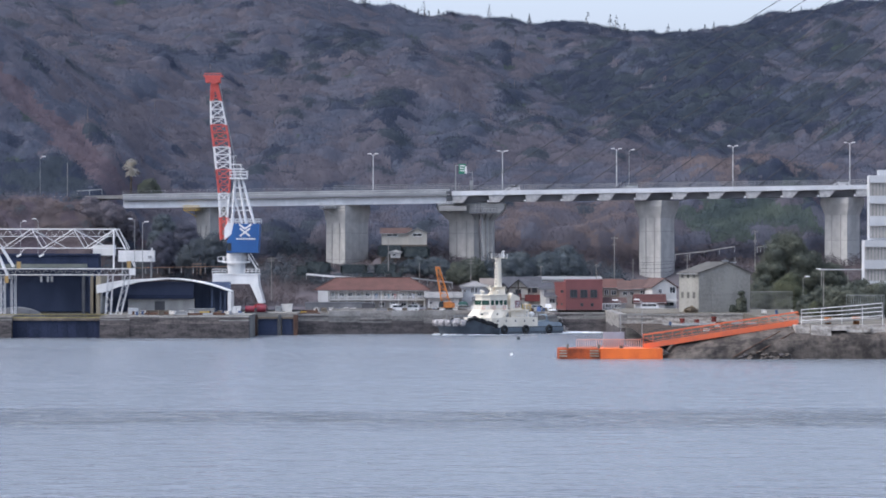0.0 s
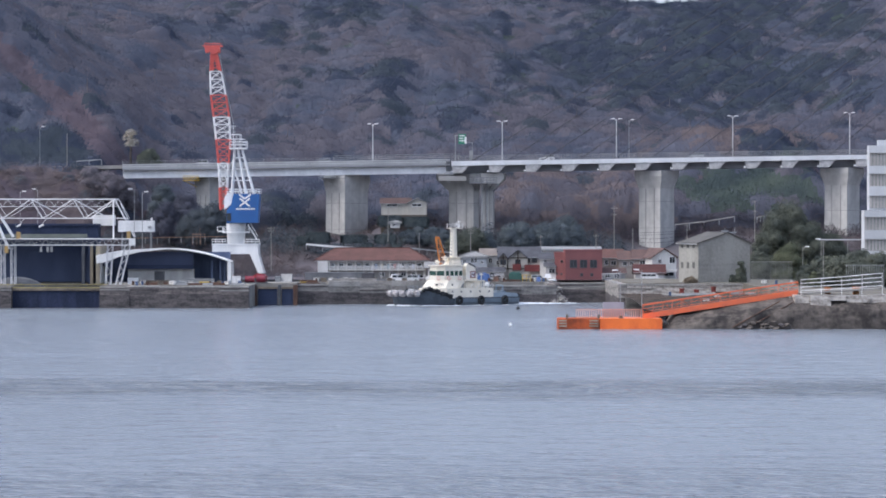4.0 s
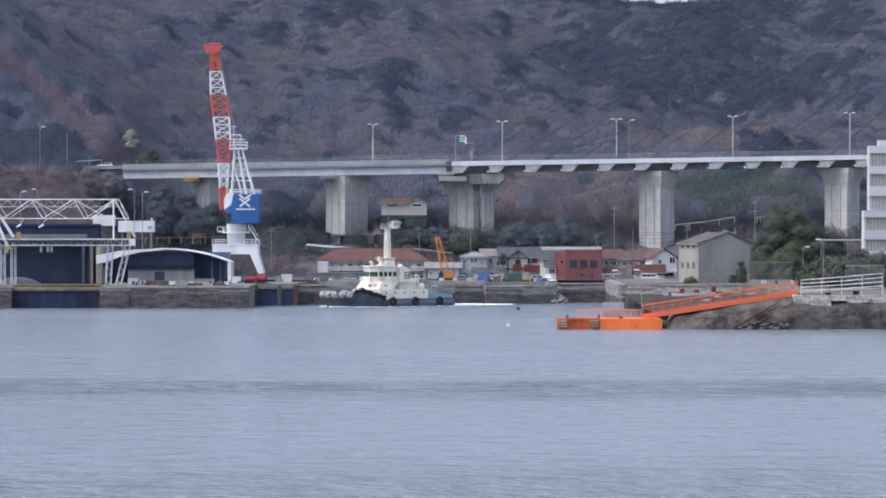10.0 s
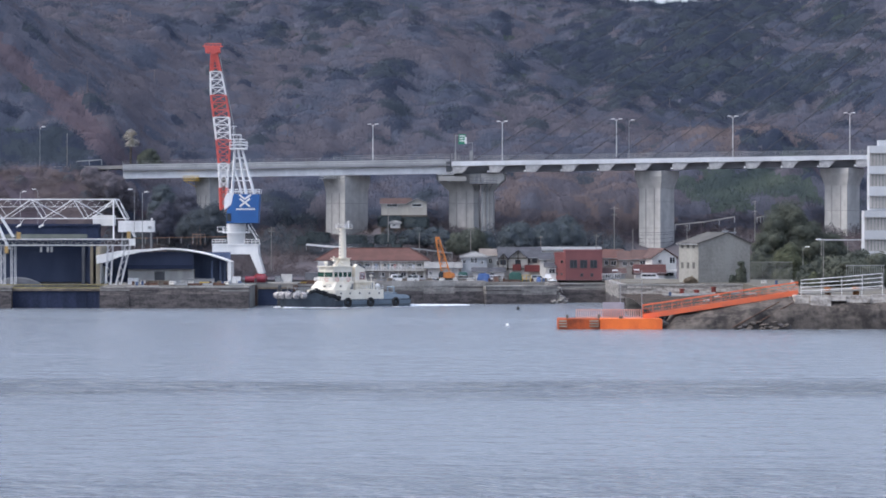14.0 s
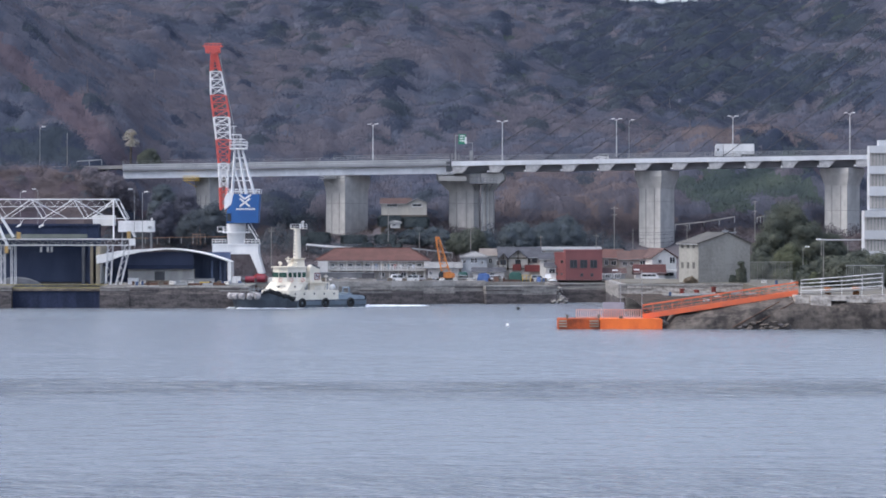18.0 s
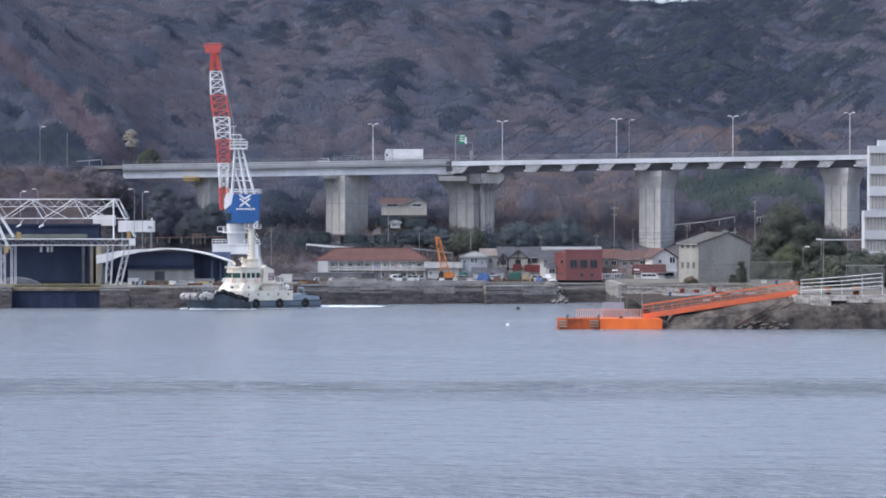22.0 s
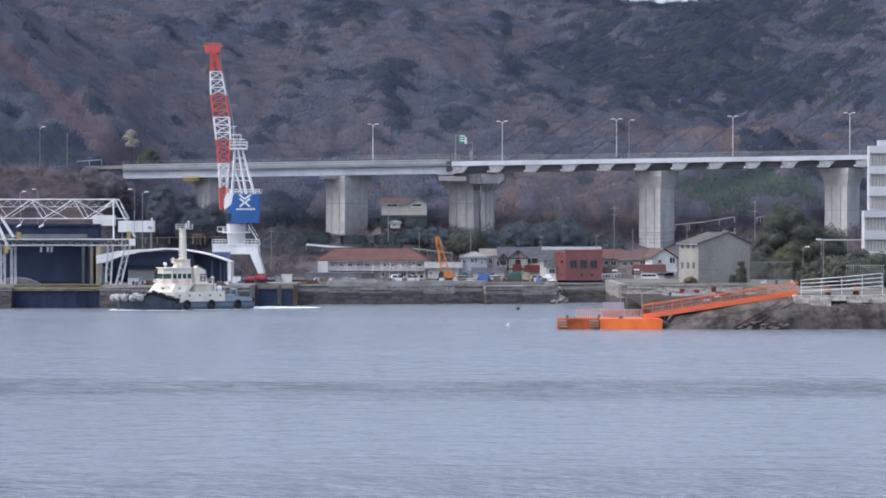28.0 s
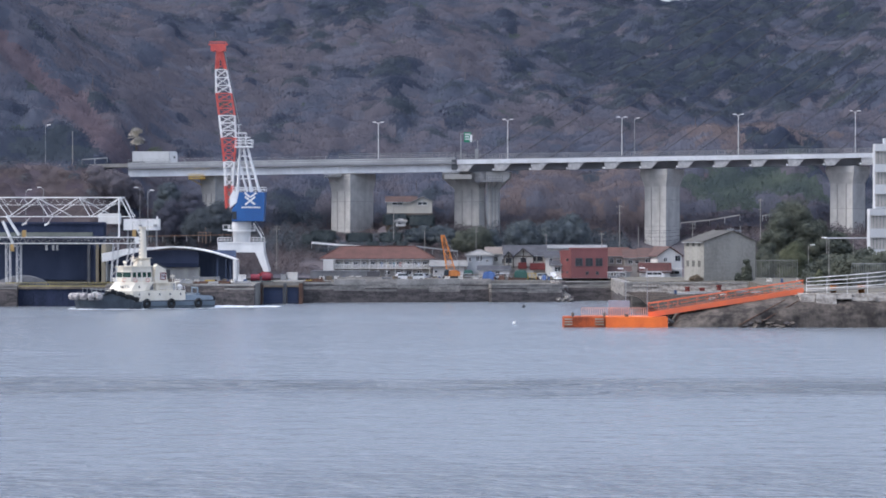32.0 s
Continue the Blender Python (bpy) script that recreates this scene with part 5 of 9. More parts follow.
    # jib, band by band: row, left edge, right edge, half depth
    prof = [(372, 391, 399, 0.8), (333, 389.5, 402.5, 1.5), (290, 387, 405, 1.7), (248, 383, 408, 1.8), (208, 378.5, 406, 1.7), (169, 373.5, 400, 1.4), (127, 372.5, 391.5, 1.0), (92, 374, 384, 0.7)]
    for k, ((r0, a0, b0, d0), (r1, a1, b1, d1)) in enumerate(zip(prof, prof[1:])):
        mt = RED if k % 2 == 0 else WHITE
        say = "red lattice jib member" if mt is RED else "white lattice jib member"
        corner = lambda f: [Vector((X((a0, b0)[i] * (1 - f) + (a1, b1)[i] * f), s * (d0 * (1 - f) + d1 * f), Zr(r0 * (1 - f) + r1 * f))) for i, s in ((0, -1), (1, -1), (1, 1), (0, 1))]

        def member(name, a, b, w, n=4):
            bm = bmesh.new()
            bar(bm, a, b, w, n=n)
            part(name, bm, mt, t, say)
        for a, b in zip(corner(0), corner(1)):
            member("jib_chord", a, b, 0.3 if k else 0.6, 6)
        steps = 3
        for j in range(steps):
            e0, e1 = corner(j / steps), corner((j + 1) / steps)
            for i in range(4):
                n2 = (i + 1) % 4
                member("jib_brace", e0[i], e1[n2], 0.13)
                if i % 2 == 0:
                    member("jib_brace", e0[n2], e1[i], 0.13)
                member("jib_strut", e1[i], e1[n2], 0.13)
    bm = bmesh.new()
    prism(bm, [(X(374.5), Zr(95)), (X(383), Zr(95)), (X(391), Zr(125)), (X(386), Zr(125)), (X(380), Zr(104)), (X(378), Zr(125)), (X(373), Zr(125))], -0.75, 0.75)
    part("jib_gusset", bm, RED, t)
    plate("jib_head", [(364, 84.5), (390, 84.5), (390, 94), (386.5, 95), (384.5, 92), (383, 97), (374.5, 97), (372, 92), (369.5, 95), (364, 94)], -1.3, 1.3, RED, "red jib head")
    for yy in (-1.4, 1.4):
        bm = bmesh.new()
        bar(bm, (X(360), yy, Zr(82.5)), (X(394), yy, Zr(82.5)), 0.2)
        bar(bm, (X(363), yy, Zr(78)), (X(391), yy, Zr(78)), 0.1)
        for p in (363, 370, 377, 384, 391):
            bar(bm, (X(p), yy, Zr(84)), (X(p), yy, Zr(78)), 0.09)
        part("head_rail", bm, RED, t)
    # jib ropes
    bm = bmesh.new()
    for yy in (-0.6, 0.6):
        bar(bm, (X(424), yy, Zr(250)), (X(398), yy, Zr(205)), 0.12)
        bar(bm, (X(420), yy, Zr(252)), (X(388), yy, Zr(95)), 0.09)
    part("luffing_rope", bm, STEEL, t)


crane()

# ---- houses along the shore ----
def house(name, p0, p1, eave, ridge, y, depth, wall, roof, style, wins, label, category="house", z0=5.25, over=0.5, doors=(), rz=0.0, frame_mat=None):
    """A house with its front towards the water. p0, p1: its ends on a scale across the view; eave, ridge: heights on the same scale.
    wins: middle, height and size of each window on the front."""
    u = y / 4950
    xc = ((p0 + p1) / 2 - 784) * u
    X = lambda p: (p - 784) * u - xc
    Zr = lambda r: 20 + (395 - r) * u - z0
    w, ze, zr = (p1 - p0) / 2 * u, Zr(eave), Zr(ridge)
    t = thing(name, xc, y, z0, label, category, rz)
    bm = bmesh.new()
    if style == "gable_y":
        prism(bm, [(-w, -0.8), (w, -0.8), (w, ze), (0, zr - 0.15), (-w, ze)], 0, depth)
    else:
        box(bm, -w, 0, -0.8, w, depth, ze)
    part("wall", bm, wall, t)
    bm = bmesh.new()
    th = 0.22
    if style == "gable_x":
        s = (zr - ze) / (depth / 2)
        prism(bm, [(-over, ze - over * s), (depth / 2, zr), (depth + over, ze - over * s), (depth + over, ze - over * s + th), (depth / 2, zr + th), (-over, ze - over * s + th)], -w - over, w + over, "x")
        part("roof", bm, roof, t)
        bm = bmesh.new()
        for s2 in (-1, 1):
            prism(bm, [(0, ze + 0.004), (depth, ze + 0.004), (depth / 2, zr - 0.02)], s2 * w - 0.1, s2 * w + 0.1, "x")
        part("gable", bm, wall, t)
    elif style == "gable_y":
        s = (zr - ze) / w
        prism(bm, [(-w - over, ze - over * s), (0, zr), (w + over, ze - over * s), (w + over, ze - over * s + th), (0, zr + th), (-w - over, ze - over * s + th)], -over, depth + over)
        part("roof", bm, roof, t)
    elif style == "hip":
        k = min(depth / 2, w) * 0.95
        loft(bm, [[(-w - over, -over, ze), (w + over, -over, ze), (w + over, depth + over, ze), (-w - over, depth + over, ze)],
                  [(-w - over, -over, ze + th), (w + over, -over, ze + th), (w + over, depth + over, ze + th), (-w - over, depth + over, ze + th)],
                  [(-w + k, depth / 2 - 0.1, zr), (w - k, depth / 2 - 0.1, zr), (w - k, depth / 2 + 0.1, zr), (-w + k, depth / 2 + 0.1, zr)]])
        part("roof", bm, roof, t)
        bm = bmesh.new()
        bar(bm, (-w + k, depth / 2, zr + 0.05), (w - k, depth / 2, zr + 0.05), 0.35)
        for sx in (-1, 1):
            for yy in (-over, depth + over):
                bar(bm, (sx * (w + over), yy, ze + th), (sx * (w - k), depth / 2, zr + 0.05), 0.25)
        part("ridge_tiles", bm, roof, t)
    else:
        box(bm, -w - 0.05, -0.05, ze, w + 0.05, depth + 0.05, ze + 0.35)
        part("roof", bm, roof, t)
    if style != "flat":
        bm = bmesh.new()
        bar(bm, (-w - over, -over + 0.02, ze - 0.1), (w + over, -over + 0.02, ze - 0.1), 0.18)
        if style != "gable_y":
            part("gutter", bm, STEEL, t)
        else:
            bm.free()
    for cx, cz, ww, hh in wins:
        a, b, c, d = X(cx - ww / 2), X(cx + ww / 2), Zr(cz + hh / 2), Zr(cz - hh / 2)
        bm = bmesh.new()
        box(bm, a, -0.05, c, b, -0.004, d)
        pane = part("window", bm, GLASS, t, "dark window pane")
        bm = bmesh.new()
        e = 0.1
        for q in ((a - e, c - e, b + e, c), (a - e, d, b + e, d + e), (a - e, c, a, d), (b, c, b + e, d), ((a + b) / 2 - 0.04, c, (a + b) / 2 + 0.04, d)):
            box(bm, q[0], -0.12, q[1], q[2], -0.003, q[3])
        part("window_frame", bm, frame_mat or WHITE, pane)
    for cx, cz, ww, hh in doors:
        boxpart("door", (X(cx - ww / 2), -0.08, Zr(cz + hh / 2), X(cx + ww / 2), -0.004, Zr(cz - hh / 2)), DARKSTEEL, t)
    return t, X, Zr


# apartment row with a long red hip roof and an open gallery
# wall darker than CREAM: shade below eaves and gallery is in its colour
t, X, Zr = house("apartment_row", 563, 754, 462, 440, 722, 9, surface("shaded_cream_wall", (0.38, 0.365, 0.34), (0.27, 0.26, 0.245), 0.85, streak=4), REDTILE, "hip",
                 [(589 + 15.3 * k, 469.5, 7 if k % 3 else 5, 5.5) for k in range(11)] + [(600 + 19 * k, 486, 8, 6) for k in range(8)],
                 "two-storey apartment row with a long red-brown hip roof", "apartment block", over=0.9)
boxpart("gallery_floor", (X(583), -1.5, Zr(479), X(751), 0, Zr(477.4)), PLASTER, t)
bm = bmesh.new()
for r in (471.5, 474.5):
    bar(bm, (X(583), -1.45, Zr(r)), (X(751), -1.45, Zr(r)), 0.08)
for k in range(57):
    bar(bm, (X(583 + 3 * k), -1.45, Zr(477.4)), (X(583 + 3 * k), -1.45, Zr(471.5)), 0.07)
part("gallery_railing", bm, WHITE, t, "white gallery railing")
for k in range(12):
    boxpart("gallery_post", (X(583 + 15.2 * k), -1.45, -0.6, X(583 + 15.2 * k) + 0.16, -1.3, Zr(462.5)), PLASTER, t)
boxpart("end_wall", (X(563), -1.6, -0.6, X(581), -0.004, Zr(462.4)), PLASTER, t, "plain white end wall")
for k, c in enumerate(((0.35, 0.4, 0.5), (0.6, 0.55, 0.45), (0.2, 0.3, 0.35), (0.55, 0.3, 0.28), (0.7, 0.7, 0.68), (0.25, 0.27, 0.3), (0.5, 0.52, 0.6))):
    boxpart("laundry", (X(664 + 11 * k), -1.25, Zr(476), X(668 + 11 * k), -1.2, Zr(468)), surface("laundry_cloth", c, None, 0.9), t, "hanging laundry")

house("corner_shop", 757, 812, 474, 466, 716, 8, PLASTER, GREYTILE, "gable_x", [(762, 484, 4, 5), (800, 485, 8, 5)], "low white shop with a grey sheet roof", "shop", over=1.0)
house("shore_house", 817, 862, 456, 446, 720, 9, surface("blue_grey_wall", (0.46, 0.48, 0.51), (0.37, 0.39, 0.42), 0.85, streak=3), GREYTILE, "hip", [(822, 463, 4, 6), (836, 461, 5, 9), (842, 461, 4, 9), (853, 465, 4, 4)], "blue-grey two-storey house with a hipped tile roof")
house("shore_house", 852, 892, 453, 442, 724, 10, surface("light_grey_wall", (0.50, 0.52, 0.54), (0.42, 0.43, 0.45), 0.85, streak=3), surface("brown_grey_tile", (0.23, 0.20, 0.18), (0.17, 0.15, 0.14), 0.8), "gable_x", [(853, 463, 4, 4), (868, 462, 6, 8), (882, 466, 6, 8)], "pale grey house with a brown-grey tile roof")
house("shop_row", 838, 892, 481, 475, 714, 5, PLASTER, DARKTILE, "gable_x", [(849, 487, 5, 5), (871, 487, 7, 6)], "low white shop row with a dark roof", "shop")

# cream timbered house with a dark roof and a red-brown balcony
t, X, Zr = house("timbered_house", 884, 956, 456, 439, 718, 10, CREAM, DARKTILE, "gable_x", [(893, 465, 6, 12), (934, 461, 8, 8), (946, 461, 8, 8)], "cream timber-framed house with a dark tiled roof", frame_mat=surface("dark_timber", (0.05, 0.035, 0.03), None, 0.8))
DT = bpy.data.materials["dark_timber"]
for pa, pb, rr in ((882, 899, 450), (898, 935, 444)):
    bm = bmesh.new()
    prism(bm, [(X(pa), Zr(495)), (X(pb), Zr(495)), (X(pb), Zr(457)), (X((pa + pb) / 2), Zr(rr)), (X(pa), Zr(457))], -1.2, 0.2)
    part("front_gable", bm, CREAM, t, "cream front gable")
    bm = bmesh.new()
    for s in (pa - 1, pb + 1):
        bar(bm, (X(s), -1.0, Zr(459)), (X((pa + pb) / 2), -1.0, Zr(rr - 1.5)), 2.2, 0.25)
    part("gable_roof", bm, DARKTILE, t)
    bm = bmesh.new()
    for p in (pa + 0.6, (pa + pb) / 2, pb - 0.6):
        bar(bm, (X(p), -1.24, Zr(478)), (X(p), -1.24, Zr(457 if abs(p - (pa + pb) / 2) > 2 else rr + 2)), 0.22)
    bar(bm, (X(pa), -1.24, Zr(457)), (X(pb), -1.24, Zr(457)), 0.22)
    bar(bm, (X(pa), -1.24, Zr(476)), (X(pb), -1.24, Zr(476)), 0.22)
    part("timber_frame", bm, DT, t, "dark timber framing")
    boxpart("gable_window", (X((pa + pb) / 2 - 5), -1.26, Zr(469), X((pa + pb) / 2 + 5), -1.204, Zr(460)), GLASS, t)
boxpart("balcony", (X(907), -2.2, Zr(479), X(922), -1.26, Zr(468)), surface("red_brown_boards", (0.16, 0.05, 0.05), (0.12, 0.04, 0.04), 0.8), t, "red-brown boarded balcony")
boxpart("balcony", (X(928), -1.4, Zr(481), X(955), -0.01, Zr(469)), surface("red_brown_panel", (0.19, 0.06, 0.06), (0.14, 0.045, 0.045), 0.8), t, "red-brown boarded balcony")
house("white_house", 956, 986, 459, 449, 716, 9, PLASTER, DARKTILE, "gable_x", [(965, 465, 4, 8)], "small white house with a dark roof")
house("lean_to", 966, 988, 472, 466, 713, 3, PLASTER, DARKTILE, "gable_x", [(977, 480, 10, 8)], "dark-roofed lean-to beside the red building", "shed")

# red building
t, X, Zr = house("red_building", 1001, 1066, 445, 443, 708, 12, BRICKRED, BRICKRED, "flat",
                 [(1015, 467.5, 11.5, 13), (1033, 467.5, 11.5, 13), (1050.5, 467.5, 11, 13), (1029.5, 487, 4, 4.5), (1047.5, 487, 4, 4.5)],
                 "brick-red flat-roofed building with square dark windows", "building", frame_mat=DARKSTEEL)
bm = bmesh.new()
prism(bm, [(X(1000.8), 0), (X(1000.8), 12), (X(984), 12), (X(984), 5.5)], -0.6, Zr(447), "z")
# the wing's red is a darker copy of BRICKRED, its shade in the colour
side = part("wing_wall", bm, surface("brick_red_shaded_side", (0.172, 0.068, 0.068), (0.128, 0.053, 0.054), 0.85, big=0.3), t, "angled brick-red side wing")
for a, b, r0, r1 in ((986, 988.5, 488, 484), (993, 996, 488, 484), (993, 997, 466, 461.5)):
    bm = bmesh.new()
    ya = 5.5 * (1000.8 - a) / 16.8 - 0.06
    yb = 5.5 * (1000.8 - b) / 16.8 - 0.06
    prism(bm, [(X(a), ya), (X(b), yb), (X(b), yb + 0.05), (X(a), ya + 0.05)], Zr(r0), Zr(r1), "z")
    part("small_window", bm, GLASS, side)

house("long_store", 955, 1062, 443, 438.5, 738, 8, PLASTER, surface("pale_sheet_roof", (0.24, 0.245, 0.25), (0.18, 0.185, 0.19), 0.6), "gable_x", [], "long store with a white sheet roof", "store")
house("brown_house", 1062, 1102, 457, 443, 722, 9, surface("tan_wall", (0.33, 0.29, 0.26), (0.25, 0.22, 0.2), 0.85), REDTILE, "gable_x", [(1073, 465, 6, 8), (1086, 466, 8, 7)], "tan house with a red-brown tiled roof")
house("brown_house", 1096, 1142, 460, 446, 720, 9, surface("grey_tan_wall", (0.40, 0.37, 0.35), (0.32, 0.3, 0.28), 0.85), BROWNTILE, "gable_x", [(1106, 467, 7, 6), (1118, 467, 6, 6), (1132, 467, 6, 7)], "grey-tan house with a brown tiled roof")
house("garage", 1066, 1106, 484, 476, 712, 5, STEEL, BROWNTILE, "gable_x", [(1076, 489, 9, 6), (1092, 489, 9, 6)], "low garage with a brown roof", "garage")
house("white_gabled_house", 1152, 1199, 456, 441, 716, 9, PLASTER, BROWNTILE, "gable_y", [(1167, 463, 6, 6), (1191, 461, 10, 10), (1184, 486, 20, 6)], "white two-storey house with a brown gable roof", rz=20)
house("white_gabled_house", 1122, 1156, 459, 444, 719, 8, surface("warm_grey_wall", (0.38, 0.34, 0.31), None, 0.85), BROWNTILE, "gable_x", [(1137, 465, 8, 6)], "warm grey wing with a brown tiled roof")
house("porch_wing", 1124, 1176, 483, 470, 712, 4, PLASTER, surface("maroon_tile", (0.115, 0.056, 0.055), (0.08, 0.042, 0.042), 0.8), "gable_x", [(1140, 489, 8, 5), (1160, 489, 8, 5)], "low white wing under a maroon tiled roof")
bm = bmesh.new()
box(bm, 56.83, 713.2, 7.74, 59.72, 715.9, 8.1)

tagged(part("balcony_slab", bm, PLASTER, None), "white balcony slab on the gabled house", "balcony")


# grey mortar warehouse, its corner towards the water
def warehouse():
    y, u = 660.0, 660.0 / 4950
    t = thing("warehouse", (1236 - 784) * u, y, 5.9, "grey mortar-walled gabled warehouse with a sheet roof", "warehouse", rz=24)
    z = lambda r: 20 + (395 - r) * u - 5.9
    w, d = 14.0, 9.5
    ze, zr = z(431), z(413)
    bm = bmesh.new()
    prism(bm, [(0, -0.6), (w, -0.6), (w, ze), (w * 0.56, zr), (0, ze)], 0, d)
    part("wall", bm, GREYWALL, t)
    th = 0.25
    for nm, pts in (("roof_slope", [(-0.5, ze - 0.2), (w * 0.56, zr + 0.02), (w * 0.56, zr + th), (-0.5, ze - 0.2 + th)]), ("roof_slope", [(w * 0.56 + 0.01, zr + 0.02), (w + 0.5, ze - 0.25), (w + 0.5, ze - 0.25 + th), (w * 0.56 + 0.01, zr + th)])):
        bm = bmesh.new()
        prism(bm, pts, -0.35, d + 0.3)
        part(nm, bm, surface("grey_sheet_roof", (0.125, 0.12, 0.113), (0.09, 0.087, 0.083), 0.7), t)
    boxpart("band_course", (0.2, -0.06, z(469), w - 0.2, -0.004, z(467.8)), CONCRETE, t)
    boxpart("eaves_board", (-0.62, -0.2, ze - 0.35, -0.504, d + 0.2, ze - 0.1), STEEL, t)
    for yy in (1.6, 4.4, 7.2):
        for r0, r1 in ((440, 434), (476, 465)):
            boxpart("side_window", (-0.06, yy, z(r0), -0.004, yy + 1.2, z(r1)), surface("pale_shutter", (0.13, 0.13, 0.125), None, 0.7), t, "closed grey shutter")
    for k in range(1, 4):
        boxpart("corner_joint", (k * w / 4 - 0.03, -0.03, 0, k * w / 4 + 0.03, -0.003, ze - 0.3), GREYWALL, t)
    bm = bmesh.new()
    box(bm, w * 0.5, 1.0, zr + th, w * 0.62, 1.3, zr + th + 0.4)
    bar(bm, (w * 0.56, 1.1, zr), (w * 0.56, 1.1, zr + 1.0), 0.15)
    bar(bm, (w * 0.75, 1.1, zr - 0.9), (w * 0.75, 1.1, zr + 1.3), 0.12)
    bar(bm, (w * 0.6, 1.1, zr + 0.1), (w * 0.78, 1.1, zr + 0.1), 0.25)
    part("roof_vent", bm, STEEL, t)


warehouse()


# white office block with ribbed window bands
FIN = surface("pale_fins", (0.40, 0.385, 0.37), (0.32, 0.31, 0.30), 0.7)


OFFICEWALL = surface("office_white", (0.56, 0.58, 0.61), (0.46, 0.475, 0.50), 0.7, big=0.2, streak=4)
OFFICEGLASS = pane_glass("office_window", (0.31, 0.315, 0.315))


def office():
    y, u = 622.0, 622.0 / 4950
    X = lambda p: (p - 784) * u
    Zr = lambda r: 20 + (395 - r) * u
    t = thing("office_block", 0, 0, 5.9, "tall white office block with ribbed window bands", "office block")
    z = lambda r: Zr(r) - 5.9
    for p0, top, bands, depth in ((1540, 258, [(271, 294), (308, 330), (347, 369)], 1.2), (1530, 373, [(385, 408), (424, 445), (462, 482)], 0.0)):
        x0, x1 = X(p0), X(p0) + 26
        zb = z(372.5) if p0 == 1540 else -0.5
        boxpart("core_wall", (x0, y + depth + 0.5, zb, x1, y + 4.5, z(top)), OFFICEWALL, t)
        rows = [top] + [r for b in bands for r in b]
        for r0, r1 in zip(rows[0::2], rows[1::2]):
            boxpart("white_band", (x0 - 0.05, y + depth - 0.2, z(r1), x1, y + depth + 0.49, z(r0)), OFFICEWALL, t, "white spandrel band")
        if p0 == 1530:
            boxpart("white_band", (x0 - 0.05, y + depth - 0.2, -0.5, x1, y + depth + 0.49, z(482)), OFFICEWALL, t)
        for r0, r1 in bands:
            boxpart("window_band", (x0 + 0.3, y + depth + 0.3, z(r1), x1, y + depth + 0.498, z(r0)), OFFICEGLASS, t, "grey ribbon window")
            for k in range(16):
                xx = x0 + 0.15 + k * 0.76
                boxpart("fin", (xx, y + depth + 0.2, z(r1) + 0.003, xx + 0.5, y + depth + 0.296, z(r0) - 0.003), FIN, t)
    boxpart("roof_house", (X(1557), y + 1.9, z(258), X(1557) + 14, y + 4.2, z(248)), OFFICEWALL, t)


office()

def covered_way():
    y, u = 640.0, 640.0 / 4950
    X = lambda p: (p - 784) * u
    t = thing("covered_way", 0, 0, 5.9, "pale flat-roofed covered way beside the office", "covered way")
    zt = 20 + (395 - 424) * u - 5.9
    boxpart("roof", (X(1452), y, zt - 0.24, X(1545), y + 3, zt), OFFICEWALL, t)
    for p in (1453, 1500, 1538):
        boxpart("post", (X(p), y + 0.2, -0.4, X(p) + 0.16, y + 0.36, zt - 0.404), CONCRETE, t)


covered_way()

# houses on the slope
t, X, Zr = house("hill_house", 675, 726, 361, 352, 788, 8, CREAM, surface("faded_brown_tile", (0.12, 0.083, 0.078), (0.085, 0.062, 0.06), 0.8), "gable_x", [(694, 363.5, 18, 4.5)], "cream hillside house with a faded brown roof", z0=22.2)
house("hill_house", 722, 755, 360, 352, 787, 8, CREAM, GREYTILE, "gable_y", [(738, 363.5, 16, 4.5)], "cream gabled wing of the hillside house", z0=22.2)
bm = bmesh.new()
box(bm, -17.49, 786.6, 16, -4.45, 797, 22.23)
solid("terrace_wall", bm, surface("mossy_terrace", (0.13, 0.115, 0.10), (0.08, 0.07, 0.062), 0.95), "dark mossy terrace wall below the hillside house", "retaining wall", kind="structure")
house("hill_shed", 691, 708, 395.5, 391, 770, 4, PLASTER, GREYTILE, "hip", [(697, 399, 5, 3)], "small white shed on the slope", "shed", z0=19.4)

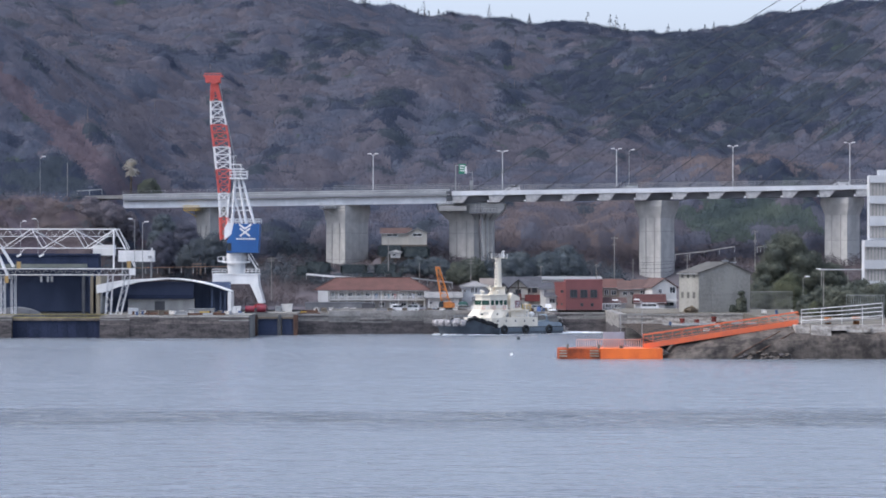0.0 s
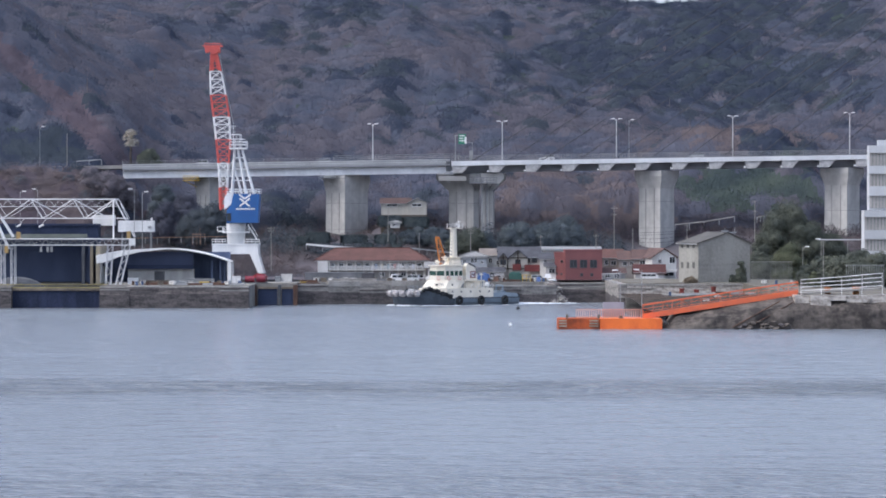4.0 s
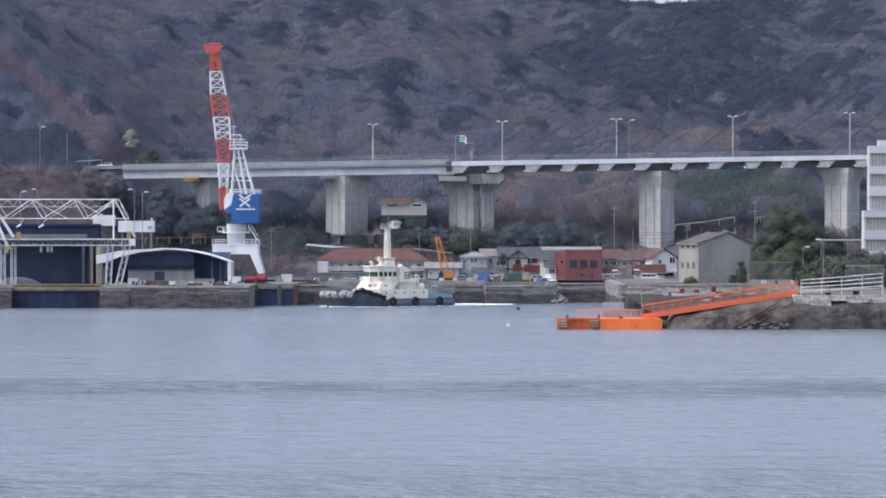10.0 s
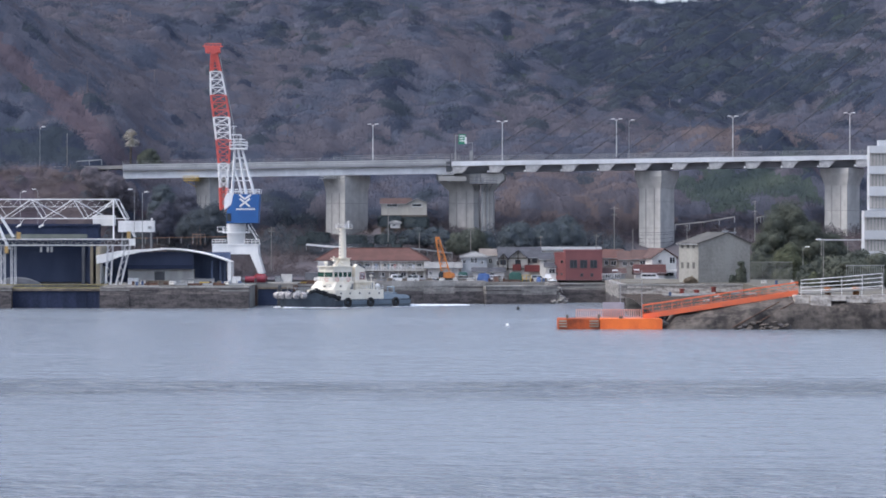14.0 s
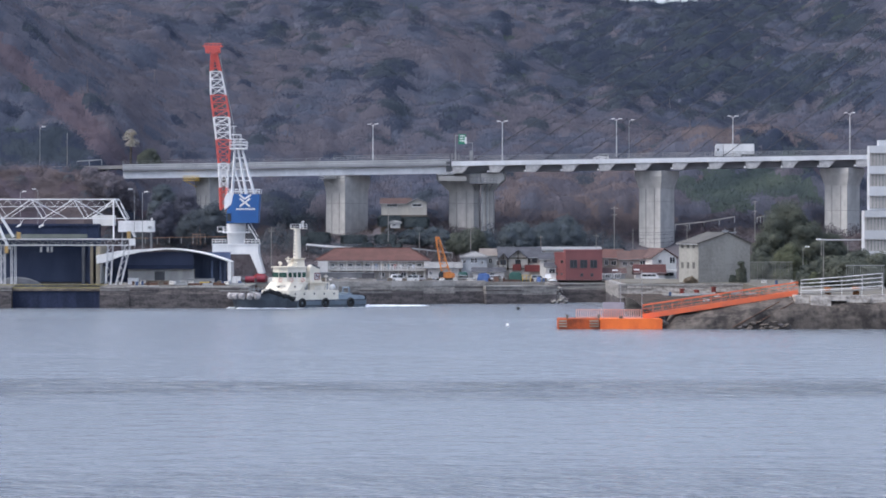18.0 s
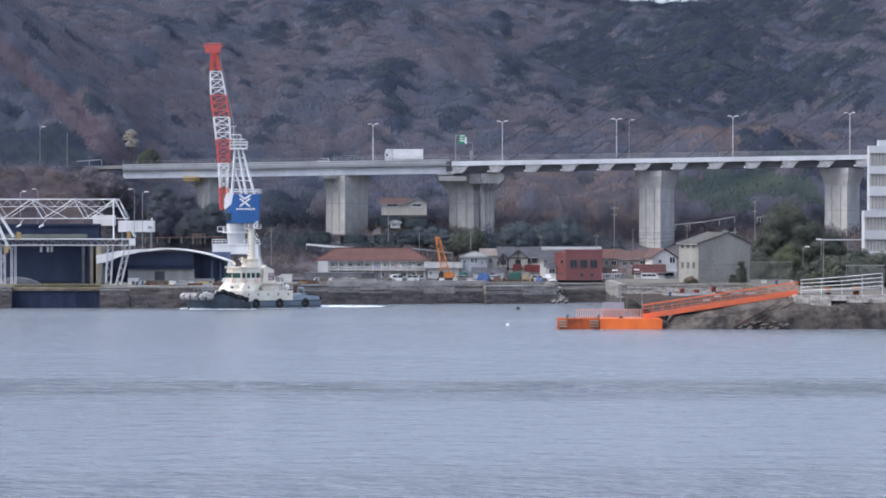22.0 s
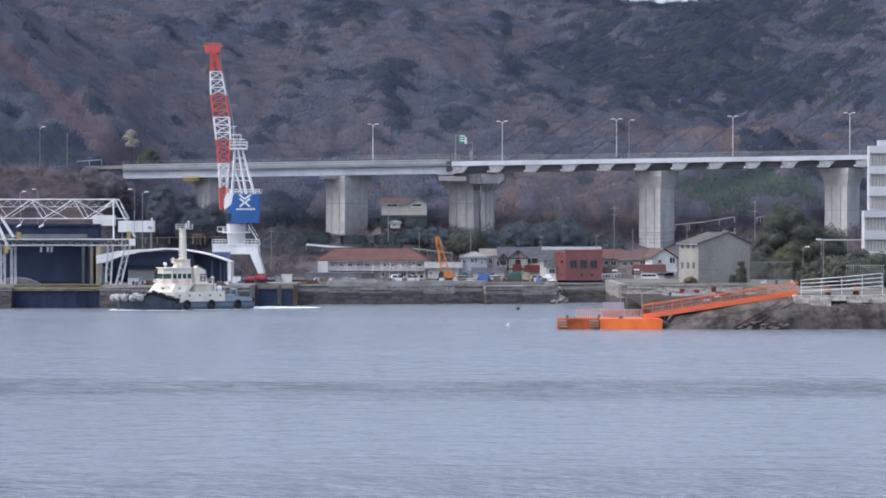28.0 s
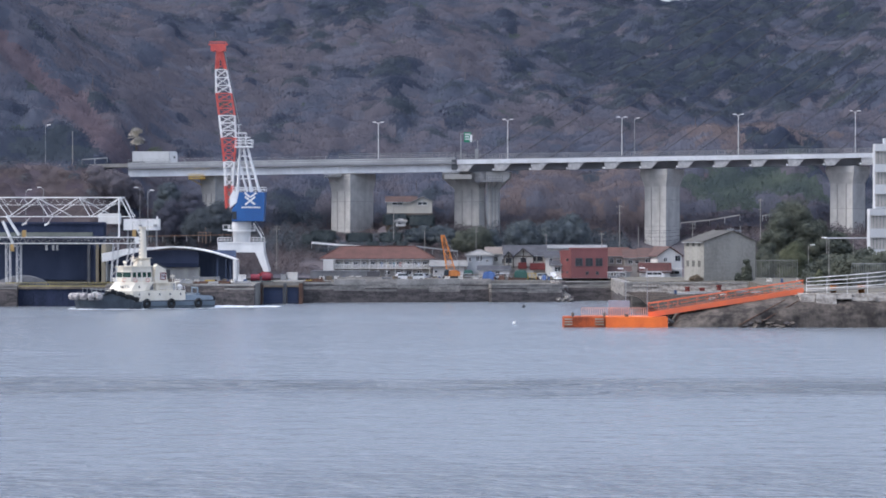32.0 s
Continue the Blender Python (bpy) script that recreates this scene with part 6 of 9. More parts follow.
# ---- the headland with its landing stage ----
def headland():
    bm = bmesh.new()
    prism(bm, [(42.9, 654.6), (70, 654.6), (70, 533), (330, 533), (330, 707), (42.9, 707)], -3, 5.9, "z")
    solid("pavement", bm, surface("headland_ground", (0.20, 0.19, 0.165), (0.12, 0.11, 0.095), 0.95, big=0.15, fine=1.2), "bare grey ground on the headland", "paved ground", kind="structure")
    # rocky bank: a broken cliff that climbs away from the pontoon
    xs, ys = np.linspace(41.2, 190, 190), np.linspace(0, 1, 40)
    gx, gv = np.meshgrid(xs, ys)
    k = np.clip((gx - 42) / 25, 0, 1)
    high = 2.5 + 3.3 * k ** 0.7
    deep = 5.5 + 2.5 * (1 - k)
    yy = 526.0 + gv ** (1.3 + 2.2 * k) * deep
    edge = np.clip((gx - 41.2) / 2.5, 0, 1)
    zz = -0.9 + gv ** (0.75 - 0.15 * k) * (high + 0.9) * (0.1 + 0.9 * edge)
    rough = np.array([noise.fractal(Vector((x * 0.26, y * 0.2, z * 0.22)), 0.8, 2.2, 5) for x, y, z in zip(gx.ravel(), yy.ravel(), zz.ravel())]).reshape(gx.shape)
    rough = 0.28 * rough + 0.2 * (0.35 - np.abs(rough - 0.1)) + 0.05 * np.sign(np.sin(zz * 1.6 - gx * 0.9)) + 0.16 * np.sin(gx * 0.33)
    fade = np.sin(np.clip(gv, 0, 1) * math.pi) ** 0.5
    v = np.stack([gx + 0.5 * rough * fade, yy - (1.7 - 0.5 * k) * rough * fade, zz + 0.5 * rough * fade], -1).reshape(-1, 3)
    i = np.arange((len(ys) - 1) * len(xs)).reshape(len(ys) - 1, len(xs))[:, :-1].ravel()
    f = np.stack([i, i + 1, i + 1 + len(xs), i + len(xs)], 1)
    tagged(from_arrays("rocky_bank", v, f, ROCK), "dark broken rock bank above the water", "rock bank", kind="structure")
    # worn ground that falls from the landing wall to the top of the bank
    ys = np.linspace(0, 1, 30)
    gx, gv = np.meshgrid(xs[:60], ys)
    k = np.clip((gx - 42) / 25, 0, 1)
    y0 = 526.0 + 5.5 + 2.5 * (1 - k)
    gy = y0 + gv * (651 - y0)
    gz = (2.5 + 3.3 * k ** 0.7 - 0.1) * (1 - gv) + gv * 3.5
    gz += 0.25 * np.round(2 * np.sin(gv * 9 + gx * 0.05)) * np.sin(gv * math.pi) ** 0.5 * 0.6
    v = np.stack([gx, gy, gz], -1).reshape(-1, 3)
    i = np.arange((len(ys) - 1) * 60).reshape(len(ys) - 1, 60)[:, :-1].ravel()
    f = np.stack([i, i + 1, i + 61, i + 60], 1)
    tagged(from_arrays("landing_ground", v, f, surface("worn_landing", (0.095, 0.076, 0.063), (0.028, 0.024, 0.022), 0.95, big=0.35, fine=1.5, bump=0.8, streak=1)), "worn brown terraced ground below the landing wall", "ground", kind="structure")
    mottled = surface("mottled_landing_concrete", (0.52, 0.485, 0.445), (0.24, 0.215, 0.195), 0.95, big=0.5, fine=2.0, bump=0.4, streak=0.3)
    # concrete slab on the cliff
    w = thing("concrete_edge", 0, 0, 0, "pale broken concrete slab along the cliff top", "slab", kind="structure")
    rnd = random.Random(3)
    x = 66.5
    while x < 180:
        l = rnd.uniform(2.2, 5)
        bm = bmesh.new()
        box(bm, x, 528.0 + rnd.uniform(-0.5, 0.5), rnd.uniform(4.3, 5.3), x + l - 0.1, 537, 6.3 + rnd.uniform(-0.05, 0.05))
        part("slab", bm, mottled, w)
        x += l
    # broken stones at the foot of the bank
    heap = thing("rubble_heap", 61, 525.6, 0, "dark broken stones at the foot of the bank", "rubble")
    for _ in range(34):
        bm = bmesh.new()
        bmesh.ops.create_icosphere(bm, subdivisions=1, radius=1)
        size = Vector((rnd.uniform(0.3, 0.9), rnd.uniform(0.3, 0.7), rnd.uniform(0.15, 0.45)))
        for q in bm.verts:
            q.co = Vector((q.co.x * size.x, q.co.y * size.y, q.co.z * size.z)) * rnd.uniform(0.8, 1.15)
        h = rnd.uniform(0, 1) ** 1.5
        part("stone", bm, ROCK if rnd.random() < 0.6 else TIDE, heap, at=(rnd.uniform(-6, 5.5) * (1 - 0.4 * h), rnd.uniform(-0.6, 0.3) + 0.6 * h, 1.5 * h))
    # two old pipes lie down the bank
    for a, b2 in (((54.5, 525.6, 0.4), (63.5, 527.2, 5.2)), ((57.5, 525.6, 0.4), (66.0, 527.4, 5.0))):
        bm = bmesh.new()
        bar(bm, a, b2, 0.22, n=6)
        solid("pipe", bm, RUST, "old rusty pipe lying down the rock bank", "pipe")
    # stepped concrete landing wall behind the gangway
    wall_run("sea_wall", [(42.9, 652), (42.9, 706)], 5.71, 2.6, 2.0, SEAWALL, TIDE, "grey sea wall along the inlet")
    wall_run("sea_wall", [(42.54, 652), (76.53, 652)], 5.77, 3.2, 3.0, mottled, SEAWALL, "pale stained concrete landing wall")
    bm = bmesh.new()
    box(bm, 50.69, 640, 0.5, 80.89, 651.6, 3.5)
    solid("landing_step", bm, SEAWALL, "worn concrete step below the landing wall", "step", kind="structure")


headland()


GANGORANGE = surface("weathered_orange", (0.80, 0.165, 0.06), (0.62, 0.15, 0.075), 0.6, big=0.5)


def pontoon():
    y, u = 527.0, 527.0 / 4950
    X = lambda p: (p - 784) * u
    Zr = lambda r: 20 + (395 - r) * u
    t = thing("pontoon", X(1080), y, 0, "orange steel landing pontoon floating on the water", "pontoon")
    xa, xm, xb, top = X(988) - X(1080), X(1062) - X(1080), X(1172) - X(1080), Zr(564.5)
    for nm, a, b, mt, lb in (("float", xm, xb, ORANGE, "bright orange float"), ("float", xa, xm - 0.15, RUSTORANGE, "rusty orange float")):
        bm = bmesh.new()
        prism(bm, [(a, -0.6), (b, -0.6), (b, top - 0.15), (b - 0.1, top), (a + 0.1, top), (a, top - 0.15)], -0.5, 6.5)
        part(nm, bm, mt, t, lb)
    for a, b in ((xa + 0.1, xa + 1.6), (X(1043) - X(1080), X(1059) - X(1080))):
        for k in range(3):
            boxpart("fender_board", (a, -0.75, 0.45 + 0.5 * k, b, -0.504, 0.68 + 0.5 * k), surface("pale_fender", (0.45, 0.40, 0.33), (0.28, 0.22, 0.17), 0.85), t, "pale timber fender")
    for p in (X(1004), X(1060)):
        bm = bmesh.new()
        bar(bm, (p - X(1080), 0.2, top), (p - X(1080), 0.2, top + 0.75), 0.45, n=10)
        bar(bm, (p - X(1080), 0.2, top + 0.55), (p - X(1080), 0.2, top + 0.75), 0.62, n=10)
        part("bollard", bm, TIMBER, t, "dark mooring bollard")
    rail = surface("faded_orange_rail", (0.72, 0.40, 0.30), (0.60, 0.32, 0.24), 0.6)
    bm = bmesh.new()
    x0, x1 = X(1022) - X(1080), X(1138) - X(1080)
    for z in (0.15, 1.55):
        bar(bm, (x0, 4.8, top + z), (x1, 4.8, top + z), 0.11)
    part("guard_rail", bm, rail, t, "faded orange guard rail")
    k = 0
    while x0 + k * 0.42 < x1:
        boxpart("picket", (x0 + k * 0.42 - 0.05, 4.75, top + 0.004, x0 + k * 0.42 + 0.05, 4.83, top + 1.5), rail, t)
        k += 1
    boxpart("deck_box", (X(1070) - X(1080), 5.2, top, X(1108) - X(1080), 6.2, Zr(537)), surface("pale_cover", (0.30, 0.33, 0.39), (0.24, 0.27, 0.32), 0.6), t, "grey-blue covered box")
    boxpart("hatch", (X(1097) - X(1080), 1.0, top, X(1103) - X(1080), 1.6, top + 0.5), TIMBER, t)
    bm = bmesh.new()
    bar(bm, (xb - 0.1, 2, top - 0.3), (xb + 2.6, 4.5, 0.1), 0.5, n=8)
    part("mooring_boom", bm, CONCRETE, t, "pale slanting mooring boom")

    # gangway
    g = thing("gangway", 0, 0, 0, "orange steel truss gangway from shore to pontoon", "gangway")
    p0, p1 = Vector((X(1140), y + 2.0, Zr(561.5))), Vector((X(1420), y + 6.0, Zr(519.5)))
    for dy in (0.0, 2.0):
        o = Vector((0, dy, 0))
        bm = bmesh.new()
        bar(bm, p0 + o, p1 + o, 0.16, 0.95)
        part("beam", bm, GANGORANGE, g, "orange main beam")
        bm = bmesh.new()
        up = Vector((0, 0, 1))
        bar(bm, p0 + o + up * 2.15, p1 + o + up * 1.95, 0.1, 0.19)
        bar(bm, p0 + o + up * 0.8, p1 + o + up * 0.75, 0.035)
        bar(bm, p0 + o + up * 1.4, p1 + o + up * 1.3, 0.035)
        part("handrail", bm, GANGORANGE, g)
        for k in range(17):
            bm = bmesh.new()
            q = p0.lerp(p1, k / 16) + o
            bar(bm, q + up * 0.3, q + up * 2.02, 0.04)
            part("post", bm, GANGORANGE, g)
        bm = bmesh.new()
        for k in range(16):
            q, r = p0.lerp(p1, k / 16) + o, p0.lerp(p1, (k + 1) / 16) + o
            if k % 4 == 1:
                continue
            if k % 2:
                bar(bm, q + up * 0.35, r + up * 1.9, 0.04)
            else:
                bar(bm, q + up * 1.95, r + up * 0.35, 0.04)
        part("bracing", bm, RUSTORANGE, g)
    bm = bmesh.new()
    loft(bm, [[p + Vector((0, 0.1, 0.2)), p + Vector((0, 1.9, 0.2)), p + Vector((0, 1.9, 0.3)), p + Vector((0, 0.1, 0.3))] for p in (p0, p1)])
    part("tread_deck", bm, TIMBER, g, "worn timber tread deck")
    boxpart("landing_block", (p1.x - 0.2, p1.y - 0.4, p1.z - 0.75, p1.x + 1.2, p1.y + 2.4, p1.z - 0.2), RUST, g)


pontoon()


def white_fence():
    y, u = 531.0, 531.0 / 4950
    X = lambda p: (p - 784) * u
    Zr = lambda r: 20 + (395 - r) * u
    t = thing("white_fence", 0, 0, 0, "white four-rail pipe fence on the shore", "fence")
    ends = [(1418, 496, 515), (1490, 490.5, 511.5), (1562, 484, 506)]
    for k in range(4):
        bm = bmesh.new()
        for (pa, ta, ba), (pb, tb, bb) in zip(ends, ends[1:]):
            bar(bm, (X(pa), y, Zr(ta + (ba - ta) * k / 3)), (X(pb), y, Zr(tb + (bb - tb) * k / 3)), 0.15, n=6)
        part("rail", bm, WHITE, t)
    for k in range(5):
        p = 1418 + 36 * k
        f = k / 4
        bm = bmesh.new()
        bar(bm, (X(p), y + 0.2, 6.2), (X(p), y + 0.2, Zr(495.5 - 12 * f)), 0.09, n=6)
        part("post", bm, WHITE, t)
    # ramp under the fence
    bm = bmesh.new()
    loft(bm, [[(X(1420), y + 0.5, Zr(521.5)), (X(1420), y + 5, Zr(521.5)), (X(1420), y + 5, Zr(519)), (X(1420), y + 0.5, Zr(519))], [(X(1562), y + 0.5, Zr(513)), (X(1562), y + 5, Zr(513)), (X(1562), y + 5, Zr(510)), (X(1562), y + 0.5, Zr(510))]])
    solid("ramp", bm, CONCRETE, "pale concrete ramp to the gangway", "ramp", kind="structure")


white_fence()


REDRUST = surface("dark_red_rust", (0.20, 0.05, 0.045), (0.10, 0.035, 0.03), 0.8)
DULLORANGE = surface("faded_orange_paint", (0.42, 0.17, 0.06), (0.28, 0.12, 0.06), 0.7)


def bollard(px, r0, r1, y, w, mt, label):
    u = y / 4950
    z0, z1 = 20 + (395 - r1) * u, 20 + (395 - r0) * u
    t = thing("mooring_bollard", (px - 784) * u, y, z0, label, "bollard", group="bollards on the landing")
    h = z1 - z0
    bm = bmesh.new()
    bar(bm, (0, 0, 0), (0, 0, h), w, n=12, w2=w * 0.8)
    part("post", bm, mt, t)
    bm = bmesh.new()
    bar(bm, (0, 0, h * 0.72), (0, 0, h), w * 1.2, n=12, w2=w * 1.05)
    part("cap", bm, mt, t)


for p, r0, r1, yy, w in ((1207, 511, 519.5, 648, 1.2), (1233, 513, 518.5, 648, 1.3), (1263, 508, 517.5, 648, 1.2), (1465, 509, 522, 536, 1.2), (1515, 508, 522, 536, 1.3)):
    bollard(p, r0, r1, yy, w, REDRUST if p < 1400 else DULLORANGE, "rusty dark red mooring bollard" if p < 1400 else "faded orange mooring bollard")

# ---- the tugboat: bow along +x, port along +y ----
def tug():
    t = thing("tugboat", 0, 0, 0, "white and slate-grey harbour tugboat under way", "tugboat")
    hull_m = surface("slate_hull_paint", (0.21, 0.26, 0.31), (0.16, 0.20, 0.245), 0.5, big=0.3, streak=0.5)
    bow_m = surface("dark_bow_paint", (0.085, 0.105, 0.13), (0.05, 0.062, 0.08), 0.5, big=0.4)
    cream = surface("cream_white_paint", (0.79, 0.735, 0.63), (0.67, 0.62, 0.52), 0.5, big=0.5, streak=3)
    stern_m = surface("pale_slate_paint", (0.30, 0.36, 0.42), (0.22, 0.27, 0.32), 0.5, big=0.4)
    L = 16.4

    def half(x):
        """Half the beam along the hull."""
        if x > 4:
            k = (x - 4) / (L - 4)
            return 4.7 * math.sqrt(max(0.0, 1 - k ** 2.4)) + 0.25
        if x < -13:
            return 4.7 - 0.35 * (-13 - x) / 3.4
        return 4.7

    def sheer(x):
        return 1.7 + 2.0 * min(1.0, max(0, (x - 2.5) / 7.0)) - 1.2 * min(1.0, max(0, (x - 10.2) / 2.5))

    def shell(name, x0, x1, k, mt, label, z0=-1.5, dz=0.0, flare=0.0):
        rings = []
        for i in range(k + 1):
            x = x0 + (x1 - x0) * i / k
            h = half(x)
            zt = sheer(x) + dz
            rings.append([(x - 0.9 * max(0, (x - 8) / 8), -h * 0.8, z0), (x, -h, zt), (x, h, zt), (x - 0.9 * max(0, (x - 8) / 8), h * 0.8, z0)])
        bm = bmesh.new()
        loft(bm, rings)
        return part(name, bm, mt, t, label)
    shell("stern_hull", -16.4, 2.0, 16, hull_m, "slate grey hull side")
    shell("bow_hull", 2.004, 16.2, 22, bow_m, "dark bow hull")
    # black fender belt round the bow and along the side
    bm = bmesh.new()
    pts = [(x, half(x) + 0.12, sheer(x) + 0.1) for x in np.linspace(3.2, 16.1, 36)]
    ring = pts + [(x, -y, z) for x, y, z in reversed(pts)]
    for a, b in zip(ring, ring[1:]):
        bar(bm, a, b, 0.3, 0.3, n=8)
    part("bow_fender", bm, RUBBER, t, "black rubber bow fender")
    lump = random.Random(8)
    for k in range(13):
        x = 3.3 + k * 0.6 + lump.uniform(-0.12, 0.12)
        bm = bmesh.new()
        a = (x, half(x) + 0.15, sheer(x) + 0.15)
        fat, up = lump.uniform(0.75, 1.15), lump.uniform(0.05, 0.45)
        for s0, s1, k0, k1 in ((-0.34, -0.2, 0.6, 1), (-0.2, 0.2, 1, 1), (0.2, 0.34, 1, 0.6)):
            bar(bm, (a[0] + s0, a[1] + 0.1, a[2] + up), (a[0] + s1, a[1] + 0.1, a[2] + up + 0.06), fat * k0, n=9, w2=fat * k1)
        part("fender_roll", bm, RUBBER, t)
    # white bow rollers
    roll_m = surface("pale_bow_roller", (0.50, 0.48, 0.475), (0.16, 0.15, 0.16), 0.75, big=1.3, fine=5)
    for k in range(9):
        a = radians(-88 + 22 * k)
        cx, cy = 12.2 + 4.7 * math.cos(a), 4.4 * math.sin(a)
        bm = bmesh.new()
        d = Vector((-math.sin(a) * 4.7, math.cos(a) * 4.4, 0)).normalized() * 0.78
        c = Vector((cx, cy, 2.95))
        for s0, s1, w0, w1 in ((-0.9, -0.72, 1.05, 1.55), (-0.72, 0.72, 1.55, 1.55), (0.72, 0.9, 1.55, 1.05)):
            bar(bm, c + d * s0, c + d * s1, w0, n=12, w2=w1)
        part("bow_roller", bm, roll_m, t, "pale worn bow fender roller")
    # tyres on the side
    for sy in (1, -1):
        for x in (0.9, -5.2, -11.9):
            bm = bmesh.new()
            k, r0, r1 = 14, 0.78, 0.34
            rings = []
            for i in range(k):
                a = 2 * math.pi * i / k
                rings.append([(x + math.cos(a) * (r0 + dr), sy * (half(x) + 0.25 + dy), 1.2 + math.sin(a) * (r0 + dr) * 1.15) for dr, dy in ((0.25, 0), (0, 0.32), (-0.5, 0), (0, -0.32))])
            loft(bm, rings + [rings[0]])
            part("tyre_fender", bm, RUBBER, t, "black tyre fender")
    bm = bmesh.new()
    for sy in (1, -1):
        bar(bm, (-16.2, sy * 4.55, 1.8), (2, sy * 4.85, 1.8), 0.25)
        bar(bm, (-16.2, sy * 4.5, 0.55), (2, sy * 4.8, 0.55), 0.18)
    part("rubbing_strake", bm, bow_m, t)
    # stern fittings
    for sy in (1, -1):
        bm = bmesh.new()
        prism(bm, [(-15.9, 1.7), (-8.85, 1.7), (-8.85, 3.0), (-10.2, 3.15), (-15.2, 2.85), (-15.9, 2.5)], sy * 4.25 - 0.12, sy * 4.25 + 0.12)
        part("stern_bulwark", bm, stern_m, t, "pale slate stern bulwark")
    boxpart("stern_block", (-15.8, -3.4, 1.704, -13.6, 3.4, 2.8), stern_m, t)
    for y in (-3.2, 0, 3.2):
        bm = bmesh.new()
        bar(bm, (-16.2, y - 0.7, 2.2), (-16.2, y + 0.7, 2.2), 1.0, n=10)
        part("stern_fender", bm, RUBBER, t)
    # cream deckhouse: lower body with raked front
    def house_block(name, outline, w0, w1, z0, z1, mt=cream, label="", rake=0.0):
        bm = bmesh.new()
        r0 = [(x, y * w0, z0) for x, y in outline]
        r1 = [(x - (rake if x > 0 else 0), y * w1, z1) for x, y in outline]
        loft(bm, [r0, r1])
        return part(name, bm, mt, t, label)
    house_block("side_bulwark", [(-8.8, -1), (4.5, -1), (8.3, -0.55), (8.3, 0.55), (4.5, 1), (-8.8, 1)], 4.62, 4.62, 1.71, 4.15, label="cream white bulwark", rake=0.4)
    house_block("forward_house", [(1.2, -1), (4.6, -1), (7.5, -0.5), (7.5, 0.5), (4.6, 1), (1.2, 1)], 4.3, 3.7, 4.154, 6.1, label="cream deckhouse front", rake=1.5)
    house_block("lower_deckhouse", [(-7.4, -1), (1.196, -1), (1.196, 1), (-7.4, 1)], 2.7, 2.7, 4.154, 6.0, label="recessed cream deckhouse")
    boxpart("boat_deck", (-5.6, -3.9, 5.85, 1.15, 3.9, 6.06), cream, t)
    for sy in (1, -1):
        bm = bmesh.new()
        prism(bm, [(1.19, 4.16), (0.2, 4.16), (-1.1, 5.84), (1.19, 5.84)], sy * 3.8 - 0.06, sy * 3.8 + 0.06)
        part("side_web", bm, cream, t)
        for x in (-2.6, -4.2, -5.5):
            bm = bmesh.new()
            bar(bm, (x, sy * 3.8, 4.16), (x, sy * 3.8, 5.84), 0.14, n=6)
            part("deck_stanchion", bm, cream, t)
        for x in (-1.2, -3.0, -6.6):
            boxpart("weather_door", (x - 0.4, sy * 2.7 - 0.05, 4.25, x + 0.4, sy * 2.7 + 0.05, 5.75), STEEL, t, "grey weather door")
        for x in (2.4, 6.2):
            bm = bmesh.new()
            bar(bm, (x, sy * (4.0 if x < 5 else 3.1) - 0.1, 5.0), (x, sy * (4.0 if x < 5 else 3.1) + 0.1, 5.0), 0.45, n=12)
            part("porthole", bm, GLASS, t)
    wheel = house_block("wheelhouse", [(-1.1, -1), (4.0, -1), (5.6, -0.55), (5.6, 0.55), (4.0, 1), (-1.1, 1)], 3.1, 2.9, 6.104, 9.5, label="cream wheelhouse", rake=0.3)
    house_block("wheelhouse_roof", [(-1.4, -1), (4.15, -1), (5.8, -0.55), (5.8, 0.55), (4.15, 1), (-1.4, 1)], 3.2, 3.2, 9.504, 9.75)
    for k in range(4):
        x = 3.15 - k * 1.22
        for sy in (1, -1):
            boxpart("side_window", (x - 0.43, sy * 3.0 - 0.06, 7.2, x + 0.43, sy * 3.0 + 0.06, 8.35), GREENGLASS, wheel, "green-tinted wheelhouse window")
    for k in range(3):
        bm = bmesh.new()
        y = -1.05 + 1.05 * k
        loft(bm, [[(5.53, y - 0.45, 7.2), (5.53, y + 0.45, 7.2), (5.59, y + 0.45, 7.2), (5.59, y - 0.45, 7.2)], [(5.4, y - 0.45, 8.35), (5.4, y + 0.45, 8.35), (5.47, y + 0.45, 8.35), (5.47, y - 0.45, 8.35)]])
        part("front_window", bm, GREENGLASS, wheel)
    for sy in (1, -1):
        for f in (0.28, 0.72):
            a, b = Vector((3.93, sy * 2.98, 0)), Vector((5.48, sy * 1.65, 0))
            d = (b - a).normalized() * 0.5
            c = a.lerp(b, f)
            n2 = Vector((d.y * sy, -d.x * sy, 0)).normalized() * 0.06 * sy
            n2 = Vector((0.05, 0.05 * sy, 0))
            bm = bmesh.new()
            loft(bm, [[c - d + n2 + Vector((0, 0, z)), c + d + n2 + Vector((0, 0, z)), c + d - n2 + Vector((0, 0, z)), c - d - n2 + Vector((0, 0, z))] for z in (7.2, 8.35)])
            part("corner_window", bm, GREENGLASS, wheel)
    # railings round the bridge deck and life rings
    loop = [(-2.6, 3.7), (4.6, 3.6), (6.4, 1.9), (6.4, -1.9), (4.6, -3.6), (-2.6, -3.7)]
    for (a, b), (c, d) in zip(loop, loop[1:]):
        bm = bmesh.new()
        for z in (6.6, 7.05):
            bar(bm, (a, b, z), (c, d, z), 0.07)
        for k in range(5):
            f = k / 5
            bar(bm, (a + (c - a) * f, b + (d - b) * f, 6.1), (a + (c - a) * f, b + (d - b) * f, 7.05), 0.06)
        part("bridge_railing", bm, WHITE, t)
    ring_m = surface("life_ring_red", (0.62, 0.24, 0.18), (0.6, 0.42, 0.37), 0.6, big=2)
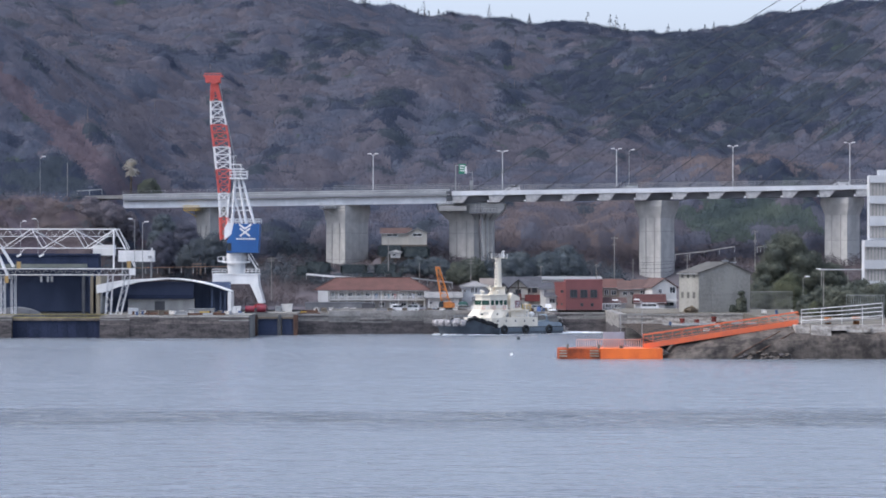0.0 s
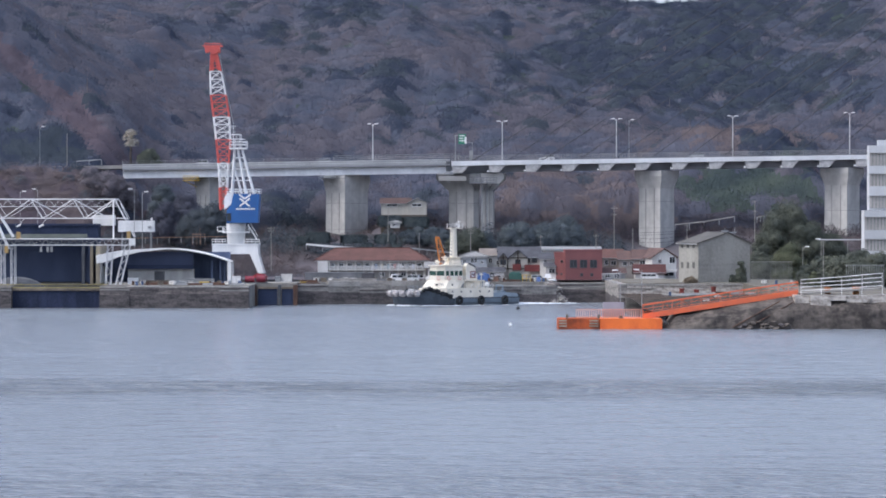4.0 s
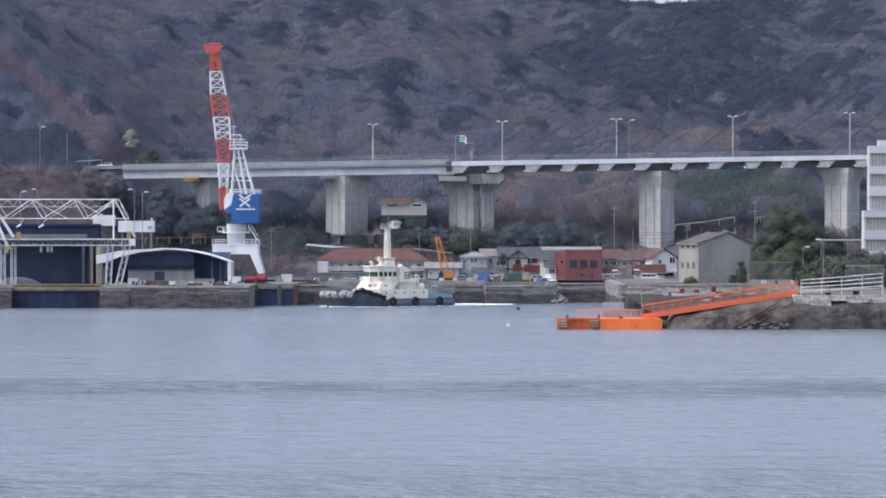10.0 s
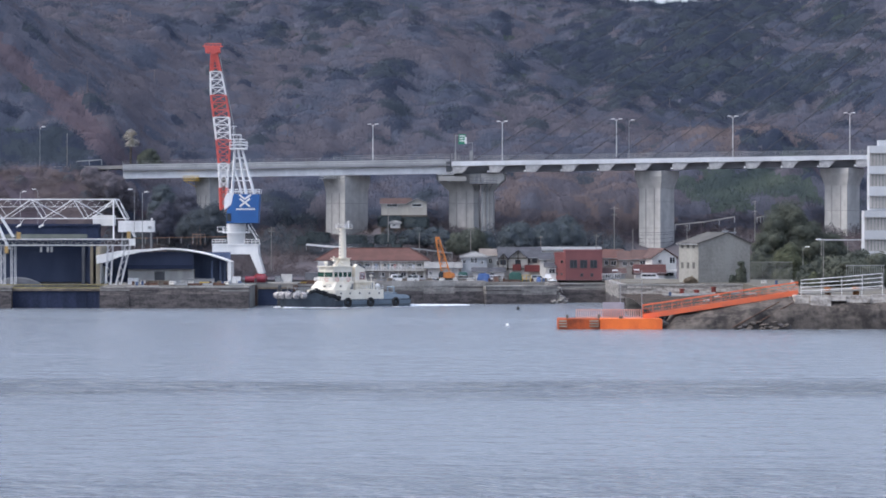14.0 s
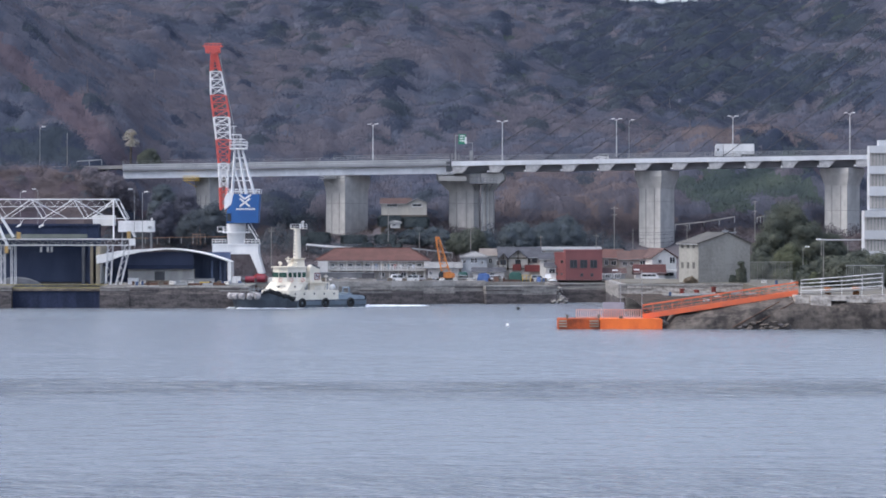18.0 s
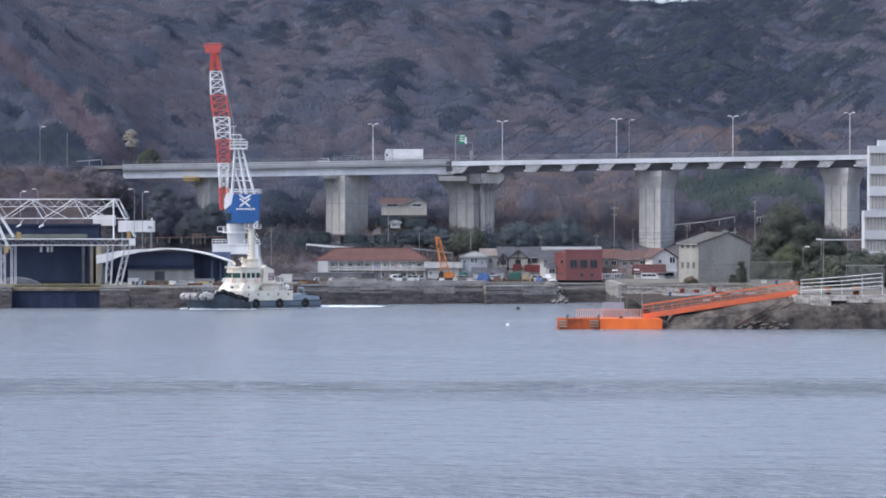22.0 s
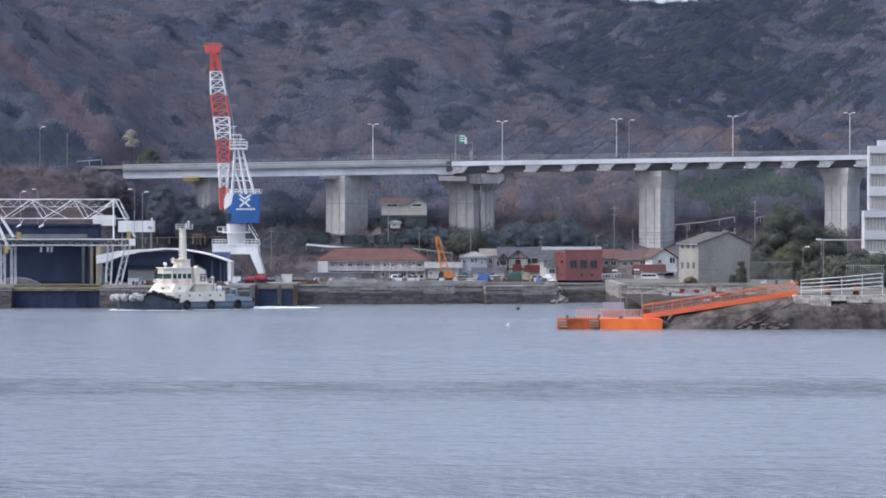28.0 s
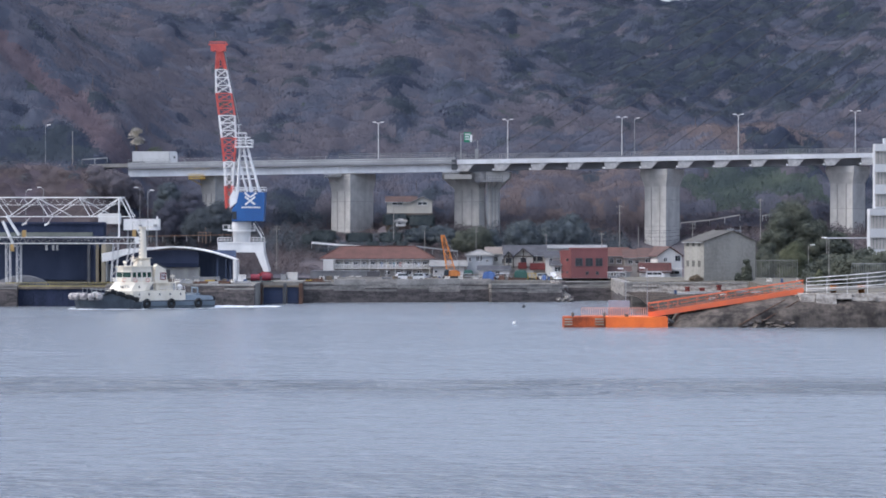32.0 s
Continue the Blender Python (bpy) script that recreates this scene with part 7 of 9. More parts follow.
    for x, y in ((3.2, 3.76), (0.2, 3.78), (5.6, 2.9)):
        bm = bmesh.new()
        ring = []
        for i in range(14):
            a = 2 * math.pi * i / 14
            ring.append([bm.verts.new((x + math.cos(a) * (0.4 + 0.1 * math.cos(q)), y + 0.08 * math.sin(q), 6.6 + math.sin(a) * (0.4 + 0.1 * math.cos(q)))) for q in [math.pi * j / 3 for j in range(6)]])
        for i in range(14):
            e, f = ring[i], ring[(i + 1) % 14]
            for j in range(6):
                bm.faces.new([e[j], e[(j + 1) % 6], f[(j + 1) % 6], f[j]])
        part("life_ring", bm, ring_m, t, "orange-red life ring")
    # upper works and mast
    house_block("mast_house", [(-1.6, -1), (1.9, -1), (1.9, 1), (-1.6, 1)], 1.25, 0.95, 9.754, 11.5, rake=0.9)
    boxpart("upper_platform", (-1.6, -1.6, 11.504, 2.3, 1.6, 11.64), cream, t)
    bm = bmesh.new()
    bar(bm, (-0.2, 0, 11.6), (-0.2, 0, 18.6), 1.85, n=18, w2=1.5)
    part("mast", bm, cream, t, "tall cream round mast")
    for z in np.arange(12.2, 18.4, 0.8):
        bm = bmesh.new()
        bar(bm, (0.65, 0.5, z), (0.95, 0.55, z + 0.22), 0.24)
        part("mast_step", bm, STEEL, t)
    boxpart("crow_platform", (-2.2, -1.1, 18.604, 1.0, 1.1, 18.75), cream, t)
    bm = bmesh.new()
    for x, y in ((-2.2, 1.1), (-2.2, -1.1), (-1.3, 1.1), (-0.5, 1.1), (-1.3, -1.1), (1.0, -1.1)):
        bar(bm, (x, y, 18.7), (x, y, 19.7), 0.1)
    for z in (19.2, 19.7):
        bar(bm, (-2.2, 1.1, z), (-0.5, 1.1, z), 0.09)
        bar(bm, (-2.2, -1.1, z), (-2.2, 1.1, z), 0.09)
        bar(bm, (-2.2, -1.1, z), (1.0, -1.1, z), 0.09)
    part("crow_railing", bm, WHITE, t)
    bm = bmesh.new()
    bar(bm, (-1.7, 0, 18.7), (-1.7, 0, 20.5), 0.16)
    bar(bm, (-1.7, -0.7, 20.3), (-1.7, 0.9, 20.3), 0.12)
    bar(bm, (-1.1, 0.2, 18.7), (-1.1, 0.2, 20.1), 0.12)
    part("aerial", bm, WHITE, t)
    bm = bmesh.new()
    bar(bm, (0.5, -0.7, 19.1), (0.5, 0.9, 19.1), 0.25, 0.2)
    bar(bm, (0.5, 0.1, 18.7), (0.5, 0.1, 19.1), 0.3)
    part("radar_scanner", bm, STEEL, t, "grey radar scanner")
    bm = bmesh.new()
    bar(bm, (1.9, -0.4, 11.9), (2.9, 1.3, 11.9), 0.3, 0.25)
    bar(bm, (2.3, 0.4, 11.2), (2.3, 0.4, 11.9), 0.3)
    box(bm, 1.6, -0.3, 11.0, 2.6, 0.9, 11.25)
    part("radar_scanner", bm, cream, t, "cream radar bar on a bracket")
    for x, y, h in ((2.8, 1.6, 1.2), (3.8, -1.2, 0.9), (4.6, 1.0, 0.7), (1.2, 2.4, 0.8)):
        bm = bmesh.new()
        bar(bm, (x, y, 9.75), (x, y, 9.75 + h), 0.12)
        bar(bm, (x - 0.3, y, 9.75 + h), (x + 0.3, y, 9.75 + h), 0.5, n=8)
        part("searchlight", bm, cream, t, "cream searchlight")
    # twin funnels
    for sy in (1,):
        bm = bmesh.new()
        prism(bm, [(-5.6, 4.16), (-1.9, 4.16), (-2.05, 9.6), (-2.5, 10.15), (-4.5, 9.3), (-5.0, 6.6)], sy * 2.2 - 0.9, sy * 2.2 + 0.9)
        fun = part("funnel", bm, cream, t, "cream funnel with a dark top")
        bm = bmesh.new()
        prism(bm, [(-2.6, 10.0), (-2.75, 10.3), (-4.65, 9.5), (-4.55, 9.1)], sy * 2.2 - 0.94, sy * 2.2 + 0.94)
        part("funnel_top", bm, DARKSTEEL, fun, "dark slanted funnel top")
        yf = sy * 2.2 + sy * 0.9
        bm = bmesh.new()
        box(bm, -4.65, yf - 0.02, 6.55, -3.15, yf + 0.02, 8.25)
        part("emblem_border", bm, surface("emblem_red", (0.2, 0.05, 0.06), None, 0.5), fun)
        bm = bmesh.new()
        box(bm, -4.42, yf - 0.05, 6.8, -3.38, yf + 0.05, 8.0)
        part("emblem_field", bm, WHITE, fun)
        bm = bmesh.new()
        bar(bm, (-3.6, yf + sy * 0.06, 7.85), (-4.2, yf + sy * 0.06, 6.95), 0.04, 0.2)
        for q in (-3.6, -4.2):
            bar(bm, (q, yf + sy * 0.06, 6.9), (q, yf + sy * 0.06, 7.9), 0.2, 0.04)
        part("emblem_stroke", bm, surface("emblem_dark", (0.1, 0.03, 0.05), None, 0.5), fun)
    # freeing ports and rail details
    for sy in (1, -1):
        for x in (5.2, 2.6, 0.2, -2.4, -5.0, -7.6):
            boxpart("freeing_port", (x - 0.18, sy * 4.6 - 0.05, 3.1, x + 0.18, sy * 4.6 + 0.05, 3.55), DARKSTEEL, t)
        bm = bmesh.new()
        for k in range(9):
            x = -8.7 + k * 0.75
            bar(bm, (x, sy * 4.55, 4.15), (x, sy * 4.55, 5.05), 0.06)
        for z in (4.6, 5.05):
            bar(bm, (-8.7, sy * 4.55, z), (-2.6, sy * 4.55, z), 0.06)
        part("deck_railing", bm, WHITE, t)
    bm = bmesh.new()
    bar(bm, (-6.3, 3.0, 4.15), (-6.3, 3.0, 7.8), 0.22, n=8)
    bar(bm, (-6.8, 3.0, 7.4), (-5.8, 3.0, 7.4), 0.3)
    part("davit_post", bm, cream, t)
    bm = bmesh.new()
    bmesh.ops.create_uvsphere(bm, u_segments=14, v_segments=10, radius=0.65)
    bar(bm, (0, 0, -0.75), (0, 0, -0.45), 0.4, n=8)
    part("radome", bm, WHITE, t, "white round radome", at=(-8.2, 2.6, 4.9))
    bm = bmesh.new()
    bar(bm, (7.6, 1.2, 4.4), (12.8, 0.3, 4.5), 0.2)
    for k in range(6):
        bar(bm, (10 + k, 2.4 - 0.25 * k, 3.6), (10 + k, 2.4 - 0.25 * k, 4.9), 0.09)
    bar(bm, (10, 2.4, 4.8), (15, 1.15, 4.8), 0.1)
    part("foredeck_railing", bm, STEEL, t)
    bm = bmesh.new()
    bar(bm, (11.2, -1.4, 3.5), (11.2, 1.4, 3.5), 1.0, n=12)
    box(bm, 10.4, -1.8, 2.5, 12.2, 1.8, 3.1)
    part("tow_winch", bm, STEEL, t, "grey towing winch")
    bm = bmesh.new()
    box(bm, -13.4, -2.6, 1.72, -12.2, 2.6, 3.4)
    bar(bm, (-13.2, -1.6, 4.6), (-13.2, 1.6, 4.6), 0.4, n=8)
    bar(bm, (-13.2, -1.6, 3), (-13.2, -1.6, 4.6), 0.3)
    bar(bm, (-13.2, 1.6, 3), (-13.2, 1.6, 4.6), 0.3)
    part("towing_bitt", bm, hull_m, t)
    # the name on the deckhouse
    for sy in (1, -1):
        cu = bpy.data.curves.new("name", "FONT")
        cu.body, cu.size, cu.extrude, cu.align_x = "HITA", 1.0, 0.02, "CENTER"
        tmp = bpy.data.objects.new("name_source", cu)
        scene.collection.objects.link(tmp)
        me = bpy.data.meshes.new_from_object(tmp.evaluated_get(bpy.context.evaluated_depsgraph_get()))
        bpy.data.objects.remove(tmp)
        me.materials.clear()
        me.materials.append(STEEL)
        ob = new("name_lettering", me)
        ob.parent = t
        ob.matrix_basis = pose(5.58, sy * 3.16, 4.85, 57, 0, 143.4 if sy > 0 else 36.6)
        tagged(ob, "dark painted name lettering")
    return t


TUG = tug()


# ---- foam at the tug's bow and stern ----
def foam():
    rnd = random.Random(11)
    t = thing("wake_foam", 0, 0, 0, "white foam along the tug's hull and wake", "wake", kind="stuff")
    m = surface("white_foam", (0.82, 0.84, 0.86), (0.55, 0.6, 0.66), 0.9, big=1.2, fine=5)

    def patch(bm, cx, cy, rx, ry, h):
        k = 10
        ring = [bm.verts.new((cx + rx * math.cos(2 * math.pi * i / k) * rnd.uniform(0.6, 1.2), cy + ry * math.sin(2 * math.pi * i / k) * rnd.uniform(0.6, 1.2), 0.02)) for i in range(k)]
        c = bm.verts.new((cx, cy, 0.02 + h))
        for i in range(k):
            bm.faces.new([ring[i], ring[(i + 1) % k], c])
    bm = bmesh.new()
    for k in range(95):
        d = rnd.random() ** 1.7
        patch(bm, -16.6 - 17 * d, rnd.uniform(-3.2, 3.4) * (1 + 0.4 * d), rnd.uniform(1.2, 3.0) * (1 - 0.3 * d), rnd.uniform(0.25, 0.7), 0.42 * (1 - 0.85 * d) + 0.04)
    part("stern_wash", bm, m, t)
    bm = bmesh.new()
    for k in range(60):
        d = rnd.random()
        x = 16.6 - 14 * d
        for sy in (1, -1):
            patch(bm, x + rnd.uniform(-0.8, 0.5), sy * (0.6 + 5.6 * d ** 0.7 + rnd.uniform(0, 1.4)), rnd.uniform(0.5, 1.3), rnd.uniform(0.15, 0.4), 0.3 * (1 - d) + 0.03)
    part("bow_wave", bm, m, t)
    bm = bmesh.new()
    for k in range(40):
        patch(bm, rnd.uniform(-16, 3), 5.2 + rnd.uniform(0, 0.6), rnd.uniform(0.5, 1.4), 0.2, 0.07)
    part("side_wash", bm, m, t)
    return t


WAKE = foam()

# ---- vehicles on the bridge ----
def wheels(t, xs, w, r):
    for x in xs:
        for y in (-w, w):
            bm = bmesh.new()
            bar(bm, (x, y - 0.12, r), (x, y + 0.12, r), 2 * r, n=14)
            tyre = part("wheel", bm, RUBBER, t)
            bm = bmesh.new()
            s = -0.13 if y < 0 else 0.13
            bar(bm, (x, y + s - 0.01, r), (x, y + s + 0.01, r), r * 1.1, n=10)
            part("rim", bm, STEEL, tyre)


def car(label, paint, tall=0.0):
    t = thing("car", 0, 0, 0, label, "car", group="cars on the bridge")
    bm = bmesh.new()
    prism(bm, [(-2.15, 0.3), (2.15, 0.3), (2.2, 0.75), (1.1, 0.95), (-2.1, 0.98), (-2.2, 0.6)], -0.84, 0.84)
    part("body", bm, paint, t)
    bm = bmesh.new()
    loft(bm, [[(1.2, -0.8, 0.95), (1.2, 0.8, 0.95), (-2.05, 0.8, 0.98), (-2.05, -0.8, 0.98)], [(0.35, -0.68, 1.5 + tall), (0.35, 0.68, 1.5 + tall), (-1.75, 0.68, 1.5 + tall), (-1.75, -0.68, 1.5 + tall)]])
    cabin = part("cabin", bm, paint, t)
    for y in (-1, 1):
        for a, b in ((0.95, -0.4), (-0.5, -1.75)):
            bm = bmesh.new()
            loft(bm, [[(a, y * 0.8, 1.03), (b, y * 0.8, 1.03), (b, y * 0.76, 1.03), (a, y * 0.76, 1.03)], [(a - 0.42 if a > 0 else a, y * 0.72, 1.42 + tall), (b, y * 0.72, 1.42 + tall), (b, y * 0.66, 1.42 + tall), (a - 0.42 if a > 0 else a, y * 0.66, 1.42 + tall)]])
            part("side_glass", bm, GLASS, cabin)
    for y in (-0.6, 0.6):
        boxpart("headlight", (2.12, y - 0.15, 0.62, 2.215, y + 0.15, 0.78), WHITE, t)
    wheels(t, (1.35, -1.35), 0.76, 0.31)
    return t


def truck(label, length, box_m, cab_col, cab_label):
    t = thing("truck", 0, 0, 0, label, "truck", group="trucks on the bridge")
    bm = bmesh.new()
    box(bm, -length + 2.8, -1.22, 1.1, -0.35, 1.22, 4.0)
    cargo = part("cargo_box", bm, box_m, t, "white ribbed cargo box")
    n = int(length / 1.2)
    for k in range(n):
        x = -length + 3.0 + k * (length - 3.4) / n
        for y in (-1.25, 1.224):
            boxpart("rib", (x, y, 1.2, x + 0.08, y + 0.026, 3.95), box_m, cargo)
    bm = bmesh.new()
    prism(bm, [(-0.2, 0.6), (1.95, 0.6), (2.0, 2.1), (1.85, 3.5), (1.5, 4.0), (-0.2, 4.0)], -1.18, 1.18)
    cab = part("cab", bm, surface("truck_cab_paint", cab_col, tuple(c * 0.8 for c in cab_col), 0.4), t, cab_label)
    for y in (-1.2, 1.184):
        boxpart("cab_window", (1.0, y, 2.05, 1.55, y + 0.016, 2.65), GLASS, cab)
    for y in (-1.2, 1.14):
        boxpart("side_skirt", (-length + 6.4, y, 0.5, -0.5, y + 0.06, 1.02), box_m, t, "pale side skirt")
    boxpart("chassis", (-length + 2.4, -0.5, 0.65, 1.7, 0.5, 1.14), DARKSTEEL, t)
    wheels(t, (1.0, -length + 4.4, -length + 5.7), 1.0, 0.5)
    return t


WHITECAR = surface("white_car_paint", (0.75, 0.75, 0.76), (0.68, 0.68, 0.7), 0.3)
SILVERCAR = surface("silver_car_paint", (0.5, 0.52, 0.54), (0.44, 0.46, 0.48), 0.3)
CARS = [car("white estate car driving on the bridge", WHITECAR, 0.25), car("silver car driving on the bridge", SILVERCAR), car("white car driving on the bridge", WHITECAR),
        car("silver hatchback driving on the bridge", SILVERCAR, 0.1), car("white compact car driving on the bridge", WHITECAR, 0.15)]
TRUCKS = [truck("white box truck driving on the bridge", 11.8, WHITE, (0.66, 0.67, 0.69), "white cab"), truck("pale grey box truck driving on the bridge", 13.6, surface("pale_grey_box", (0.62, 0.63, 0.64), (0.52, 0.53, 0.54), 0.5), (0.55, 0.58, 0.62), "pale grey cab")]

# ---- buoys ----
def buoy(x, y, r, mt, label):
    t = thing("buoy", x, y, 0, label, "buoy")
    bm = bmesh.new()
    bmesh.ops.create_uvsphere(bm, u_segments=12, v_segments=8, radius=r)
    part("float", bm, mt, t, at=(0, 0, r * 0.55))
    bm = bmesh.new()
    bar(bm, (0, 0, r * 1.4), (0, 0, r * 2.0), r * 0.3, n=6)
    part("eye", bm, STEEL, t)
    return t


BUOY = buoy(12.75, 544, 0.32, WHITE, "small white mooring buoy on the water")
buoy(17.33, 645, 0.42, RUBBER, "small dark mooring buoy on the water")

# ---- single trees, hedges and bushes ----
OAK = foliage("broad_evergreen_leaves", [(0.078, 0.09, 0.082), (0.105, 0.117, 0.097), (0.138, 0.144, 0.112)], 0.25, 0.2)
DRYGRASS = foliage("dry_grass", [(0.12, 0.10, 0.08), (0.18, 0.145, 0.11), (0.22, 0.18, 0.13)], 0.5, 0.2)
OLIVE = foliage("olive_leaves", [(0.08, 0.092, 0.068), (0.11, 0.122, 0.08), (0.14, 0.146, 0.095)], 0.3, 0.2)
HEDGE = foliage("hedge_leaves", [(0.082, 0.102, 0.124), (0.104, 0.124, 0.142), (0.126, 0.146, 0.15)], 0.4, 0.2)


def leaf_cloud(name, lobes, per, size, material, parent, rng):
    """A crown of separate leaves over several lobes (x, y, z, rx, rz)."""
    vs = []
    for x, y, z, rx, rz in lobes:
        d = rng.normal(0, 1, (int(per * 1.5), 3))
        d /= np.linalg.norm(d, axis=1, keepdims=True)
        r = rng.uniform(0.3, 1.3, (len(d), 1)) ** 0.55 * (1 + 0.18 * np.sin(d[:, :1] * 7 + z) * np.cos(d[:, 2:3] * 6))
        c = d * r * np.array([rx, rx, rz]) + np.array([x, y, z])
        a = rng.normal(0, 1, (len(d), 3))
        a /= np.linalg.norm(a, axis=1, keepdims=True)
        b = np.cross(a, d + 0.3 * rng.normal(0, 1, (len(d), 3)))
        b /= np.linalg.norm(b, axis=1, keepdims=True) + 1e-6
        s = size * rng.uniform(0.6, 1.4, (len(d), 1))
        vs.append(np.stack([c - a * s * 0.5, c + a * s * 0.5, c + b * s], 1).reshape(-1, 3))
    # the dense inside of the crown
    bm = bmesh.new()
    bmesh.ops.create_icosphere(bm, subdivisions=2, radius=1)
    ball = np.array([q.co[:] for q in bm.verts])
    tri = np.array([[q.index for q in f.verts] for f in bm.faces])
    bm.free()
    loose = np.concatenate(vs)
    faces = [np.arange(len(loose)).reshape(-1, 3)]
    verts, at = [loose], len(loose)
    for x, y, z, rx, rz in lobes:
        verts.append(ball * rng.uniform(0.35, 0.74, (len(ball), 1)) * np.array([rx, rx, rz]) + np.array([x, y, z]))
        faces.append(tri + at)
        at += len(ball)
    ob = from_arrays(name, np.concatenate(verts), np.concatenate(faces), material)
    smooth = np.zeros(len(ob.data.polygons), dtype=bool)
    smooth[len(loose) // 3:] = True
    ob.data.polygons.foreach_set("use_smooth", smooth)
    ob.parent = parent
    return ob


def tree(x, y, z, h, r, material, label, lobes=9, per=520, size=0.34, seed=1, trunk=0.3, squat=0.75, skirt=0):
    rng = np.random.default_rng(seed)
    t = thing("tree", x, y, z, label, "tree")
    bm = bmesh.new()
    bar(bm, (0, 0, -0.3), (0.1 * r, 0, h * 0.55), r * 0.14, n=8, w2=r * 0.08)
    lob = []
    for k in range(lobes):
        a = 2.4 * k + rng.uniform(-0.4, 0.4)
        q = math.sqrt((k + 0.4) / lobes)
        zz = h * (trunk + (1 - trunk) * (0.35 + 0.42 * (1 - q))) + rng.uniform(-0.08, 0.08) * h
        lx, ly = math.cos(a) * q * r * 0.72, math.sin(a) * q * r * 0.72
        rr = r * rng.uniform(0.36, 0.5)
        lob.append((lx, ly, zz, rr, rr * squat))
        bar(bm, (0.05 * r, 0, h * (0.25 + 0.2 * rng.random())), (lx * 0.8, ly * 0.8, zz), r * 0.06, n=6, w2=r * 0.02)
    for k in range(skirt):
        a = 6.283 * k / skirt + rng.uniform(-0.2, 0.2)
        lob.append((math.cos(a) * r * 0.66, math.sin(a) * r * 0.66, h * rng.uniform(0.1, 0.3), r * 0.42, h * 0.2))
    part("trunk", bm, BARK, t)
    ob = leaf_cloud("crown", lob, per, size, material, t, rng)
    return t


# clump of big evergreens on the headland
for x, h, r, y, m, sd, lb in ((1392, 26.0, 6.7, 702, OAK, 3, "large rounded dark evergreen tree on the headland"), (1362, 16.0, 4.8, 704, OAK, 4, "dark evergreen tree beside the warehouse"),
                              (1432, 16.5, 5.4, 700, OAK, 5, "dark evergreen tree on the headland"), (1468, 14.6, 4.4, 703, OAK, 6, "lower evergreen tree on the headland"),
                              (1395, 9.5, 4.4, 694, OLIVE, 7, "olive-green bushy tree behind the fence"), (1350, 9.5, 3.4, 696, OAK, 8, "dense evergreen bush beside the fence")):
    tree((x - 784) * y / 4950, y, 5.9, h, r, m, lb, seed=sd, lobes=14, per=1800, size=0.21, trunk=0.06, skirt=8)
for x, h, r, y, m, sd, lb in ((1312, 6.6, 1.15, 660, OAK, 21, "narrow dark evergreen by the warehouse"), (1297, 2.2, 0.8, 660, OAK, 22, "small dark shrub by the warehouse"),
                              (1520, 10.0, 4.4, 612, OAK, 23, "broad dark evergreen shrub beside the office"), (1553, 9.6, 4.0, 606, OAK, 24, "broad dark evergreen shrub beside the office"),
                              (1490, 9.6, 4.0, 614, OAK, 25, "dark evergreen shrub on the headland"), (1462, 9.0, 3.8, 618, OAK, 26, "dark evergreen shrub on the headland"), (1432, 6.0, 3.0, 620, OAK, 27, "dark evergreen shrub on the headland"),
                              (1222, 1.2, 1.5, 658, DRYGRASS, 28, "tuft of dry brown grass at the warehouse corner"), (1440, 4.4, 1.2, 610, OLIVE, 29, "small olive shrub beside a lamp post")):
    tree((x - 784) * y / 4950, y, 5.9, h, r, m, lb, seed=sd, lobes=9, per=700, trunk=0.0, size=0.26, skirt=6)
# evergreen in front of the double pier, bushes and trees behind the houses
for x, row, top, r, y, m, sd, lb in ((832, 448, 396, 5.0, 760, OAK, 31, "round dark evergreen tree before the bridge pier"), (810, 448, 408, 3.0, 762, OAK, 32, "dark evergreen tree before the bridge pier"),
                                     (858, 448, 405, 3.2, 762, HEDGE, 33, "dark evergreen tree before the bridge pier"), (378, 425, 352, 5.4, 735, bpy.data.materials["evergreen_scrub_leaves"], 34, "round evergreen tree behind the crane"),
                                     (345, 428, 362, 4.8, 738, bpy.data.materials["evergreen_scrub_leaves"], 35, "round evergreen tree behind the arched shed"), (288, 400, 314, 4.2, 776, HEDGE, 61, "dark evergreen tree below the bridge road"), (264, 300, 258, 3.4, 826, OAK, 36, "dark rounded evergreen above the road"),
                                     (1000, 446, 372, 6.0, 772, HEDGE, 37, "dark evergreen tree behind the town"), (962, 446, 384, 5.6, 770, HEDGE, 38, "dark evergreen tree behind the town"), (918, 446, 386, 5.4, 768, HEDGE, 39, "dark evergreen tree behind the town"),
                                     (722, 430, 405, 2.4, 772, HEDGE, 71, "low dark evergreen bush on the slope"), (742, 431, 399, 3.0, 773, HEDGE, 72, "low dark evergreen bush on the slope"),
                                     (766, 433, 397, 3.2, 772, HEDGE, 73, "low dark evergreen bush on the slope"), (784, 436, 404, 2.8, 770, HEDGE, 74, "low dark evergreen bush on the slope")):
    z = 20 + (395 - row) * y / 4950
    tree((x - 784) * y / 4950, y, z, (row - top) * y / 4950, r, m, lb, seed=sd, lobes=13, per=1100, trunk=0.02, size=0.24, skirt=8)


THICKET = foliage("bare_thicket_twigs", [(0.16, 0.15, 0.175), (0.19, 0.172, 0.19), (0.215, 0.19, 0.20)], 0.3, 0.12)
for x, y, row, top, r, sd in ((184, 788, 356, 296, 5.2, 51), (160, 788, 350, 292, 4.6, 52), (208, 790, 360, 306, 3.8, 54), (226, 792, 370, 318, 3.4, 57)):
    tree((x - 784) * y / 4950, y, 20 + (395 - row) * y / 4950, (row - top) * y / 4950 * 1.1, r, THICKET, "low leafless grey-brown thicket beside the bridge road", seed=sd, lobes=11, per=900, trunk=0.0, size=0.24, skirt=6)


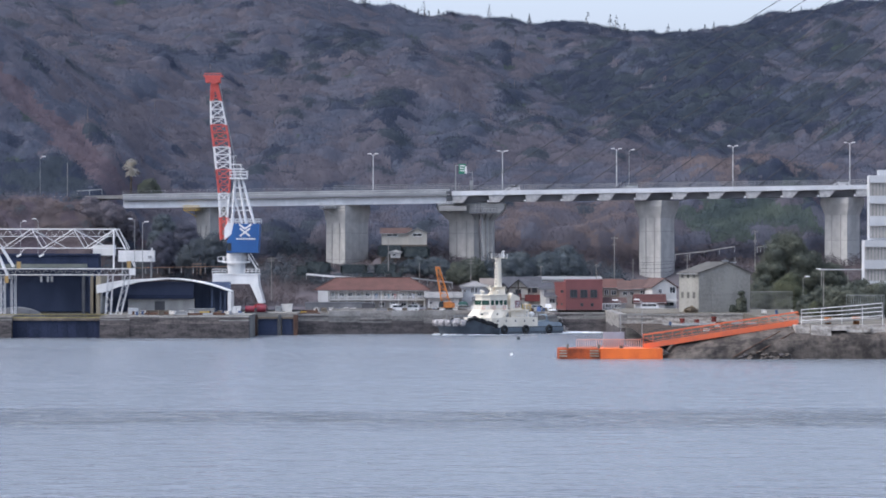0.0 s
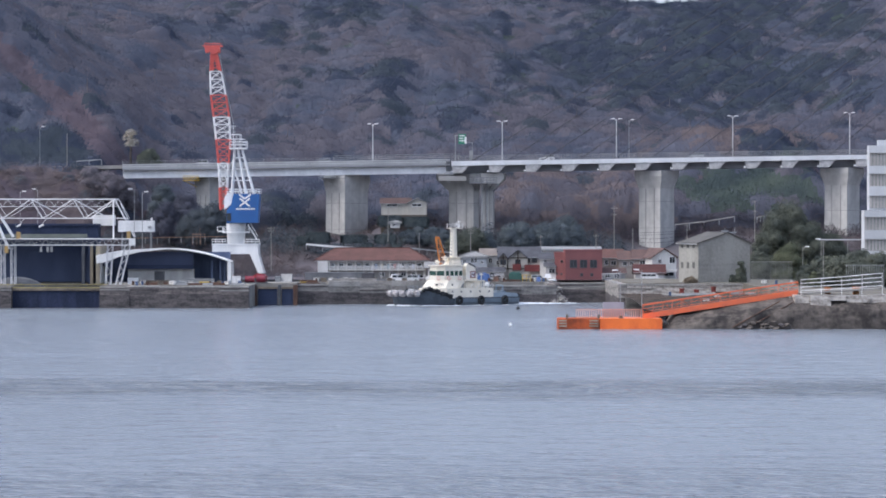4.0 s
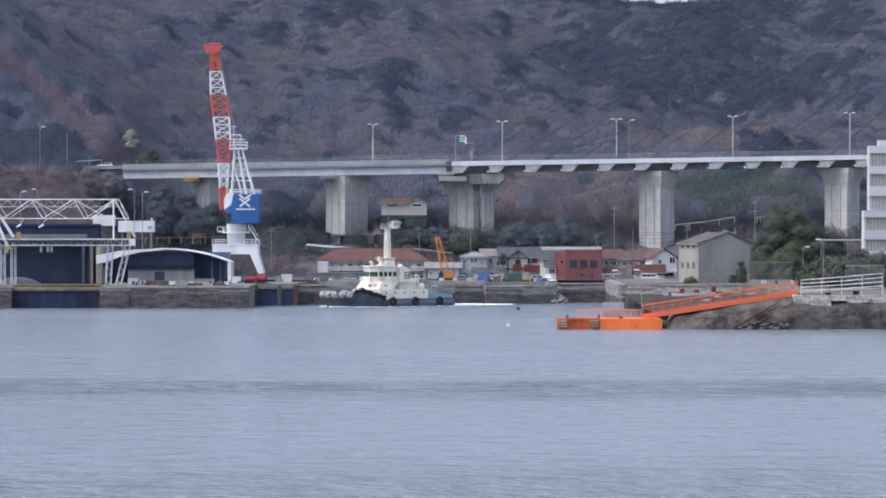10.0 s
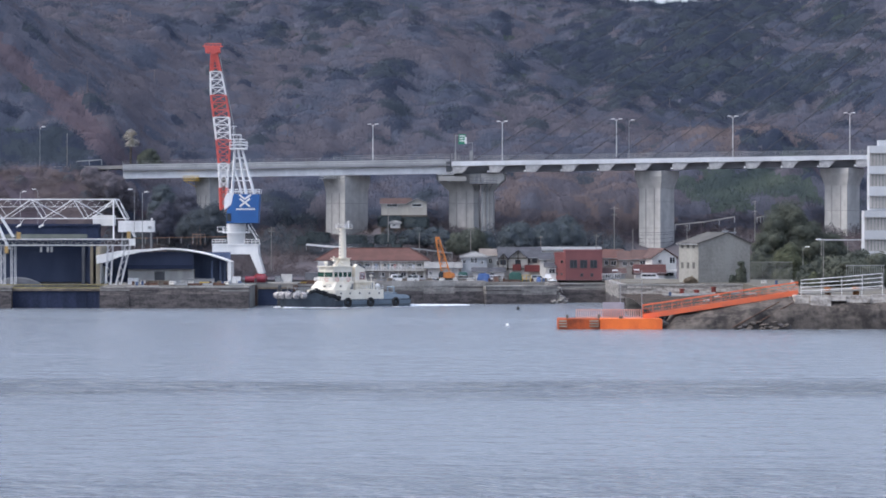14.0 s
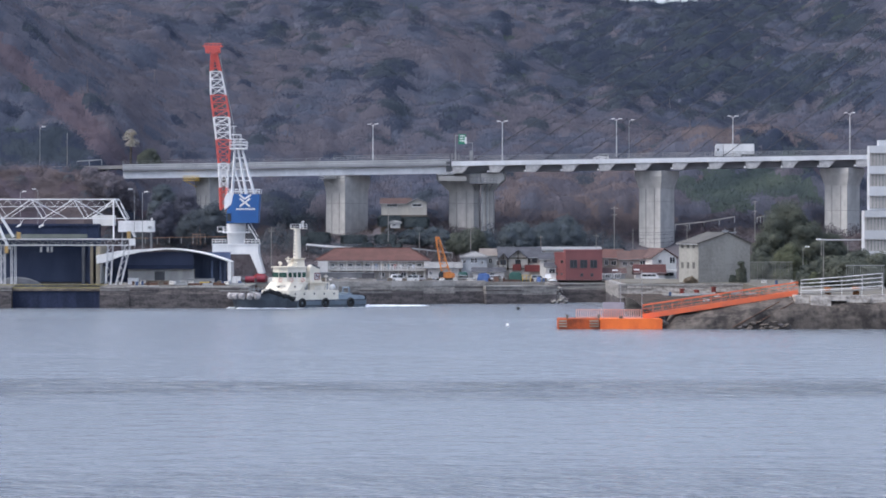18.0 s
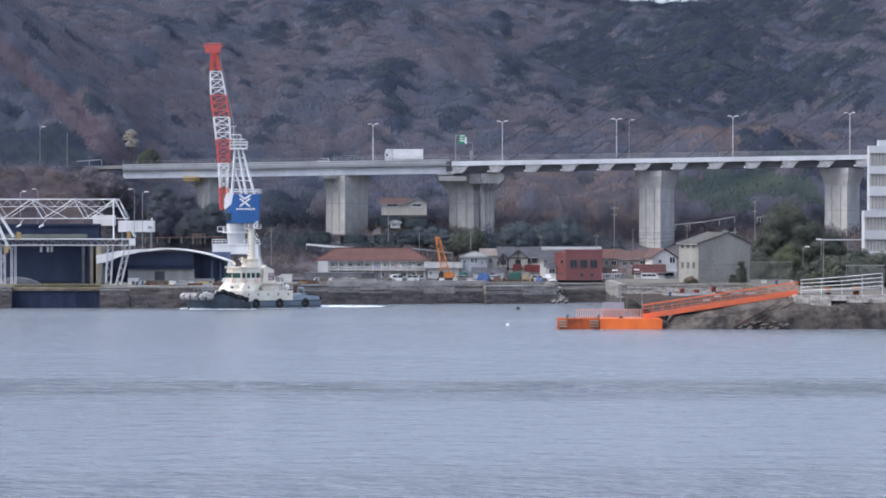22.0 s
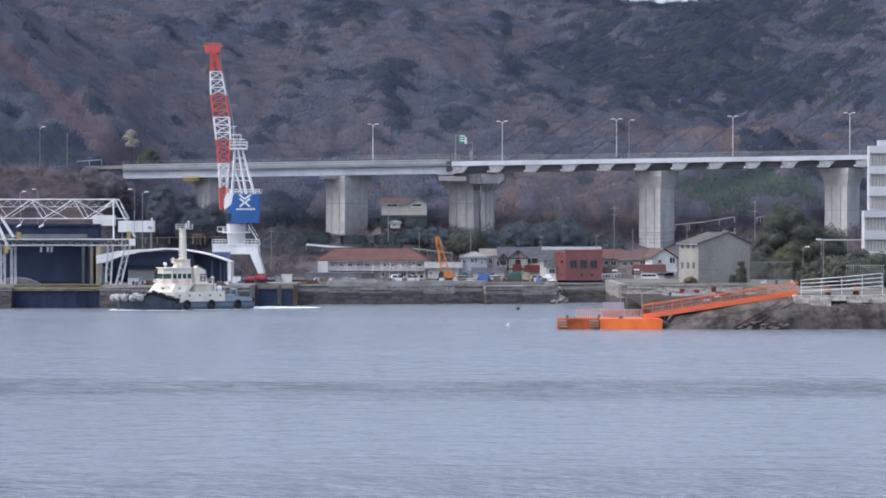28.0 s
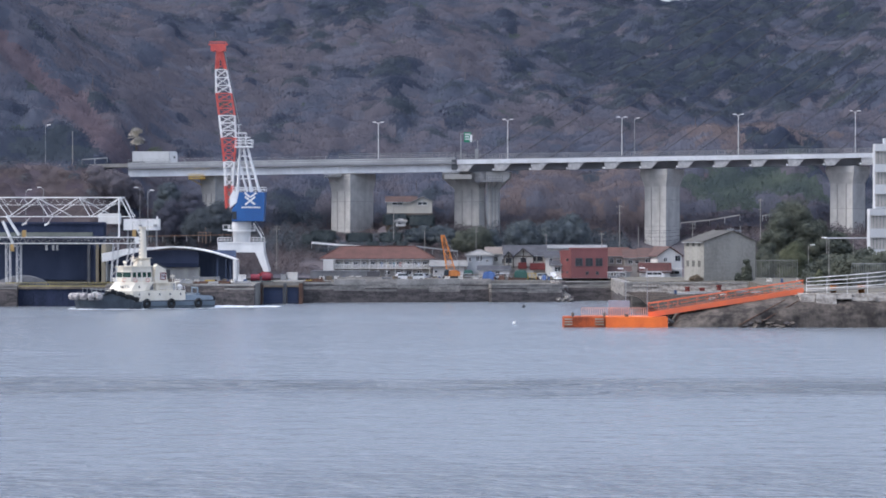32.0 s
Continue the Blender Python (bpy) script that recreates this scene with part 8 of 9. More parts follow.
for x, y, row, top, r, sd in ((330, 774, 414, 330, 5.4, 62), (292, 768, 424, 350, 5.2, 63)):
    tree((x - 784) * y / 4950, y, 20 + (395 - row) * y / 4950, (row - top) * y / 4950, r, bpy.data.materials["pale_twigs"], "leafless grey-brown thicket below the bridge road", seed=sd, lobes=18, per=1300, trunk=0.0, size=0.17, skirt=8)

CLIPPED = foliage("clipped_hedge_leaves", [(0.06, 0.076, 0.085), (0.078, 0.095, 0.10), (0.096, 0.113, 0.11)], 0.4, 0.15)


def hedge(p0, p1, r0, r1, y, label, sd):
    rng = np.random.default_rng(sd)
    u = y / 4950
    x0, x1, z0, z1 = (p0 - 784) * u, (p1 - 784) * u, 20 + (395 - r1) * u, 20 + (395 - r0) * u
    t = thing("hedge", (x0 + x1) / 2, y, z0, label, "hedge")
    w, h = (x1 - x0) / 2, z1 - z0
    n = max(3, int(2 * w / 1.3))
    m, deep = int(1500 * w), 1.0
    c = rng.uniform(-1, 1, (m, 3))
    side = rng.integers(0, 3, m)
    c[np.arange(m), side] = np.sign(c[np.arange(m), side]) * rng.uniform(0.84, 1.06, m)
    c *= 1 - 0.07 * (np.abs(c) > 0.8).sum(1, keepdims=True)
    out = np.zeros((m, 3))
    out[np.arange(m), side] = np.sign(c[np.arange(m), side])
    out += rng.normal(0, 0.3, (m, 3)) + np.array([[0, 0, 0.3]])
    c = c * np.array([w, deep, h / 2]) + np.array([0, 0, h / 2])
    a = np.cross(out, rng.normal(0, 1, (m, 3)))
    a /= np.linalg.norm(a, axis=1, keepdims=True) + 1e-6
    d = np.cross(out / np.linalg.norm(out, axis=1, keepdims=True), a)
    ln = rng.uniform(0.12, 0.28, (m, 1))
    ob = from_arrays("leaves", np.stack([c - a * ln, c + a * ln, c + d * ln * 1.6], 1).reshape(-1, 3), np.arange(3 * m).reshape(-1, 3), CLIPPED)
    ob.parent = t
    boxpart("dense_twigs", (-w * 0.86, -deep * 0.84, 0.1, w * 0.86, deep * 0.84, h * 0.84), CLIPPED, t)
    bm = bmesh.new()
    for k in range(n):
        bar(bm, (-w + (k + 0.5) * 2 * w / n, 0, -1.5), (-w + (k + 0.5) * 2 * w / n, 0, h * 0.6), 0.12, n=5)
    part("stems", bm, BARK, t)


hedge(602, 650, 416, 431, 768, "clipped dark hedge at the foot of the bridge pier", 41)
hedge(540, 585, 411, 430, 766, "clipped dark hedge beside the bridge pier", 42)
hedge(525, 545, 418, 434, 764, "round dark bush beside the slope road", 43)
hedge(662, 702, 415, 432, 766, "clipped dark hedge on the slope", 44)
hedge(640, 662, 431, 442, 752, "low dark bush behind the apartment row", 45)
hedge(668, 712, 382, 402, 784, "low dark bushes below the hillside house", 47)
hedge(712, 760, 384, 404, 784, "low dark bushes below the hillside house", 48)
hedge(692, 712, 431, 440, 752, "low dark bush behind the apartment row", 46)


def palm():
    rng = np.random.default_rng(9)
    y = 828
    x, z = -92.5, 37.23
    t = thing("palm_tree", x, y, z, "pale fan palm beside the bridge road", "palm tree")
    h = 45.09 - z
    bm = bmesh.new()
    bar(bm, (0, 0, -4), (0.2, 0, h), 0.7, n=8, w2=0.6)
    part("trunk", bm, BARK, t)
    for k in range(64):
        a, e = rng.uniform(0, 6.28), rng.uniform(-1.0, 1.3)
        d = Vector((math.cos(a) * math.cos(e), math.sin(a) * math.cos(e), math.sin(e)))
        s = d.cross(Vector((0, 0, 1))).normalized()
        bm = bmesh.new()
        p = Vector((0.2, 0, h))
        tip = p + d * rng.uniform(1.9, 2.9)
        for j in range(7):
            f = (j - 3) / 3
            q = tip + s * f * 1.1 + Vector((0, 0, -0.5 * abs(f)))
            v = [bm.verts.new(p + d * 0.9), bm.verts.new(q + d * 0.1 + s * 0.12), bm.verts.new(q - s * 0.12)]
            bm.faces.new(v)
        bar(bm, p, p + d * 0.95, 0.1)
        part("frond", bm, foliage("palm_fronds", [(0.28, 0.28, 0.22), (0.42, 0.39, 0.33), (0.55, 0.51, 0.45)], 0.8) if k == 0 else bpy.data.materials["palm_fronds"], t)


palm()


# ---- orange crawler crane on the shore ----
def crawler():
    y, u = 704.0, 704.0 / 4950
    X = lambda p: (p - 788) * u
    Zr = lambda r: 20 + (395 - r) * u - 5.25
    t = thing("crawler_crane", (788 - 784) * u, y, 5.25, "orange crawler crane with a raised boom", "crawler crane")
    om = surface("crawler_orange", (0.62, 0.225, 0.05), (0.42, 0.15, 0.04), 0.5, big=0.6)
    for yy in (-1.3, 1.3):
        bm = bmesh.new()
        prism(bm, [(-2.3, 0.45), (-1.9, 0), (1.9, 0), (2.3, 0.45), (1.9, 0.9), (-1.9, 0.9)], yy - 0.35, yy + 0.35)
        part("track", bm, RUBBER, t, "black crawler track")
    bm = bmesh.new()
    prism(bm, [(-1.6, 0.95), (2.3, 0.95), (2.4, 1.9), (1.2, 2.5), (-0.4, 2.3), (-1.6, 1.9)], -1.3, 1.3)
    body = part("upper_body", bm, om, t)
    bm = bmesh.new()
    prism(bm, [(-1.7, 1.05), (-0.5, 1.05), (-0.5, 2.6), (-1.3, 2.6), (-1.7, 1.9)], -1.5, -0.5)
    part("cab", bm, GLASS, body, "dark glazed cab")
    a0, a1 = (X(781), X(795)), (X(771), X(777))
    for yy in (-0.6, 0.6):
        bm = bmesh.new()
        for k in (0, 1):
            bar(bm, (a0[k], yy, Zr(480)), (a1[k], yy * 0.6, Zr(421)), 0.36, n=6)
        part("boom_chord", bm, om, t, "orange boom")
    bm = bmesh.new()
    for k in range(9):
        f, g = k / 9, (k + 1) / 9
        for yy in (-0.6, 0.6):
            p = [(a0[i] * (1 - f) + a1[i] * f, yy, Zr(480) * (1 - f) + Zr(421) * f) for i in (0, 1)]
            q = [(a0[i] * (1 - g) + a1[i] * g, yy, Zr(480) * (1 - g) + Zr(421) * g) for i in (0, 1)]
            bar(bm, p[k % 2], q[1 - k % 2], 0.1)
            bar(bm, q[0], q[1], 0.1)
    part("boom_lacing", bm, om, t)
    boxpart("boom_head", (X(770.5), -0.6, Zr(424), X(777.5), 0.6, Zr(419.5)), om, t)
    bm = bmesh.new()
    bar(bm, (X(800), 0, Zr(484)), (X(803), 0, Zr(470)), 0.2)
    bar(bm, (X(803), 0, Zr(470)), (X(777), 0, Zr(421)), 0.08)
    part("pendant", bm, STEEL, t)


crawler()


# ---- poles ----
def pole(p, r0, r1, y, label, arms=(), mt=CONCRETE, w=0.22):
    u = y / 4950
    z0, z1 = 20 + (395 - r1) * u, 20 + (395 - r0) * u
    t = thing("utility_pole", (p - 784) * u, y, z0, label, "utility pole", group="utility poles")
    h = z1 - z0
    bm = bmesh.new()
    bar(bm, (0, 0, -1.0), (0, 0, h), w, n=8, w2=w * 0.7)
    part("shaft", bm, mt, t)
    for d, l in arms:
        bm = bmesh.new()
        bar(bm, (-l, 0, h - d), (l, 0, h - d), 0.09)
        arm = part("cross_arm", bm, mt, t)
        for s in (-0.9, -0.3, 0.4, 0.9):
            bm = bmesh.new()
            bar(bm, (l * s, 0, h - d), (l * s, 0, h - d + 0.3), 0.1, n=6)
            part("insulator", bm, CONCRETE, arm)


for p, r0, r1, y, arms in ((480, 401, 474, 718, ((0.6, 1.0), (1.3, 0.8))), (687, 370, 421, 764, ()), (742, 412, 442, 745, ()), (833, 404, 446, 742, ((0.8, 0.9), (1.5, 0.7))), (957, 417, 446, 735, ((0.5, 0.5),)),
                           (1055, 415, 446, 738, ((0.5, 0.8),)), (1087, 365, 446, 742, ((0.7, 0.9), (2.4, 0.7))), (1120, 405, 450, 736, ()), (1216, 395, 430, 760, ((0.8, 0.8), (2.0, 0.8))), (1336, 355, 420, 745, ((0.5, 0.6), (3.0, 0.5))),
                           (119, 236, 300, 793, ())):
    pole(p, r0, r1, y, "grey concrete utility pole behind the shore", arms)
bm = bmesh.new()
for p0, p1, r, y in ((1087, 1216, 410, 745), (1087, 1216, 414, 745), (1120, 1200, 421, 745), (1120, 1200, 428, 745)):
    a = Vector(((p0 - 784) * y / 4950, y, 20 + (395 - r) * y / 4950))
    b = Vector(((p1 - 784) * y / 4950, y, 20 + (395 - r + 2) * y / 4950))
    for k in range(8):
        f, g = k / 8, (k + 1) / 8
        bar(bm, a.lerp(b, f) - Vector((0, 0, 2.0 * f * (1 - f))), a.lerp(b, g) - Vector((0, 0, 2.0 * g * (1 - g))), 0.07)
solid("power_lines", bm, CABLE, "thin dark power lines between the poles", "power lines", kind="stuff")

street_lamp("street_lamp", -77.76, 705, 5.25, 28.4 - 5.25, (-1,), "tall grey yard lamp behind the gantry", STEEL, "yard lamps")
street_lamp("street_lamp", -76.09, 708, 5.25, 27.72 - 5.25, (1,), "tall grey yard lamp behind the gantry", STEEL, "yard lamps")
street_lamp("street_lamp", -109.71, 726, 5.25, 28.07 - 5.25, (1,), "tall grey yard lamp behind the gantry", STEEL, "yard lamps")
street_lamp("street_lamp", -105.45, 728, 5.25, 28.68 - 5.25, (-1,), "tall grey yard lamp behind the gantry", STEEL, "yard lamps")
street_lamp("street_lamp", 33.81, 533, 1.95, 10.85 - 1.95, (-1,), "slim pale lamp post on the pontoon", RAILGREY, "landing lamps", 0.17)
street_lamp("street_lamp", 37.9, 533, 1.95, 10.96 - 1.95, (-1,), "slim pale lamp post on the pontoon", RAILGREY, "landing lamps", 0.17)
street_lamp("street_lamp", 84.93, 660, 5.9, 14.27 - 5.9, (1,), "pale lamp post on the headland", CONCRETE, "landing lamps")
street_lamp("street_lamp", 81.6, 600, 5.9, 16.4 - 5.9, (-1,), "pale lamp post on the headland", CONCRETE, "landing lamps")
street_lamp("street_lamp", -114.4, 794, 36.0, 11.2, (1,), "grey lamp post on the hillside road", STEEL, thick=0.13)


# ---- fences and guard rails ----
def bar_fence(p0, p1, r0, r1, y, step, mt, label, w=0.08):
    u = y / 4950
    x0, x1, z0, z1 = (p0 - 784) * u, (p1 - 784) * u, 20 + (395 - r1) * u, 20 + (395 - r0) * u
    t = thing("fence", x0, y, z0, label, "fence")
    bm = bmesh.new()
    for z in (0.1, z1 - z0):
        bar(bm, (0, 0, z), (x1 - x0, 0, z), 0.12)
    part("rail", bm, mt, t)
    k = 0
    while k * step < x1 - x0:
        boxpart("paling", (k * step - w / 2, -0.05, -0.3, k * step + w / 2, 0.05, z1 - z0 + 0.1), mt, t)
        k += 1


bar_fence(1312, 1402, 464, 496, 686, 0.4, surface("dull_green_steel", (0.30, 0.31, 0.30), (0.22, 0.23, 0.22), 0.6), "dull grey-green steel paling fence on the headland")
bar_fence(1498, 1566, 470, 511, 600, 0.5, STEEL, "grey wire fence below the office")
bar_fence(1066, 1100, 485, 498.2, 707.5, 0.45, WHITE, "white picket fence above the inlet")


def guard_rail(p0, r0, p1, r1, y, label, mt=WHITE, h=0.5):
    u = y / 4950
    a, b = Vector(((p0 - 784) * u, y, 20 + (395 - r0) * u)), Vector(((p1 - 784) * u, y, 20 + (395 - r1) * u))
    t = thing("guard_rail", a.x, a.y, a.z, label, "guard rail", group="guard rails")
    bm = bmesh.new()
    bar(bm, (0, 0, 0), b - a, 0.12, h)
    part("beam", bm, mt, t)
    n = max(2, int((b - a).length / 3))
    for k in range(n + 1):
        bm = bmesh.new()
        q = (b - a) * (k / n)
        bar(bm, q + Vector((0, 0.12, -1.6)), q + Vector((0, 0.12, 0.1)), 0.16)
        part("post", bm, STEEL, t)


guard_rail(542, 433, 600, 438, 756, "white guard rail along the slope road")
guard_rail(600, 438, 650, 441, 756, "white guard rail along the slope road")
guard_rail(712, 438, 800, 448, 752, "pale guard rail behind the apartment row", STEEL, 0.35)
guard_rail(1195, 398, 1246, 393, 775, "white guard rail on the hillside road", CONCRETE, 0.3)
guard_rail(1246, 393, 1300, 384, 775, "white guard rail on the hillside road", CONCRETE, 0.3)
guard_rail(1340, 385, 1352, 383, 775, "white guard rail on the hillside road", CONCRETE, 0.3)
guard_rail(136, 286, 180, 283, 794, "pale guard rail on the road bank", STEEL, 0.3)

guard_rail(236, 422, 405, 419, 728, "thin tan pipe run on the bank behind the shed", surface("tan_pipe", (0.36, 0.22, 0.15), (0.24, 0.16, 0.12), 0.7), 0.14)


def timber_stage():
    y, u = 730.0, 730.0 / 4950
    z0 = 20 + (395 - 424) * u
    t = thing("timber_stage", (352 - 784) * u, y, z0, "small tan timber stage with a mast on the bank", "timber stage")
    tan = surface("tan_timber", (0.27, 0.20, 0.165), (0.20, 0.155, 0.135), 0.85)
    for x in (-1.6, -0.5, 0.5, 1.6):
        boxpart("post", (x - 0.07, -0.07, -1.5, x + 0.07, 0.07, 1.3), tan, t)
    for z in (0.5, 1.2):
        boxpart("rail", (-1.8, -0.16, z, 1.8, -0.124, z + 0.25), tan, t)
    boxpart("mast", (0.2, 0.2, -1.5, 0.32, 0.32, 3.4), tan, t)


timber_stage()

# ---- parked cars, tarpaulins and clutter on the shore ----
def park(x, y, c, label, rz):
    o = c
    o.matrix_basis = pose(x, y, 5.25, 0, 0, rz)
    o["group"] = "parked cars"
    o["label"] = label


for p, y, mt, tall, rz, lb in ((706, 702, WHITECAR, 0.2, 10, "white parked car in front of the apartment row"), (728, 702, SILVERCAR, 0.2, 170, "pale parked car in front of the apartment row"), (741, 704, WHITECAR, 0.1, 60, "white parked car in front of the apartment row"),
                               (697, 705, WHITECAR, 0.3, 95, "white parked car in front of the apartment row"), (822, 704, SILVERCAR, 0.1, 15, "silver parked car on the shore"), (880, 703, WHITECAR, 0.1, 0, "white parked car on the shore"),
                               (953, 703, SILVERCAR, 0.1, 8, "dark-windowed parked car on the shore"), (969, 706, WHITECAR, 0.3, 90, "white parked van on the shore")):
    park((p - 784) * y / 4950, y, car(lb, mt, tall), lb, rz)


def van():
    y = 709.5
    t = thing("van", 52.46, y, 5.25, "white parked van with a long window band", "van")
    bm = bmesh.new()
    prism(bm, [(-2.3, 0.35), (2.3, 0.35), (2.35, 0.9), (2.0, 1.3), (1.5, 1.95), (-2.2, 1.95), (-2.35, 1.2)], -0.85, 0.85)
    part("body", bm, WHITECAR, t)
    for a, b in ((-2.0, -0.8), (-0.7, 0.4), (0.5, 1.5)):
        boxpart("side_glass", (a, -0.87, 1.2, b, -0.854, 1.75), GLASS, t)
    wheels(t, (1.4, -1.4), 0.78, 0.33)


van()


def tarp(p0, p1, r0, y, mt, label, sd):
    """A heap under a tarpaulin: a sagging, creased cover."""
    rnd = random.Random(sd)
    u = y / 4950
    w, h = (p1 - p0) / 2 * u, 20 + (395 - r0) * u - 5.25
    t = thing("tarpaulin_heap", ((p0 + p1) / 2 - 784) * u, y, 5.25, label, "covered heap")
    bm = bmesh.new()
    bmesh.ops.create_grid(bm, x_segments=8, y_segments=6, size=1)
    for v in bm.verts:
        e = max(abs(v.co.x), abs(v.co.y))
        v.co = Vector((v.co.x * w, v.co.y * 1.8, h * (1 - e ** 7) * rnd.uniform(0.82, 1.0)))
    part("cover", bm, mt, t)
    boxpart("pallet", (-w * 0.8, -1.4, 0, w * 0.8, 1.4, min(0.3, h * 0.3)), TIMBER, t)


BLUETARP = surface("blue_tarpaulin", (0.04, 0.095, 0.26), (0.03, 0.07, 0.2), 0.6, big=1.0)
GREENNET = surface("green_net", (0.045, 0.10, 0.09), (0.035, 0.075, 0.07), 0.8, big=1.0)
tarp(843, 869, 483, 703, BLUETARP, "heap under a bright blue tarpaulin on the shore", 1)
tarp(949, 957, 490, 702, BLUETARP, "small blue covered heap on the shore", 2)
tarp(898, 926, 481, 704, GREENNET, "large heap under dark green netting", 3)
tarp(808, 830, 481, 706, GREENNET, "heap under green netting beside the crane", 4)
tarp(872, 884, 490, 701, RUST, "small rusty scrap heap on the wall", 5)


def frame_rack(p0, p1, r0, r1, y, mt, label):
    u = y / 4950
    x0, x1, z1 = (p0 - 784) * u, (p1 - 784) * u, 20 + (395 - r0) * u - 5.25
    t = thing("steel_rack", x0, y, 5.25, label, "rack")
    n = max(2, int((x1 - x0) / 1.2))
    for k in range(n + 1):
        x = (x1 - x0) * k / n
        for yy in (0, 1.2):
            boxpart("upright", (x - 0.06, yy - 0.06, 0, x + 0.06, yy + 0.06, z1), mt, t)
    for z in (z1 * 0.45, z1):
        boxpart("shelf", (-0.1, -0.1, z - 0.1, x1 - x0 + 0.1, 1.3, z), mt, t)


frame_rack(925, 939, 487, 500, 701, YELLOW, "yellow steel rack on the sea wall")
frame_rack(752, 772, 489, 497, 703, STEEL, "low grey steel rack beside the crane")
frame_rack(800, 842, 489, 497, 701, TIMBER, "long rack of fishing gear on the wall")
frame_rack(882, 900, 489, 499, 701, TIMBER, "timber rack of fishing gear on the wall")


def slipway_boat():
    t = thing("dinghy", 27.4, 699, 5.46, "small white upturned dinghy on the wall's end", "dinghy", rz=25)
    bm = bmesh.new()
    rings = []
    for i in range(9):
        x = -1.1 + 2.2 * i / 8
        k = math.sqrt(max(0.03, 1 - (x / 1.2) ** 2))
        rings.append([(x, 0.6 * k * math.cos(a), 0.1 + 0.4 * k * math.sin(a)) for a in [math.pi * j / 6 for j in range(7)]])
    loft(bm, rings)
    part("hull", bm, WHITE, t)
    bm = bmesh.new()
    bar(bm, (-1.0, 0, 0.45), (1.0, 0, 0.45), 0.12)
    part("keel", bm, TIMBER, t)


slipway_boat()


# ---- loose clutter along the quays ----
def drum(m, lb):
    t = thing("drum", 0, 0, 0, lb, "drum", group="quay clutter")
    bm = bmesh.new()
    bar(bm, (0, 0, 0), (0, 0, 0.9), 0.6, n=12)
    part("shell", bm, m, t)
    for z in (0.28, 0.58):
        bm = bmesh.new()
        bar(bm, (0, 0, z), (0, 0, z + 0.05), 0.64, n=12)
        part("hoop", bm, m, t)
    return t


def crate(m, lb):
    t = thing("crate", 0, 0, 0, lb, "crate", group="quay clutter")
    boxpart("box", (-0.6, -0.45, 0.12, 0.6, 0.45, 0.95), m, t)
    for x in (-0.5, 0.4):
        boxpart("runner", (x, -0.45, 0, x + 0.12, 0.45, 0.12), TIMBER, t)
    for z in (0.2, 0.7):
        boxpart("batten", (-0.62, -0.48, z, 0.62, -0.452, z + 0.12), TIMBER, t)
    return t


def pipe_bundle(m, lb):
    t = thing("pipe_bundle", 0, 0, 0, lb, "pipes", group="quay clutter")
    for k, (y, z) in enumerate(((-0.4, 0.15), (0, 0.15), (0.4, 0.15), (-0.2, 0.42), (0.2, 0.42))):
        bm = bmesh.new()
        bar(bm, (-2.0, y, z), (2.0, y, z), 0.28, n=10)
        part("pipe", bm, m, t)
    return t


rnd = random.Random(23)
MODELS = [(drum(surface("blue_drum", (0.05, 0.09, 0.2), None, 0.5), "blue steel drum on the quay"), 0.9), (drum(RUST, "rusty steel drum on the quay"), 0.9), (crate(TIMBER, "grey wooden crate on the quay"), 1.0),
          (crate(PLASTER, "pale packing crate on the quay"), 1.0), (pipe_bundle(STEEL, "bundle of grey pipes on the quay"), 0.7), (pipe_bundle(RUST, "bundle of rusty pipes on the quay"), 0.7)]
SLOPE = [(p, y, 3.5 + (1.5 + 5.0 * max(0.0, (p - 1180) / 240) ** 0.8 - 3.5) * (651 - y) / 119) for p, y in ((1186, 640), (1204, 628), (1222, 638), (1240, 606), (1256, 632), (1270, 590), (1288, 622), (1300, 640), (1318, 600), (1250, 575), (1335, 626), (1282, 646))]
HEAD = [(p, 642.0 + k, 5.9) for k, p in enumerate((1352, 1374, 1404, 1412, 1422, 1436, 1448))]
SPOTS = [(p, 660.5, 5.25) for p in (242, 262, 284, 306, 322, 344, 362, 384, 402, 418)] + [(p, 666.0, 5.25) for p in (252, 296, 316, 372, 394, 426)] + [(p, 691.5, 5.25) for p in (548, 560, 574)] + [(p, 699.6, 5.25) for p in (690, 716, 760, 782, 806, 832, 866, 892, 908, 942, 962)] + SLOPE + HEAD + [(p, 701.5 + (p * 7 % 5), 5.25) for p in range(560, 980, 13)] + [(p, 664.5 + (p * 3 % 6), 5.25) for p in range(236, 430, 17)]
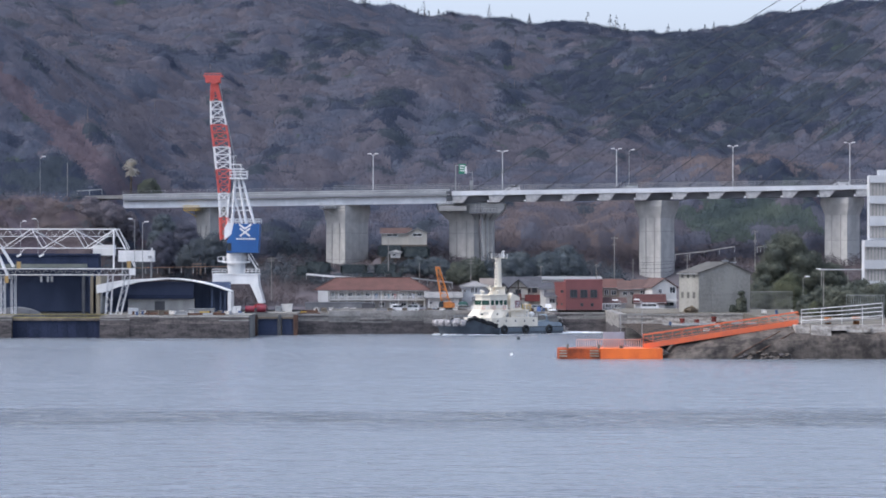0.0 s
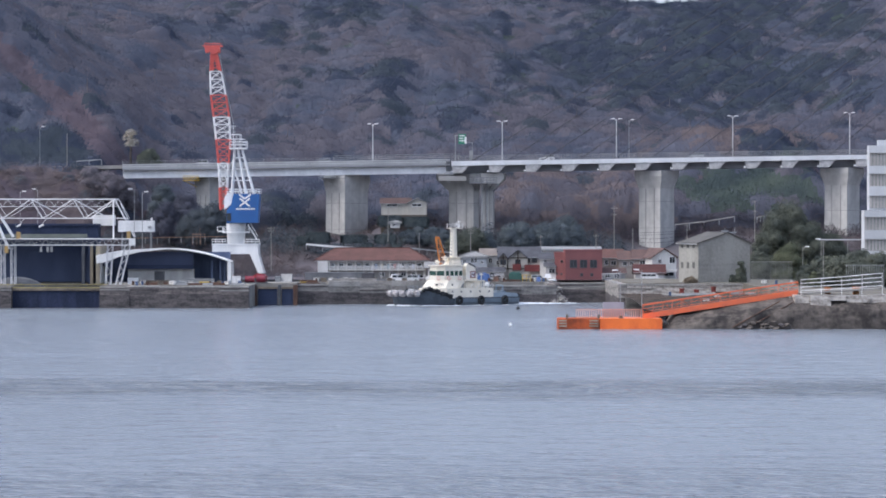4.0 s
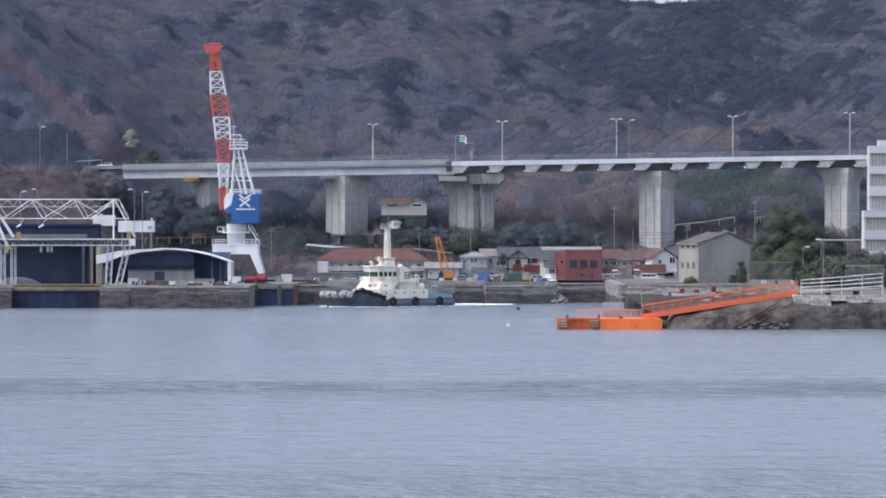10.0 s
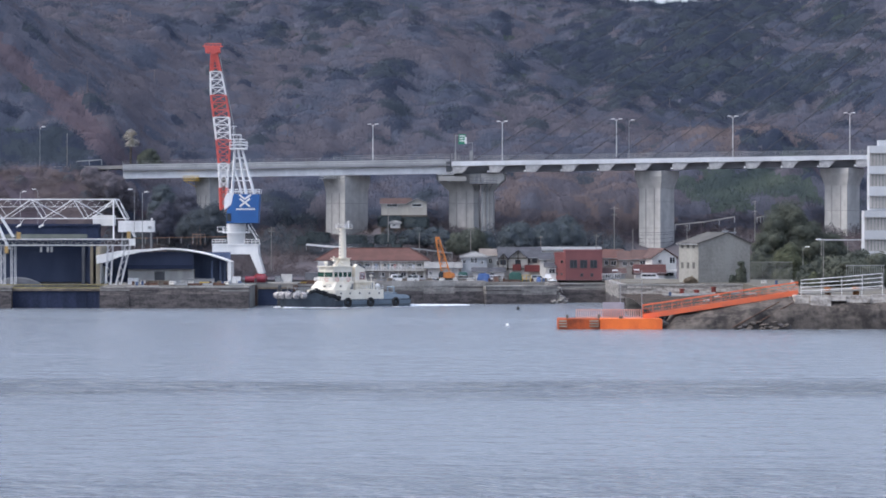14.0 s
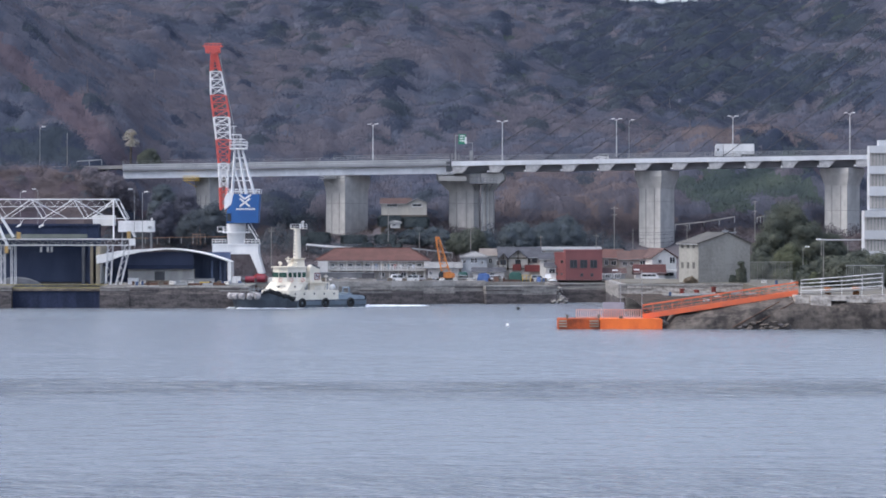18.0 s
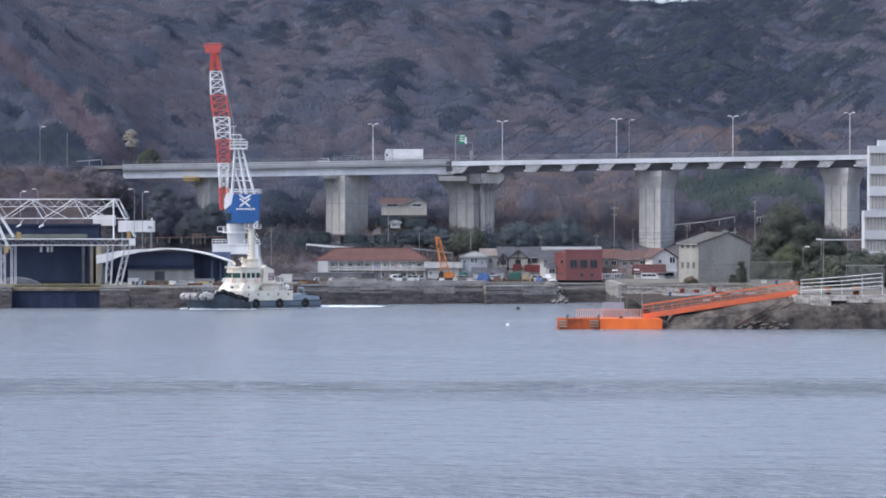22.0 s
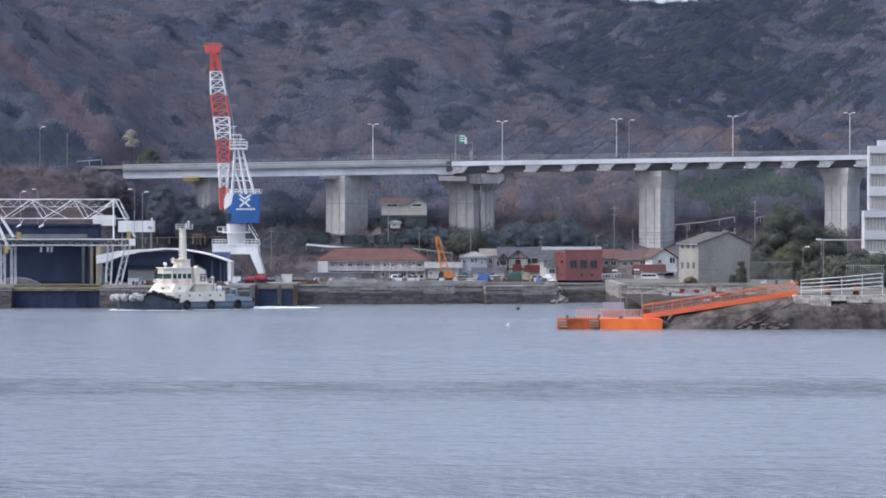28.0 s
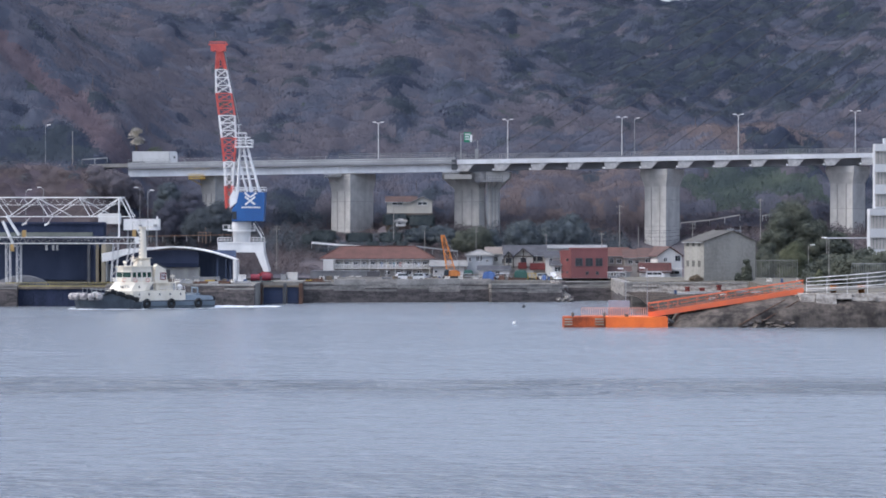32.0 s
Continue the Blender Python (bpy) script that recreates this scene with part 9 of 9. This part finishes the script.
for k, (p, y, z) in enumerate(SPOTS):
    src = MODELS[k % 6 if k < 6 else rnd.randrange(6)][0]
    m = pose((p - 784) * y / 4950, y, z, 0, 0, rnd.uniform(-25, 25))
    if k < 6:
        src.matrix_basis = m
    else:
        copy_thing(src, m)

# ---- what moves ----
def motions():
    # the tug steams slowly to the left and a little nearer
    heading = 180 + 29.3
    rows = []
    for t, x, y in ((0, 13.33, 687.5), (5.5, -1.65, 679.5), (9, -10.9, 674.4), (14.5, -25.44, 666.4), (20, -39.9, 658.3),
                    (25.5, -54.13, 650.3), (30, -65.28, 643.7), (32, -70.23, 640.8)):
        rows.append((t, pose(x, y, 0.0, 0, 0, heading)))
    walk(TUG, rows)
    walk(WAKE, rows)
    # traffic: seconds at a known place, place across the view, speed in metres a second
    lane_near, lane_far = 797.6, 803.2

    def drive(ob, t0, x0, v, park):
        y = lane_near if v < 0 else lane_far
        turn = 180 if v < 0 else 0
        rows = []
        for t in [0.5 * k for k in range(65)]:
            x = x0 + v * (t - t0)
            if v < 0 and x < park:
                x = park
            if v > 0 and x < park:
                x = park
            z = deck_z(x) - 1.75
            rows.append((t, pose(x, y, z, 0, 0, turn)))
        walk(ob, rows)
    drive(CARS[0], 0, 19.83, -22.2, -300)
    drive(CARS[1], 0, 53.36, -21.9, -285)
    drive(CARS[2], 6, -12.41, -21.0, -270)
    drive(CARS[3], 9, -42.4, -22.9, -255)
    drive(CARS[4], 22, -34.5, -19.9, -240)
    # the first truck slows a little on its way over
    steps = ((0, 4253), (16.6, 1529), (17.5, 1381), (18.5, 1219), (19, 1143), (20.5, 923), (21.5, 782), (22, 715.5), (23, 573), (25, 277.5), (25.4, 219), (32, -745))
    rows = []
    for t in [0.5 * k for k in range(65)]:
        x = max(-220.0, (float(np.interp(t, *zip(*steps))) - 806.5) * 0.1612)
        rows.append((t, pose(x, lane_near, deck_z(x) - 1.75, 0, 0, 180)))
    walk(TRUCKS[0], rows)
    drive(TRUCKS[1], 32, -79.81, 22.8, -320)
    # the small white buoy swings on its mooring
    walk(BUOY, [(t, pose((p - 784) * 544 / 4950, 544, 0)) for t, p in ((0, 905), (3, 904), (6, 903), (9, 900.5), (13, 898), (22, 898.5), (32, 900.5))])


motions()
